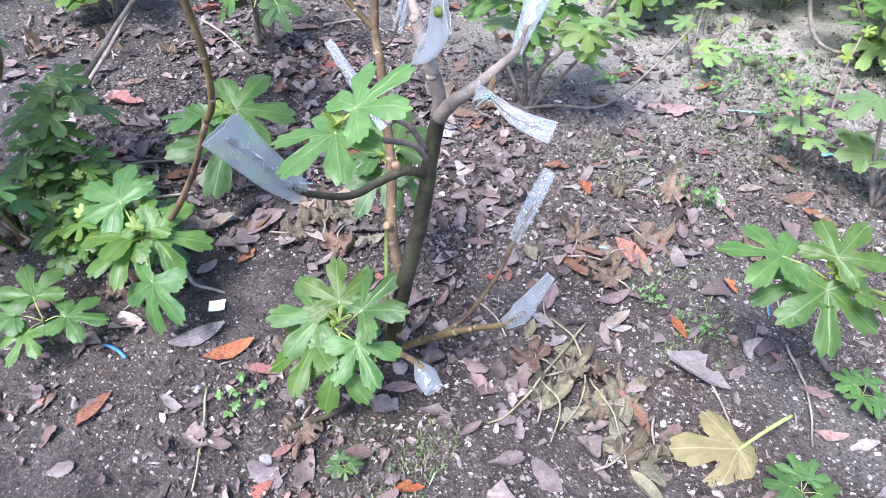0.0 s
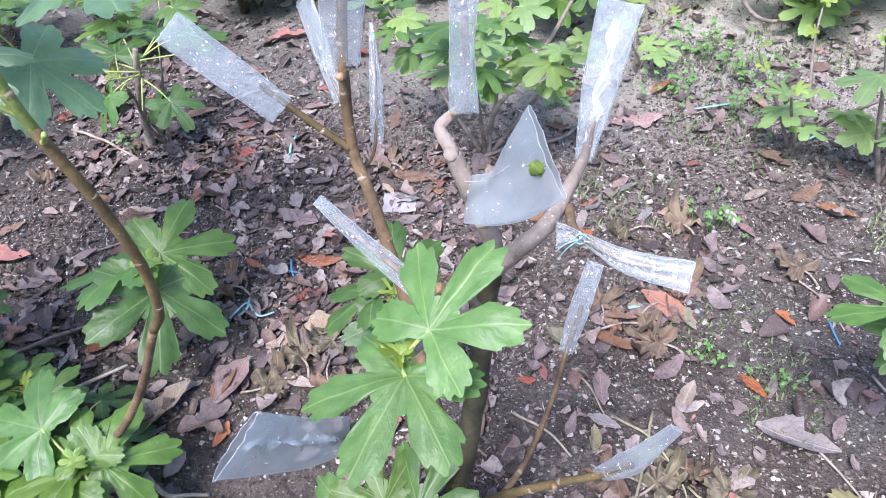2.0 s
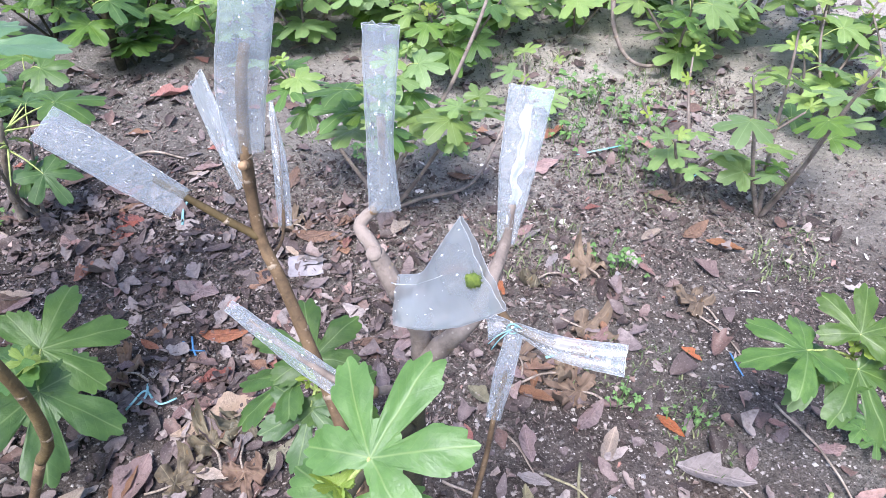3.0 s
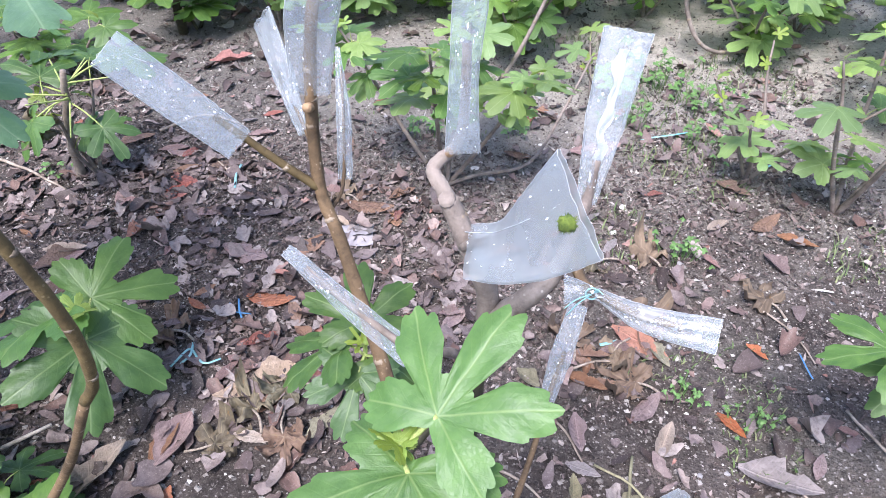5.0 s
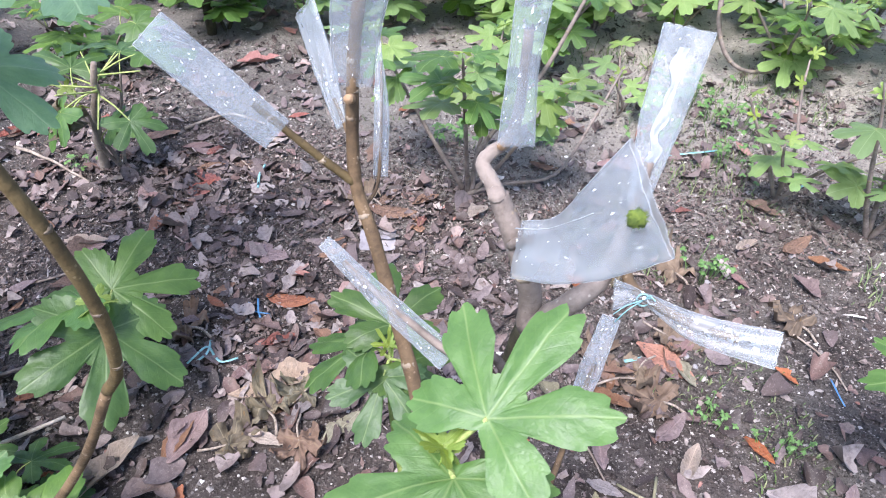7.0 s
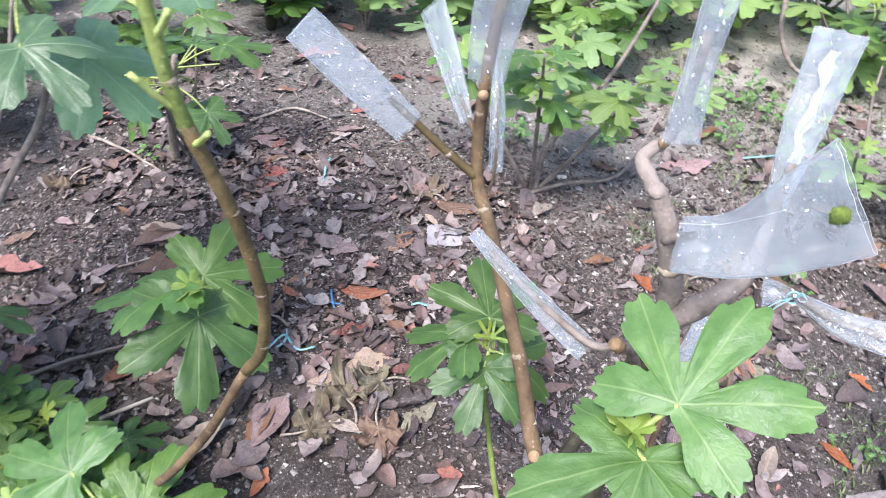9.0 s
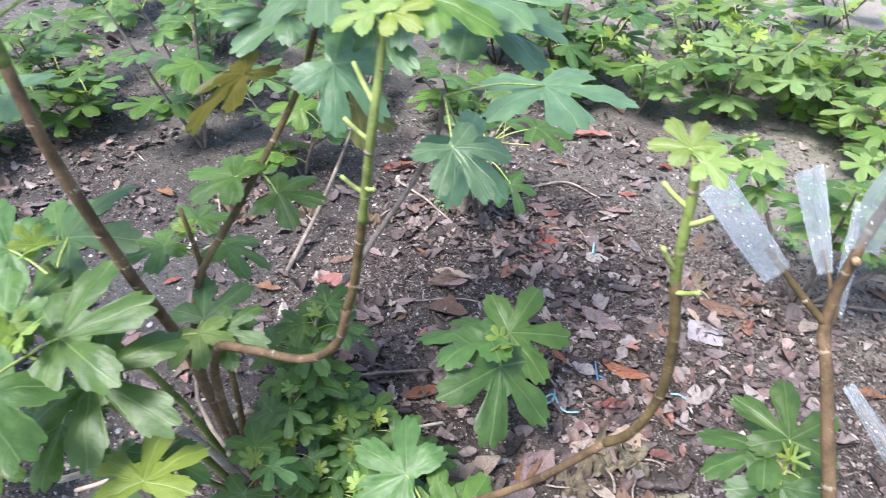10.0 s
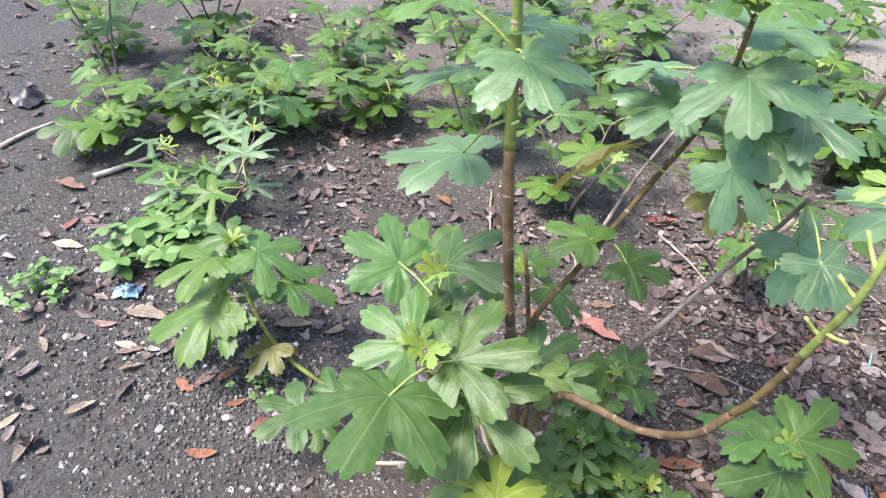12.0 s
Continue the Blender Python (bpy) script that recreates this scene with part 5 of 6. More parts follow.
# bush with yellowing leaves whose bare stem lies out over the soil
yb = thing("leaning_fig_shoot", (-1.50, 0.24, height(-1.50, 0.24)), "leaning fig shoot with dull olive leaves on pale stalks", "fig shoot")
stem(yb, "stem", [(-1.50, 0.24, -0.01), (-1.584, 0.18, 0.04), (-1.691, 0.126, 0.12), (-1.782, 0.103, 0.24), (-1.852, 0.112, 0.36), (-1.866, 0.117, 0.405)], 0.008, 0.0045, BARK_GREEN, sides=8, knots=0.06)
for node, base, tip, up, mt, kind in [
    ((-1.845, 0.112, 0.35), (-1.915, 0.06, 0.36), (-1.975, -0.09, 0.31), (0.0, 0.2, 1.0), FIG, 0), ((-1.80, 0.104, 0.27), (-1.871, 0.024, 0.24), (-1.955, -0.16, 0.16), (0.1, 0.0, 1.0), FIG, 1),
    ((-1.82, 0.108, 0.31), (-1.731, 0.201, 0.32), (-1.63, 0.30, 0.29), (0.0, 0.1, 1.0), FIG, 2), ((-1.86, 0.115, 0.39), (-1.814, 0.162, 0.40), (-1.70, 0.25, 0.37), (0.0, -0.1, 1.0), FIG_LIGHT, 3),
    ((-1.86, 0.115, 0.40), (-1.90, 0.12, 0.42), (-1.99, 0.10, 0.42), (0.0, -0.2, 1.0), FIG_LIGHT, 0), ((-1.77, 0.106, 0.22), (-1.83, 0.16, 0.22), (-1.93, 0.22, 0.20), (0.0, 0.0, 1.0), FIG, 2),
    ((-1.70, 0.125, 0.13), (-1.70, 0.105, 0.13), (-1.675, 0.02, 0.10), (0.1, -0.1, 1.0), FIG_YELLOW, 1), ((-1.79, 0.104, 0.25), (-1.79, 0.02, 0.25), (-1.78, -0.10, 0.20), (0.1, 0.1, 1.0), FIG, 3)]:
    way = Vector(tip) - Vector(base)
    leaf(yb, node, base, way, up, way.length * 0.95, mt, kind, "fine", 0.0024)
for az in (30, 160, 280):
    sprig(yb, (-1.866, 0.117, 0.405), az, 48, 0.035, FIG_YOUNG, az % 4, "fine")

# dried stump with star-like leaf stalks
stump = thing("dried_fig_stump", (-1.06, 1.62, height(-1.06, 1.62)), "dried fig stump with bare stalks and hanging leaves", "stump")
stem(stump, "stem", [(-1.06, 1.62, -0.02), (-1.02, 1.60, 0.15), (-0.96, 1.58, 0.30), (-0.92, 1.57, 0.40)], 0.015, 0.008, TWIG, "peeling pale dead stem", sides=9, knots=0.1, wobble=0.006)
SR = random.Random(5)
for i in range(11):
    a = 33 * i
    d = Vector((math.cos(radians(a)), math.sin(radians(a)), SR.uniform(-0.3, 0.5)))
    q = Vector((-0.94, 1.57, 0.36 - 0.006 * i))
    e = q + d.normalized() * SR.uniform(0.10, 0.17)
    if i % 3 == 1:
        leaf(stump, q, e, d + Vector((0, 0, -0.5)), (0, 0, 1), SR.uniform(0.09, 0.13), (FIG, FIG, FIG_LIGHT)[i % 3], i % 4, "plain")
    else:
        stem(stump, "bare_stalk", [q, (q + e) / 2, e], 0.003, 0.002, PETIOLE, sides=5, steps=3)
leaf(stump, (-0.98, 1.55, 0.3), (-1.0, 1.50, 0.27), (-0.1, -0.4, -1), (0, -1, 0.4), 0.12, FIG_DRY, 0, "dry")

# bare branches rising out of the bushes
for pts, r, lab in [([(0.11, 1.70, 0.0), (0.121, 1.72, 0.138), (0.17, 1.76, 0.216), (0.281, 1.86, 0.348), (0.361, 1.95, 0.501), (0.40, 2.0, 0.60)], 0.009, "grey fig branch rising from the ground"),
                    ([(0.10, 1.68, 0.02), (0.20, 1.73, 0.035), (0.36, 1.80, 0.045), (0.46, 2.02, 0.10), (0.55, 2.2, 0.22)], 0.007, "grey fig branch lying low over the litter"),
                    ([(0.92, 2.75, 0.42), (0.94, 2.66, 0.20), (1.05, 2.62, 0.07), (1.30, 2.72, 0.04)], 0.011, "curved grey fig branch touching the ground"),
                    ([(-1.40, 1.02, 0.0), (-1.46, 1.30, 0.10), (-1.50, 1.55, 0.26), (-1.42, 1.62, 0.50)], 0.009, "long grey fig branch bending upward"),
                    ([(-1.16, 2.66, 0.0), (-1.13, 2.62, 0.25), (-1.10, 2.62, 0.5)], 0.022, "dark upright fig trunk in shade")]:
    # the trunk in shade has its shade painted in by the dark bark
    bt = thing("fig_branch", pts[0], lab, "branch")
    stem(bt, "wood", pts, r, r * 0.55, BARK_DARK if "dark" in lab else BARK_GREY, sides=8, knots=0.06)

# ---- weeds ----
def weed(at, n, size, lab, seed, broad=1.0):
    rnd = random.Random(seed)
    w = thing("weed", (at[0], at[1], height(*at)), lab, "weed", "weeds")
    for i in range(n):
        a, rad = rnd.uniform(0, 6.28), rnd.uniform(0.01, size)
        e = Vector((at[0] + rad * math.cos(a), at[1] + rad * math.sin(a), height(*at) + rnd.uniform(0.25, 0.8) * size))
        foot = Vector((at[0] + (rad * 0.8) * math.cos(a + 0.2), at[1] + (rad * 0.8) * math.sin(a + 0.2), height(*at) - 0.005))
        stem(w, "stalk", [foot, (foot + e) / 2 + Vector((0.004, 0, 0.004)), e], 0.0011, 0.0008, WEED, sides=4, steps=2)
        for k in range(4):
            b = a + 1.57 * k
            s = size * rnd.uniform(0.15, 0.27) * broad
            m = Matrix.Translation(e - w.location) @ Euler((rnd.uniform(-0.4, 0.4), rnd.uniform(-0.4, 0.4), b)).to_matrix().to_4x4() @ Matrix.Diagonal((s, s, s, 1))
            part("leaf", OVAL, w, "", m)


def oval_leaf():
    verts, faces = [], []
    for i in range(7):
        t = i / 6
        w = 0.36 * math.sin(math.pi * (0.06 + 0.9 * t)) ** 0.8
        for k, s in enumerate((-1, 0, 1)):
            verts.append((s * w, t, 0.12 * abs(s) * w - 0.2 * t * t))
    for i in range(6):
        for k in range(2):
            faces.append((i * 3 + k, i * 3 + k + 1, i * 3 + k + 4, i * 3 + k + 3))
    return mesh("leaf", verts, faces, WEED)


OVAL = oval_leaf()
weed((-2.50, 0.06), 34, 0.19, "low round-leaved weed beside the bushes", 1, 1.5)
weed((-2.35, 0.17), 30, 0.17, "low round-leaved weed beside the bushes", 2, 1.5)
weed((-2.66, 0.16), 26, 0.17, "low round-leaved weed beside the bushes", 12, 1.5)
weed((-2.54, -0.34), 26, 0.13, "small weed tuft on gravelly soil", 3)
weed((-1.70, 0.03), 12, 0.07, "small weed tuft on gravelly soil", 4)
weed((-0.05, 0.25), 12, 0.06, "tiny yellow-green weed on soil", 5)
weed((0.84, 2.42), 34, 0.16, "thin weed patch with small leaves", 6, 0.5)
weed((0.73, 1.00), 18, 0.06, "tiny weed in leaf litter", 7, 0.6)
weed((0.02, 1.98), 14, 0.09, "small weed under the bush", 8)
weed((0.33, 2.02), 10, 0.08, "small weed under the bush", 9)
weed((0.98, 2.26), 32, 0.15, "thin weed patch with small leaves", 10, 0.5)
weed((0.70, 2.12), 26, 0.12, "thin weed patch with small leaves", 13, 0.5)
weed((0.93, 1.98), 22, 0.12, "thin weed patch with small leaves", 14, 0.5)
weed((0.78, 1.46), 20, 0.10, "thin weed patch with small leaves", 15, 0.5)
weed((0.86, 0.94), 16, 0.07, "tiny weed in leaf litter", 16, 0.5)
weed((-1.12, 1.60), 8, 0.06, "tiny yellow-green weed on soil", 11)

# ---- fallen leaves, one by one ----
def dead_leaf_mesh(seed):
    rnd = random.Random(seed)
    curl, arch, twist, wid = rnd.uniform(-0.7, 1.9), rnd.uniform(-0.3, 0.5), rnd.uniform(-0.7, 0.7), rnd.uniform(0.34, 0.5)
    nx, ny = 16, 6
    verts, faces = [], []
    for i in range(nx + 1):
        t = i / nx
        w = wid / 2 * math.sin(math.pi * min(max(t, 0.03), 0.985)) ** 0.75 * (1 + 0.12 * math.sin(5 * t + seed))
        ragged = 1 + 0.16 * noise.noise((t * 11, seed * 2.3, 1.0)) - (0.35 if seed % 3 == 0 and abs(t - 0.62) < 0.07 else 0.0)
        for j in range(ny + 1):
            s = 2 * j / ny - 1
            y = s * w * (ragged if s > 0 else 2 - ragged if seed % 2 else 1.0)
            z = curl * y * y * 3 + arch * (t - 0.5) ** 2 * 0.8 + twist * y * (t - 0.5) - 0.012 * math.exp(-(s * 4) ** 2)
            z += 0.03 * noise.noise((t * 5, s * 2, seed)) + 0.015 * noise.noise((t * 12, s * 5, seed))
            verts.append([t - 0.5, y, z])
    low_z = sorted(v[2] for v in verts)[4]
    for v in verts:
        v[2] -= low_z
    for i in range(nx):
        for j in range(ny):
            a = i * (ny + 1) + j
            faces.append((a, a + ny + 1, a + ny + 2, a + 1))
    return verts, faces


DEAD_SHAPES = [dead_leaf_mesh(s) for s in range(8)]
DEAD_MESH = {}
DEAD_LABEL = {"orange": "fallen orange-brown leaf on the soil", "red": "fallen red-brown leaf on the soil", "mauve": "fallen dull purple-brown leaf on the soil",
              "tan": "fallen pale tan leaf on the soil", "grey": "fallen pale grey leaf on the soil", "brown": "fallen dark brown leaf on the soil", "olive": "withered olive-grey leaf strip on the soil"}
DR = random.Random(11)


def dead_leaf(x, y, turn, length, colour, shape=None):
    k = DR.randrange(8) if shape is None else shape
    if (colour, k) not in DEAD_MESH:
        DEAD_MESH[colour, k] = mesh("dead_leaf", *DEAD_SHAPES[k], DEAD[colour])
    ob = new("dead_leaf", DEAD_MESH[colour, k])
    ob.matrix_basis = pose(x, y, height(x, y) + 0.009, DR.uniform(-7, 7), DR.uniform(-7, 7), turn) @ Matrix.Diagonal((length, length, length, 1))
    tagged(ob, DEAD_LABEL[colour], "dead leaf", "fallen leaves")


FALLEN = {
    "orange": [(0.65, 1.14, -33, 0.164), (-0.33, 0.07, 91, 0.105), (-0.33, 0.62, 84, 0.066), (-0.58, 0.62, -4, 0.06), (-0.16, 0.34, 59, 0.125), (0.92, 1.14, -48, 0.06), (0.82, 0.93, -47, 0.075),
               (-0.72, 0.81, 51, 0.12), (-0.28, 1.16, -2, 0.136), (-0.19, 2.17, 59, 0.08), (0.43, 1.36, -47, 0.07), (-1.84, -0.13, 17, 0.077), (-1.58, -0.19, 45, 0.09), (-1.68, -0.04, 68, 0.06),
               (-1.47, 0.09, 107, 0.065), (-0.46, 1.12, -24, 0.06), (0.67, 2.17, 48, 0.11), (-0.74, 1.39, 75, 0.115), (0.40, 0.23, 33, 0.065)],
    "red": [(-0.26, 1.03, 32, 0.09), (-0.72, 1.59, 41, 0.09), (-0.71, 1.55, -2, 0.085), (-0.85, 2.42, 17, 0.172), (0.32, 0.87, -1, 0.045), (-0.56, 2.05, 24, 0.075), (0.09, 1.50, 36, 0.06), (-1.44, 1.75, 55, 0.13),
            (-1.20, 1.04, 9, 0.166), (-0.71, 1.63, -9, 0.105), (0.11, 0.18, 57, 0.05), (-0.05, 0.33, 20, 0.09), (0.34, 2.1, 30, 0.10), (-2.91, -0.15, 130, 0.10)],
    "mauve": [(-0.36, 0.75, 79, 0.131), (0.64, 0.95, 50, 0.11), (1.16, 0.88, 8, 0.075), (0.98, 0.85, 63, 0.07), (1.07, 0.94, -31, 0.055), (-0.01, 0.56, -33, 0.08), (0.58, 1.95, 15, 0.171), (-0.41, 1.33, -15, 0.147),
              (-0.60, 1.48, -1, 0.095), (-0.28, 0.94, 23, 0.075), (0.26, 0.44, 32, 0.087), (-1.82, -0.07, 105, 0.09), (-2.08, -0.21, 60, 0.09), (-2.25, -0.23, 42, 0.085), (-2.81, -0.06, 62, 0.115), (-0.9, 1.24, 25, 0.13)],
    "tan": [(-0.50, 0.64, 58, 0.203), (0.67, 0.87, 66, 0.104), (-0.90, 1.27, 8, 0.127), (-2.78, -0.20, 42, 0.125), (-1.94, -0.40, 91, 0.085), (-2.02, -0.57, 116, 0.07), (-2.01, -0.23, 72, 0.07), (-2.21, -0.11, 34, 0.177),
            (-1.86, 0.26, 45, 0.12), (-0.20, 0.93, 35, 0.13), (-0.46, 0.42, 40, 0.12), (0.14, 1.60, 50, 0.09)],
    "grey": [(-0.26, 0.34, 55, 0.14), (0.89, 0.81, -13, 0.165), (-0.11, 1.44, 10, 0.10), (0.45, 1.5, 60, 0.09), (-0.15, 0.87, 70, 0.09)],
    "brown": [(0.99, 1.78, -29, 0.11), (-0.73, 1.41, 75, 0.09), (-0.11, 1.57, -3, 0.155), (-0.61, 1.48, 39, 0.085), (-0.46, 1.17, 42, 0.06), (-0.38, 0.75, 78, 0.12), (0.81, 0.94, -40, 0.05), (-1.42, 1.75, 62, 0.109),
              (-0.98, 1.83, 30, 0.141), (-0.02, 1.64, 36, 0.09), (-3.18, -0.07, 34, 0.143), (-1.23, 0.31, 57, 0.09), (-0.83, 1.11, 11, 0.14), (-0.90, 1.23, 41, 0.126), (1.05, 1.62, 40, 0.12), (1.12, 1.55, -20, 0.11)],
}
for colour, rows in FALLEN.items():
    for x, y, turn, length in rows:
        dead_leaf(x, y, turn, length, colour)
for i in range(140):
    if i >= 112:
        x, y = DR.uniform(-2.9, -1.25), DR.uniform(-0.75, 0.6)
    elif i % 3 == 0:
        x, y = DR.uniform(-3.6, 2.0), DR.uniform(-0.4, 3.2)
    else:
        x, y = DR.gauss(-0.35, 0.75), DR.gauss(1.45, 0.55)
    dead_leaf(x, y, DR.uniform(0, 360), DR.uniform(0.045, 0.10), DR.choice(("mauve", "mauve", "brown", "brown", "red", "grey", "mauve", "tan")))

# withered shoot: a thin twig with curled olive leaf strips around it
for i in range(15):
    u = DR.random()
    x, y = 0.50 + 0.38 * u + DR.gauss(0, 0.05), 0.78 - 0.30 * u + DR.gauss(0, 0.07)
    dead_leaf(x, y, DR.uniform(0, 360), DR.uniform(0.05, 0.12), DR.choice(("olive", "olive", "olive", "brown")), DR.choice((0, 2, 3, 5, 6)))
for i in range(16):
    dead_leaf(DR.gauss(0.58, 0.10), DR.gauss(1.12, 0.16), DR.uniform(0, 360), DR.uniform(0.05, 0.10), DR.choice(("brown", "olive", "mauve", "mauve")))
for i in range(5):
    dead_leaf(DR.gauss(-0.20, 0.09), DR.gauss(0.82, 0.10), DR.uniform(0, 360), DR.uniform(0.06, 0.11), DR.choice(("olive", "tan", "olive", "brown")))

# crumpled fig leaves
for x, y, turn, s, mt, lab in [(-0.48, 0.37, 0, 0.09, FIG_BROWN, "curled brown fig leaf"), (-0.22, 0.84, 40, 0.12, FIG_DRY, "crumpled dry fig leaf"), (-0.13, 0.78, 200, 0.10, FIG_BROWN, "curled brown fig leaf"),
                               (-0.27, 0.75, 300, 0.10, FIG_DRY, "crumpled dry fig leaf"), (-0.16, 0.90, 110, 0.11, FIG_DRY, "crumpled dry fig leaf"), (-0.49, 1.03, 75, 0.12, FIG_BROWN, "curled brown fig leaf"),
                               (0.60, 0.66, 310, 0.12, FIG_DRY, "withered olive fig leaf on a fallen twig"), (0.74, 0.66, 15, 0.11, FIG_DRY, "withered olive fig leaf on a fallen twig"), (0.84, 0.56, 200, 0.11, FIG_DRY, "withered olive fig leaf on a fallen twig"),
                               (0.58, 1.10, 140, 0.10, FIG_BROWN, "curled brown fig leaf"), (0.66, 1.22, 250, 0.11, FIG_BROWN, "curled brown fig leaf"), (0.98, 1.32, 40, 0.11, FIG_BROWN, "curled brown fig leaf"),
                               (0.57, 0.56, 20, 0.10, FIG_DRY, "withered olive fig leaf on a fallen twig"), (0.66, 0.70, 250, 0.09, FIG_BROWN, "curled brown fig leaf"), (0.78, 0.50, 330, 0.12, FIG_DRY, "withered olive fig leaf on a fallen twig"),
                               (0.70, 0.60, 120, 0.09, FIG_DRY, "withered olive fig leaf on a fallen twig"), (0.52, 0.66, 80, 0.10, FIG_BROWN, "curled brown fig leaf"), (0.62, 1.02, 70, 0.12, FIG_BROWN, "curled brown fig leaf"),
                               (0.48, 1.12, 10, 0.10, FIG_BROWN, "curled brown fig leaf"), (0.70, 1.45, 30, 0.13, FIG_BROWN, "curled brown fig leaf"),
                               (0.55, 1.40, 110, 0.11, FIG_DRY, "crumpled dry fig leaf"), (-1.55, 1.30, 60, 0.14, FIG_BROWN, "curled brown fig leaf"),
                               (-1.30, 1.42, 160, 0.13, FIG_BROWN, "curled brown fig leaf"), (-1.75, 1.15, 20, 0.13, FIG_BROWN, "curled brown fig leaf"), (-0.55, 0.36, 130, 0.08, FIG_BROWN, "curled brown fig leaf"),
                               (0.0, 0.42, 60, 0.11, FIG_BROWN, "curled brown fig leaf"), (0.12, 0.24, 200, 0.10, FIG_BROWN, "curled brown fig leaf"), (-0.20, 1.62, 60, 0.11, FIG_BROWN, "curled brown fig leaf")]:
    ob = new("fallen_fig_leaf", leaf_data(mt, "dry", DR.randrange(4)))
    ob.matrix_basis = pose(x, y, height(x, y) + 0.012, DR.uniform(-8, 8), DR.uniform(-8, 8), turn) @ Matrix.Diagonal((s, s, s, 1))
    tagged(ob, lab, "dead leaf", "fallen fig leaves")
    v, f = tube([(0, 0, 0), (0.03, -0.3, 0.05), (-0.05, -0.62, 0.02)], 0.022, 0.03, sides=6, steps=4)
    part("stalk", mesh("stalk", v, f, TWIG), ob)
yl = thing("fallen_fig_leaf", (1.01, 0.62, height(1.01, 0.62)), "fallen yellow fig leaf with a thick green stalk", "dead leaf", "fallen fig leaves")
leaf(yl, (1.10, 0.755, 0.045), (1.01, 0.63, 0.025), (-0.15, -0.98, 0.05), (0.25, 0.1, 1), 0.15, FIG_DRY_YELLOW, 3, "fine", 0.005)

# ---- sticks, straps and scraps ----
for pts, r, mt, lab in [
    ([(-1.39, 1.66, 0.015), (-1.22, 1.60, 0.02), (-1.055, 1.53, 0.012)], 0.006, TWIG, "thin grey-brown fallen twig on soil"),
    ([(-3.72, -0.23, 0.012), (-3.77, -0.1, 0.015), (-3.81, 0.03, 0.02)], 0.013, PALE_WOOD, "bleached dry stick on gravelly soil"),
    ([(-3.19, 0.03, 0.015), (-3.18, 0.18, 0.02), (-3.19, 0.33, 0.018)], 0.014, PALE_WOOD, "bleached dry stick beside a bush"),
    ([(0.60, 0.83, 0.01), (0.56, 0.62, 0.03), (0.53, 0.50, 0.02), (0.49, 0.44, 0.01)], 0.0035, DRY_STALK, "thin olive fallen fig twig"),
    ([(0.56, 0.60, 0.02), (0.62, 0.55, 0.03), (0.63, 0.46, 0.015)], 0.003, DRY_STALK, "thin olive fallen fig twig"),
    ([(-0.14, 0.23, 0.008), (-0.06, 0.12, 0.012), (0.0, 0.02, 0.008)], 0.003, DRY_STALK, "thin olive fallen fig twig"),
    ([(0.09, 0.23, 0.012), (0.15, 0.29, 0.018), (0.19, 0.36, 0.012)], 0.009, BARK_DARK, "dark broken stick on soil"),
    ([(0.92, 0.80, 0.01), (0.97, 0.72, 0.012), (1.02, 0.62, 0.01)], 0.003, TWIG, "thin pale fallen twig"),
    ([(1.08, 1.0, 0.01), (1.14, 0.86, 0.014), (1.16, 0.72, 0.01)], 0.0035, TWIG, "thin pale fallen twig"),
    ([(-0.92, 1.9, 0.01), (-0.80, 2.0, 0.02), (-0.66, 1.98, 0.01)], 0.006, TWIG, "thin grey-brown fallen twig on soil"),
    ([(-0.45, 0.50, 0.01), (-0.38, 0.47, 0.012), (-0.30, 0.49, 0.008)], 0.006, TWIG, "pale strip of dry bark"),
    ([(-1.02, 0.67, 0.012), (-0.86, 0.80, 0.02), (-0.72, 0.91, 0.012)], 0.006, BARK_GREY, "grey fallen branch on soil"),
    ([(-2.48, -0.40, 0.012), (-2.55, -0.45, 0.012), (-2.62, -0.52, 0.012)], 0.012, PALE_WOOD, "bleached splinter of wood"),
    ([(0.52, 0.80, 0.01), (0.60, 0.74, 0.03), (0.66, 0.62, 0.025), (0.64, 0.50, 0.01)], 0.003, DRY_STALK, "thin olive fallen fig twig"),
    ([(0.66, 0.66, 0.02), (0.74, 0.58, 0.03), (0.80, 0.48, 0.01)], 0.0028, DRY_STALK, "thin olive fallen fig twig"),
    ([(0.42, 0.92, 0.008), (0.47, 0.86, 0.012), (0.50, 0.80, 0.008)], 0.003, TWIG, "thin pale fallen twig"),
    ([(0.30, 0.78, 0.008), (0.38, 0.74, 0.012), (0.43, 0.69, 0.008)], 0.0035, TWIG, "thin pale fallen twig"),
    ([(0.95, 1.30, 0.008), (1.02, 1.22, 0.012), (1.05, 1.12, 0.008)], 0.003, TWIG, "thin pale fallen twig"),
    ([(-0.70, 1.78, 0.008), (-0.60, 1.70, 0.012), (-0.55, 1.60, 0.008)], 0.003, TWIG, "thin pale fallen twig"),
    ([(-0.95, 1.10, 0.008), (-0.82, 1.18, 0.014), (-0.70, 1.22, 0.008)], 0.0035, TWIG, "thin pale fallen twig"),
    ([(0.42, 1.0, 0.01), (0.52, 1.06, 0.015), (0.60, 1.08, 0.01)], 0.004, TWIG, "thin pale fallen twig"),
    ([(-2.05, 1.35, 0.01), (-1.90, 1.20, 0.016), (-1.78, 1.10, 0.01)], 0.005, TWIG, "thin grey-brown fallen twig on soil"),
]:
    v, f = tube([(x, y, z + height(x, y)) for x, y, z in pts], r, r * 0.6, sides=7, wobble=0.004)
    o = Vector(pts[0])
    ob = new("twig" if r < 0.01 else "stick", mesh("twig", [q - o for q in v], f, mt))
    ob.location = o
    tagged(ob, lab, "stick")
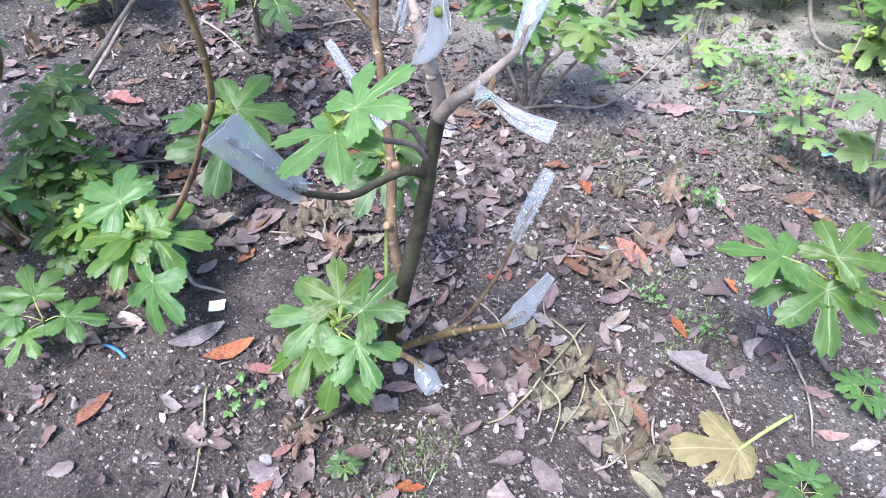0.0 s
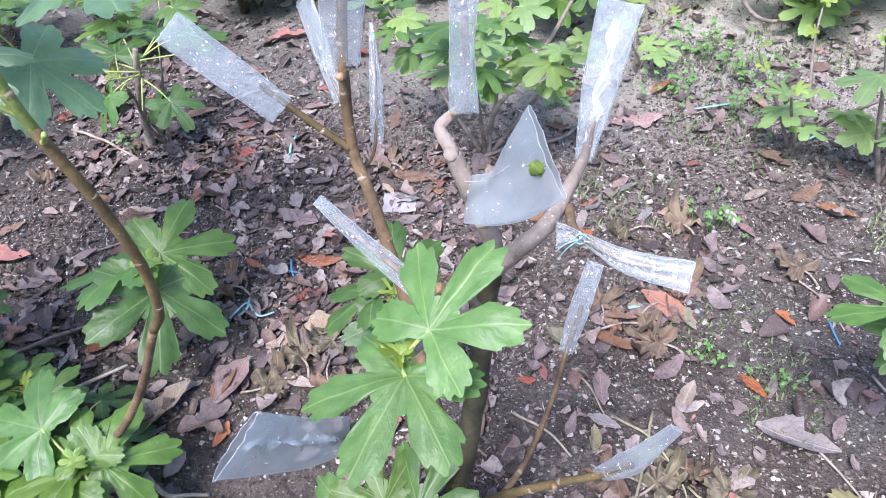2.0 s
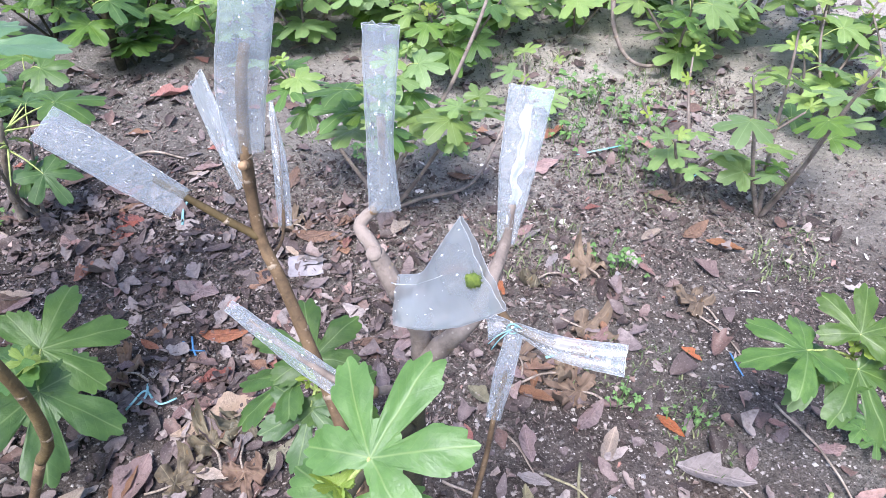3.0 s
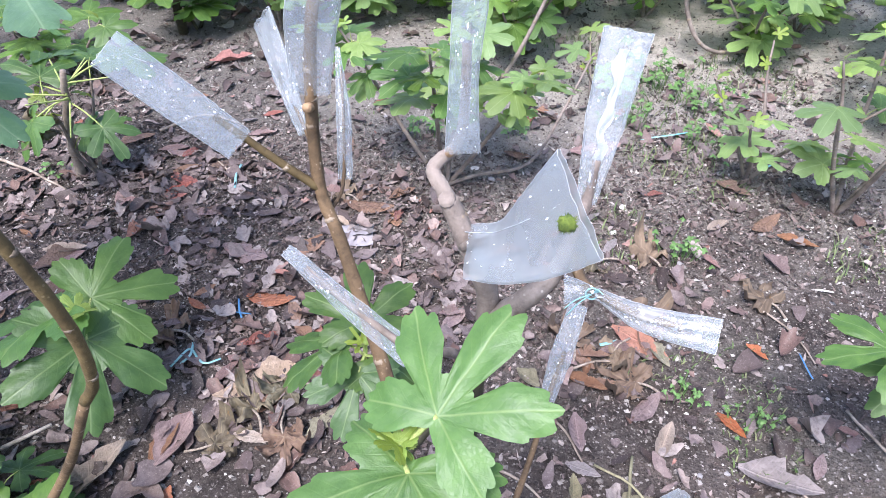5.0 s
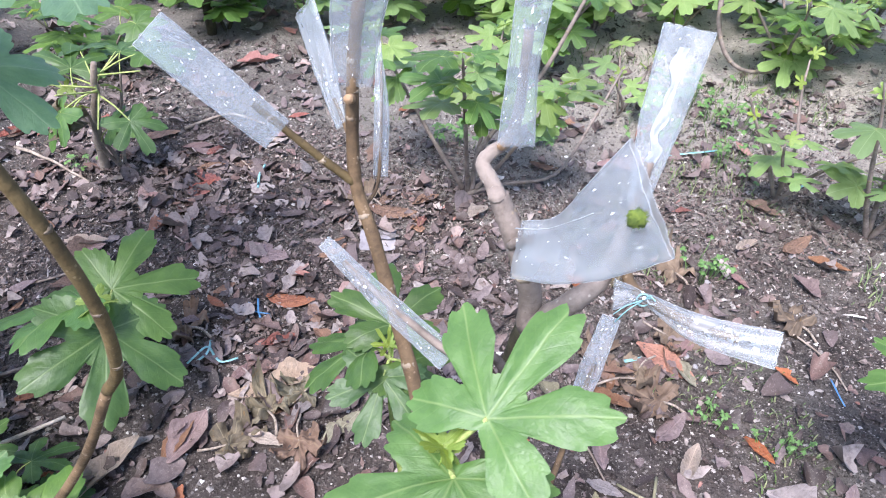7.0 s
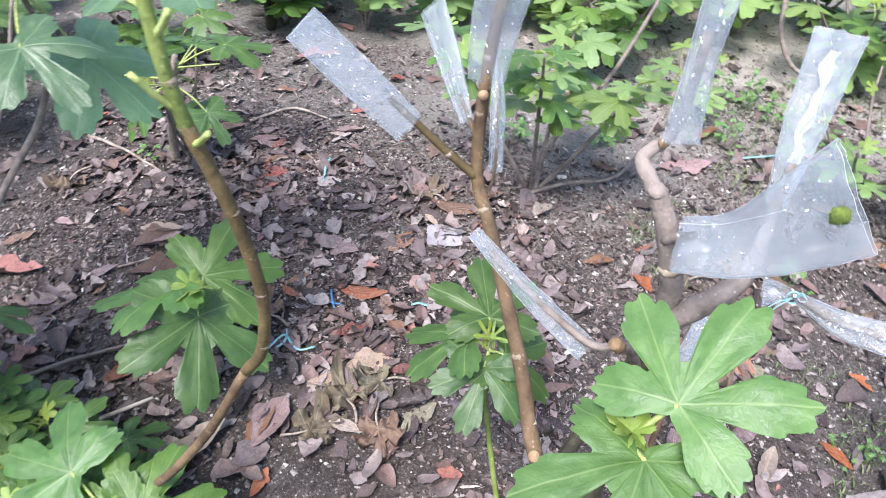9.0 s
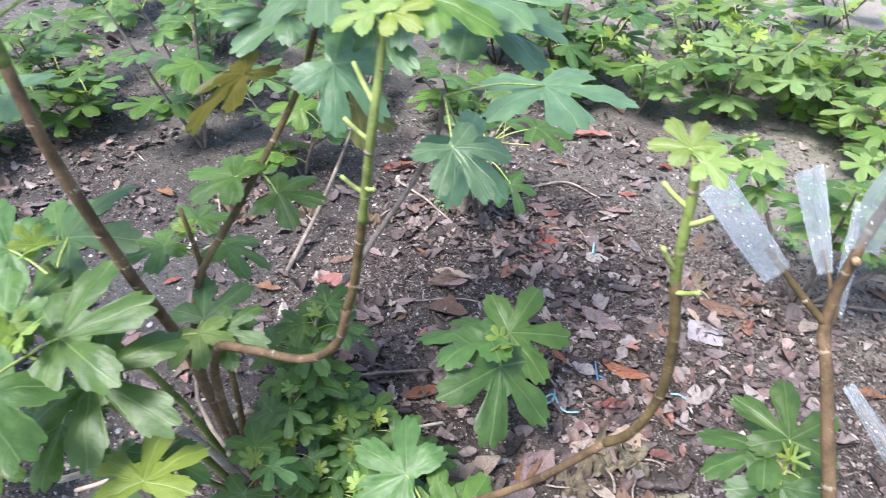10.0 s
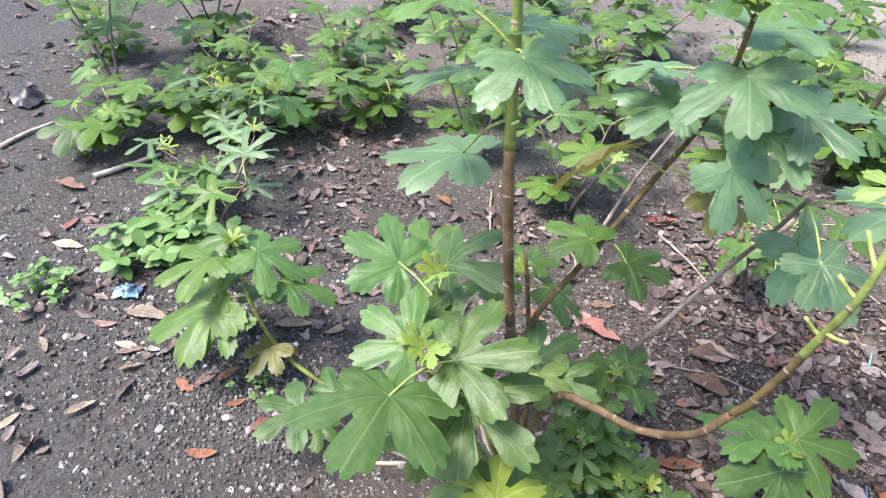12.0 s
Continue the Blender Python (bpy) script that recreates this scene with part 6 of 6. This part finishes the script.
for pts, w, mt, lab in [
    ([(0.735, 2.024), (0.82, 2.05), (0.913, 2.091)], 0.010, TEAL, "faded teal plastic strap on the soil"),
    ([(1.105, 1.90), (1.124, 1.915), (1.14, 1.93)], 0.016, TEAL, "short teal plastic scrap on soil"),
    ([(-0.539, 1.603), (-0.556, 1.66), (-0.565, 1.732)], 0.008, TEAL, "teal plastic strap end on soil"),
    ([(-0.444, 0.924), (-0.42, 0.975), (-0.39, 0.955), (-0.365, 0.94), (-0.335, 0.96)], 0.006, TEAL, "tangled teal plastic string on soil"),
    ([(-0.42, 1.0), (-0.41, 0.96), (-0.425, 0.935)], 0.006, TEAL, "tangled teal plastic string on soil"),
    ([(-0.377, 1.132), (-0.35, 1.10), (-0.313, 1.102)], 0.006, BLUE, "blue plastic string on soil"),
    ([(-0.36, 1.15), (-0.345, 1.11), (-0.33, 1.085)], 0.005, BLUE, "blue plastic string on soil"),
    ([(-0.146, 1.14), (-0.128, 1.146), (-0.105, 1.145)], 0.008, TEAL, "short teal plastic scrap on soil"),
    ([(1.015, 1.142), (1.018, 1.11), (1.027, 1.072)], 0.006, BLUE, "blue plastic string on soil"),
    ([(-0.441, 0.211), (-0.40, 0.212), (-0.363, 0.204)], 0.009, BLUE, "blue plastic strap on the soil"),
    ([(-0.829, 0.454), (-0.80, 0.47), (-0.783, 0.494)], 0.010, BLUE, "blue plastic strap under leaves"),
    ([(0.55, 1.12), (0.59, 1.135), (0.625, 1.137)], 0.010, TEAL, "short teal plastic scrap on soil"),
    ([(-3.88, 1.02), (-3.86, 1.06), (-3.84, 1.12)], 0.010, TEAL, "teal plastic strap end on soil"),
]:
    v, f = tube([(x, y, height(x, y) + 0.014 + 0.004 * (i % 2)) for i, (x, y) in enumerate(pts)], w / 2, w / 2, sides=6, flat=0.25, wobble=0.002)
    o = Vector((*pts[0], height(*pts[0])))
    ob = new("plastic_strap", mesh("plastic_strap", [q - o for q in v], f, mt))
    ob.location = o
    tagged(ob, lab, "plastic strap")


def scrap(name, at, size, turn, mat, label, category, lump):
    """A folded or crumpled piece of sheet."""
    verts, faces, n = [], [], 9
    for side_ in (0, 1):
        for j in range(n):
            for i in range(n):
                u, v = i / (n - 1) - 0.5, j / (n - 1) - 0.5
                k = 1 + 0.15 * noise.noise((u * 3, v * 3, at[0] * 5))
                z = lump * max(0, 0.5 - math.hypot(u, v)) + 0.35 * lump * noise.noise((u * 4, v * 4, at[1] * 7)) + 0.1 * lump
                verts.append((u * size[0] * k, v * size[1] * k, max(0.002, z) - side_ * 0.0015))
    q = n * n
    for j in range(n - 1):
        for i in range(n - 1):
            a = j * n + i
            faces += [(a, a + 1, a + n + 1, a + n), (q + a, q + a + n, q + a + n + 1, q + a + 1)]
    ob = new(name, mesh(name, verts, faces, mat))
    ob.matrix_basis = pose(*at, height(*at) + 0.009, 0, 0, turn)
    tagged(ob, label, category)


scrap("card_scrap", (-0.284, 0.44), (0.042, 0.036), 35, PAPER, "small white card scrap on the soil", "paper", 0.006)
scrap("plastic_scrap", (-0.118, 1.435), (0.10, 0.09), 10, FROSTED, "frosted grey plastic scrap in leaf litter", "plastic", 0.02)
scrap("black_bag", (-4.18, 0.0), (0.20, 0.15), 20, BLACK, "crumpled black plastic bag on the soil", "plastic bag", 0.13)
scrap("plastic_scrap", (-2.35, -0.12), (0.09, 0.06), 50, NAVY, "crumpled dark blue plastic scrap", "plastic", 0.06)
scrap("card_scrap", (0.13, 0.66), (0.05, 0.02), 200, PAPER, "small white card scrap by the trunk", "paper", 0.006)


# ---- stones ----
def stone_mesh(seed, mat):
    bm = bmesh.new()
    bmesh.ops.create_icosphere(bm, subdivisions=2, radius=1.0)
    for v in bm.verts:
        k = 1 + 0.35 * noise.noise(v.co * 1.3 + Vector((seed, 0, 0))) + 0.12 * noise.noise(v.co * 4 + Vector((0, seed, 0)))
        v.co = Vector((v.co.x * k, v.co.y * k * 0.8, v.co.z * k * 0.5))
    me = bpy.data.meshes.new("stone")
    bm.to_mesh(me)
    bm.free()
    me.materials.append(mat)
    return me


STONES = [stone_mesh(s, ROCK) for s in range(3)] + [stone_mesh(s + 5, SHELL) for s in range(3)]
SN = random.Random(17)
for i in range(280):
    if i % 4:
        x, y = SN.uniform(-2.9, -1.2), SN.gauss(-0.1, 0.4)
    else:
        x, y = SN.uniform(-0.6, 1.5), SN.uniform(0.0, 2.4)
    s = SN.uniform(0.004, 0.012) * (1.5 if SN.random() < 0.15 else 1)
    white = SN.random() < 0.16
    ob = new("stone", STONES[SN.randrange(3) + (3 if white else 0)])
    ob.matrix_basis = pose(x, y, height(x, y) + s * 0.2, 0, 0, SN.uniform(0, 360)) @ Matrix.Diagonal((s, s, s, 1))
    tagged(ob, "small white stone on the soil" if white else "small grey stone on the soil", "stone", "loose stones")


# ---- litter, grit and grass ----
def scatter(count, boxes, rnd):
    total = sum(w for *_, w in boxes)
    for _ in range(count):
        r = rnd.uniform(0, total)
        for x0, x1, y0, y1, w in boxes:
            r -= w
            if r <= 0:
                break
        yield rnd.uniform(x0, x1), rnd.uniform(y0, y1)


AREA = [(-1.4, 1.4, -0.35, 0.4, 2.2), (-1.4, 1.4, 0.0, 2.6, 7.0), (-1.2, 0.3, 0.6, 2.0, 2.4), (-3.2, -1.2, -0.8, 2.4, 5.5), (-4.9, -3.0, -0.8, 3.0, 2.6), (-2.2, 2.4, 2.4, 4.6, 3.2), (1.3, 2.2, 0.3, 2.6, 1.3), (0.3, 1.5, 0.2, 2.4, 3.0), (-7.5, -4.0, -0.8, 5.0, 2.0), (-4.9, -2.0, 2.2, 5.0, 1.5)]


def build_litter(count):
    rnd = random.Random(31)
    verts, faces = [], []
    for x, y in scatter(count, AREA, rnd):
        dense = noise.noise((x * 1.6, y * 1.6, 3.0)) + 0.6 * math.exp(-((x + 0.4) / 0.9) ** 2 - ((y - 1.45) / 0.75) ** 2) + (0.30 if y > 0.9 else 0.02)
        if dense < rnd.random() * 0.8 - 0.12:
            continue
        pick = rnd.random()
        if x < -1.2 and y < 0.5 and pick > 0.45:
            continue
        s = rnd.uniform(0.0025, 0.006) if pick < 0.55 else rnd.uniform(0.005, 0.010) if pick < 0.92 else rnd.uniform(0.010, 0.018)
        a, z = rnd.uniform(0, 6.28), height(x, y) + rnd.uniform(0.0, 0.006)
        ratio = rnd.choice((0.12, 0.3, 0.55, 0.75))
        s *= 1.7 if ratio < 0.2 else 1.0
        tx, ty, bend = rnd.uniform(-0.7, 0.7), rnd.uniform(-0.7, 0.7), rnd.uniform(-0.7, 0.9)
        n0, k = len(verts), rnd.choice((4, 5, 5, 6))
        ca, sa = math.cos(a), math.sin(a)
        for i in range(k):
            w = 6.2832 * (i + rnd.uniform(-0.3, 0.3)) / k
            q = rnd.uniform(0.5, 1.1)
            u, v = math.cos(w) * s * q, math.sin(w) * s * ratio * q
            verts.append((x + u * ca - v * sa, y + u * sa + v * ca, z + tx * u + ty * v + bend * abs(v) + 0.002))
        if pick > 0.6:
            verts.append((x, y, z + 0.002 + rnd.uniform(-0.25, 0.5) * s))
            faces += [(n0 + i, n0 + (i + 1) % k, n0 + k) for i in range(k)]
        else:
            faces.append(tuple(range(n0, n0 + k)))
    tagged(new("leaf_litter", mesh("leaf_litter", verts, faces, CHIPS, False)), "broken dry leaf bits scattered over the soil", "leaf litter", kind="stuff")


def build_grit(count):
    rnd = random.Random(32)
    verts, faces = [], []
    for x, y in scatter(count, AREA, rnd):
        pick = rnd.random()
        if (y < 0.8 and x > -1.2 and pick < 0.5) or (x < -1.2 and y < 0.7 and pick < 0.35):
            continue
        s = rnd.uniform(0.0016, 0.0034) if pick < 0.6 else rnd.uniform(0.003, 0.0055) if pick < 0.93 else rnd.uniform(0.005, 0.010)
        s *= rnd.choice((0.9, 1.1, 1.4)) if x < -1.2 and y < 0.5 else 1.0
        z, a = height(x, y), rnd.uniform(0, 6.28)
        n0 = len(verts)
        for k in range(4):
            b = a + k * 1.57 + rnd.uniform(-0.4, 0.4)
            verts.append((x + s * math.cos(b), y + s * rnd.uniform(0.6, 1) * math.sin(b), z - 0.001))
        verts.append((x + rnd.uniform(-0.4, 0.4) * s, y + rnd.uniform(-0.4, 0.4) * s, z + s * rnd.uniform(0.5, 1.1)))
        faces += [(n0 + k, n0 + (k + 1) % 4, n0 + 4) for k in range(4)]
    tagged(new("grit", mesh("grit", verts, faces, GRIT, False)), "fine grey and white grit on the soil", "gravel", kind="stuff")


def build_gravel(count):
    """Loose dark pebbles heaped on the open soil beside the leafy tree."""
    rnd = random.Random(35)
    verts, faces = [], []
    for _ in range(count):
        x, y = (rnd.gauss(-1.75, 0.22), rnd.gauss(-0.02, 0.16)) if rnd.random() < 0.45 else (rnd.uniform(-2.9, -1.25), rnd.gauss(-0.15, 0.4))
        s, a = rnd.uniform(0.004, 0.011), rnd.uniform(0, 6.28)
        z, lean = height(x, y) + s * rnd.uniform(0.0, 0.3), rnd.uniform(-0.3, 0.3)
        n0 = len(verts)
        for top in (0, 1):
            for k in range(5):
                b, q = a + k * 1.2566 + rnd.uniform(-0.3, 0.3), s * rnd.uniform(0.75, 1.1) * (0.62 if top else 1.0)
                verts.append((x + q * math.cos(b), y + 0.75 * q * math.sin(b), z + (s * rnd.uniform(0.45, 0.75) + lean * q * math.cos(b) if top else -0.25 * s)))
        faces += [(n0 + k, n0 + (k + 1) % 5, n0 + 5 + (k + 1) % 5, n0 + 5 + k) for k in range(5)] + [tuple(range(n0 + 5, n0 + 10))]
    tagged(new("gravel", mesh("gravel", verts, faces, PEBBLE, False)), "dark grey loose gravel on silty soil", "gravel", kind="stuff")


def build_grass(count):
    rnd = random.Random(33)
    verts, faces = [], []
    for x, y in scatter(count, [(0.4, 1.4, 1.4, 2.9, 3), (0.1, 0.45, 0.12, 0.4, 0.8), (0.6, 0.95, 0.8, 1.2, 0.5), (-3.4, -2.2, -0.6, 0.6, 1), (-0.4, 0.6, 2.0, 3.2, 1)], rnd):
        if noise.noise((x * 3, y * 3, 9)) < 0.05:
            continue
        h, a, w = rnd.uniform(0.005, 0.017) * (1.9 if x > 0.4 and y > 1.4 else 1.0), rnd.uniform(0, 6.28), rnd.uniform(0.001, 0.0024)
        z = height(x, y)
        dx, dy = math.cos(a), math.sin(a)
        n0 = len(verts)
        verts += [(x - dy * w, y + dx * w, z), (x + dy * w, y - dx * w, z), (x + dx * h * 0.4 + dy * w, y + dy * h * 0.4 - dx * w, z + h * 0.7),
                  (x + dx * h * 0.4 - dy * w, y + dy * h * 0.4 + dx * w, z + h * 0.7), (x + dx * h, y + dy * h, z + h)]
        faces += [(n0, n0 + 1, n0 + 2, n0 + 3), (n0 + 3, n0 + 2, n0 + 4)]
    tagged(new("grass", mesh("grass", verts, faces, GRASS, False)), "sparse tiny grass and moss sprouts", "grass", kind="stuff")


def build_fragments(count):
    """Broken and whole dry leaves of two to six centimetres, too many to count."""
    rnd = random.Random(34)
    verts, faces = [], []
    spots = [(-1.2, 0.25, 0.6, 1.75, 7.0), (-1.4, 1.4, 0.2, 2.6, 2.6), (-0.7, 0.4, -0.1, 0.7, 1.0), (-3.0, -1.2, 0.3, 2.3, 4.5), (-3.0, -1.2, -0.7, 0.3, 0.8), (-2.2, 2.4, 2.1, 4.4, 5.5), (-4.8, -2.8, -0.3, 2.6, 2.4), (0.3, 1.5, 0.3, 2.3, 1.6), (-7.5, -4.0, -0.3, 5.0, 2.0), (-4.9, -2.0, 2.2, 5.0, 2.0)]
    for x, y in scatter(count, spots, rnd):
        if noise.noise((x * 2.1, y * 2.1, 13.0)) < rnd.uniform(-0.5, 0.25):
            continue
        s, a, wid = 0.016 + 0.066 * rnd.random() ** 1.7 * (1.3 if x < -3.6 or y > 2.6 else 1.0), rnd.uniform(0, 6.28), rnd.uniform(0.34, 0.68)
        curl, arch, torn = rnd.uniform(-0.8, 1.6), rnd.uniform(-0.5, 0.8), rnd.choice((1.0, 1.0, 0.6, 0.75))
        z, tx, ty = height(x, y) + 0.005, rnd.gauss(0, 0.22), rnd.gauss(0, 0.28)
        ca, sa, n0 = math.cos(a), math.sin(a), len(verts)
        for i in range(6):
            t = i / 5 * torn
            w = wid / 2 * math.sin(math.pi * min(max(t, 0.05), 0.96)) ** 0.7 * rnd.uniform(0.62, 1.2)
            for j in (-1, -0.35, 0.35, 1):
                u, v = (t - 0.5) * s, j * w * s
                h = curl * 3 * v * v / s + arch * (t - 0.5) ** 2 * s + 0.006 * rnd.random()
                verts.append((x + u * ca - v * sa, y + u * sa + v * ca, z + max(-0.002, h + tx * u + ty * v) + 0.002))
        for i in range(5):
            for j in range(3):
                k = n0 + i * 4 + j
                faces.append((k, k + 4, k + 5, k + 1))
    tagged(new("dry_leaf_cover", mesh("dry_leaf_cover", verts, faces, FRAGMENTS)), "dry brown and purple leaf pieces covering the soil", "leaf litter", kind="stuff")


build_fragments(10500)
build_litter(230000)
build_grit(175000)
build_gravel(4200)
build_grass(7000)
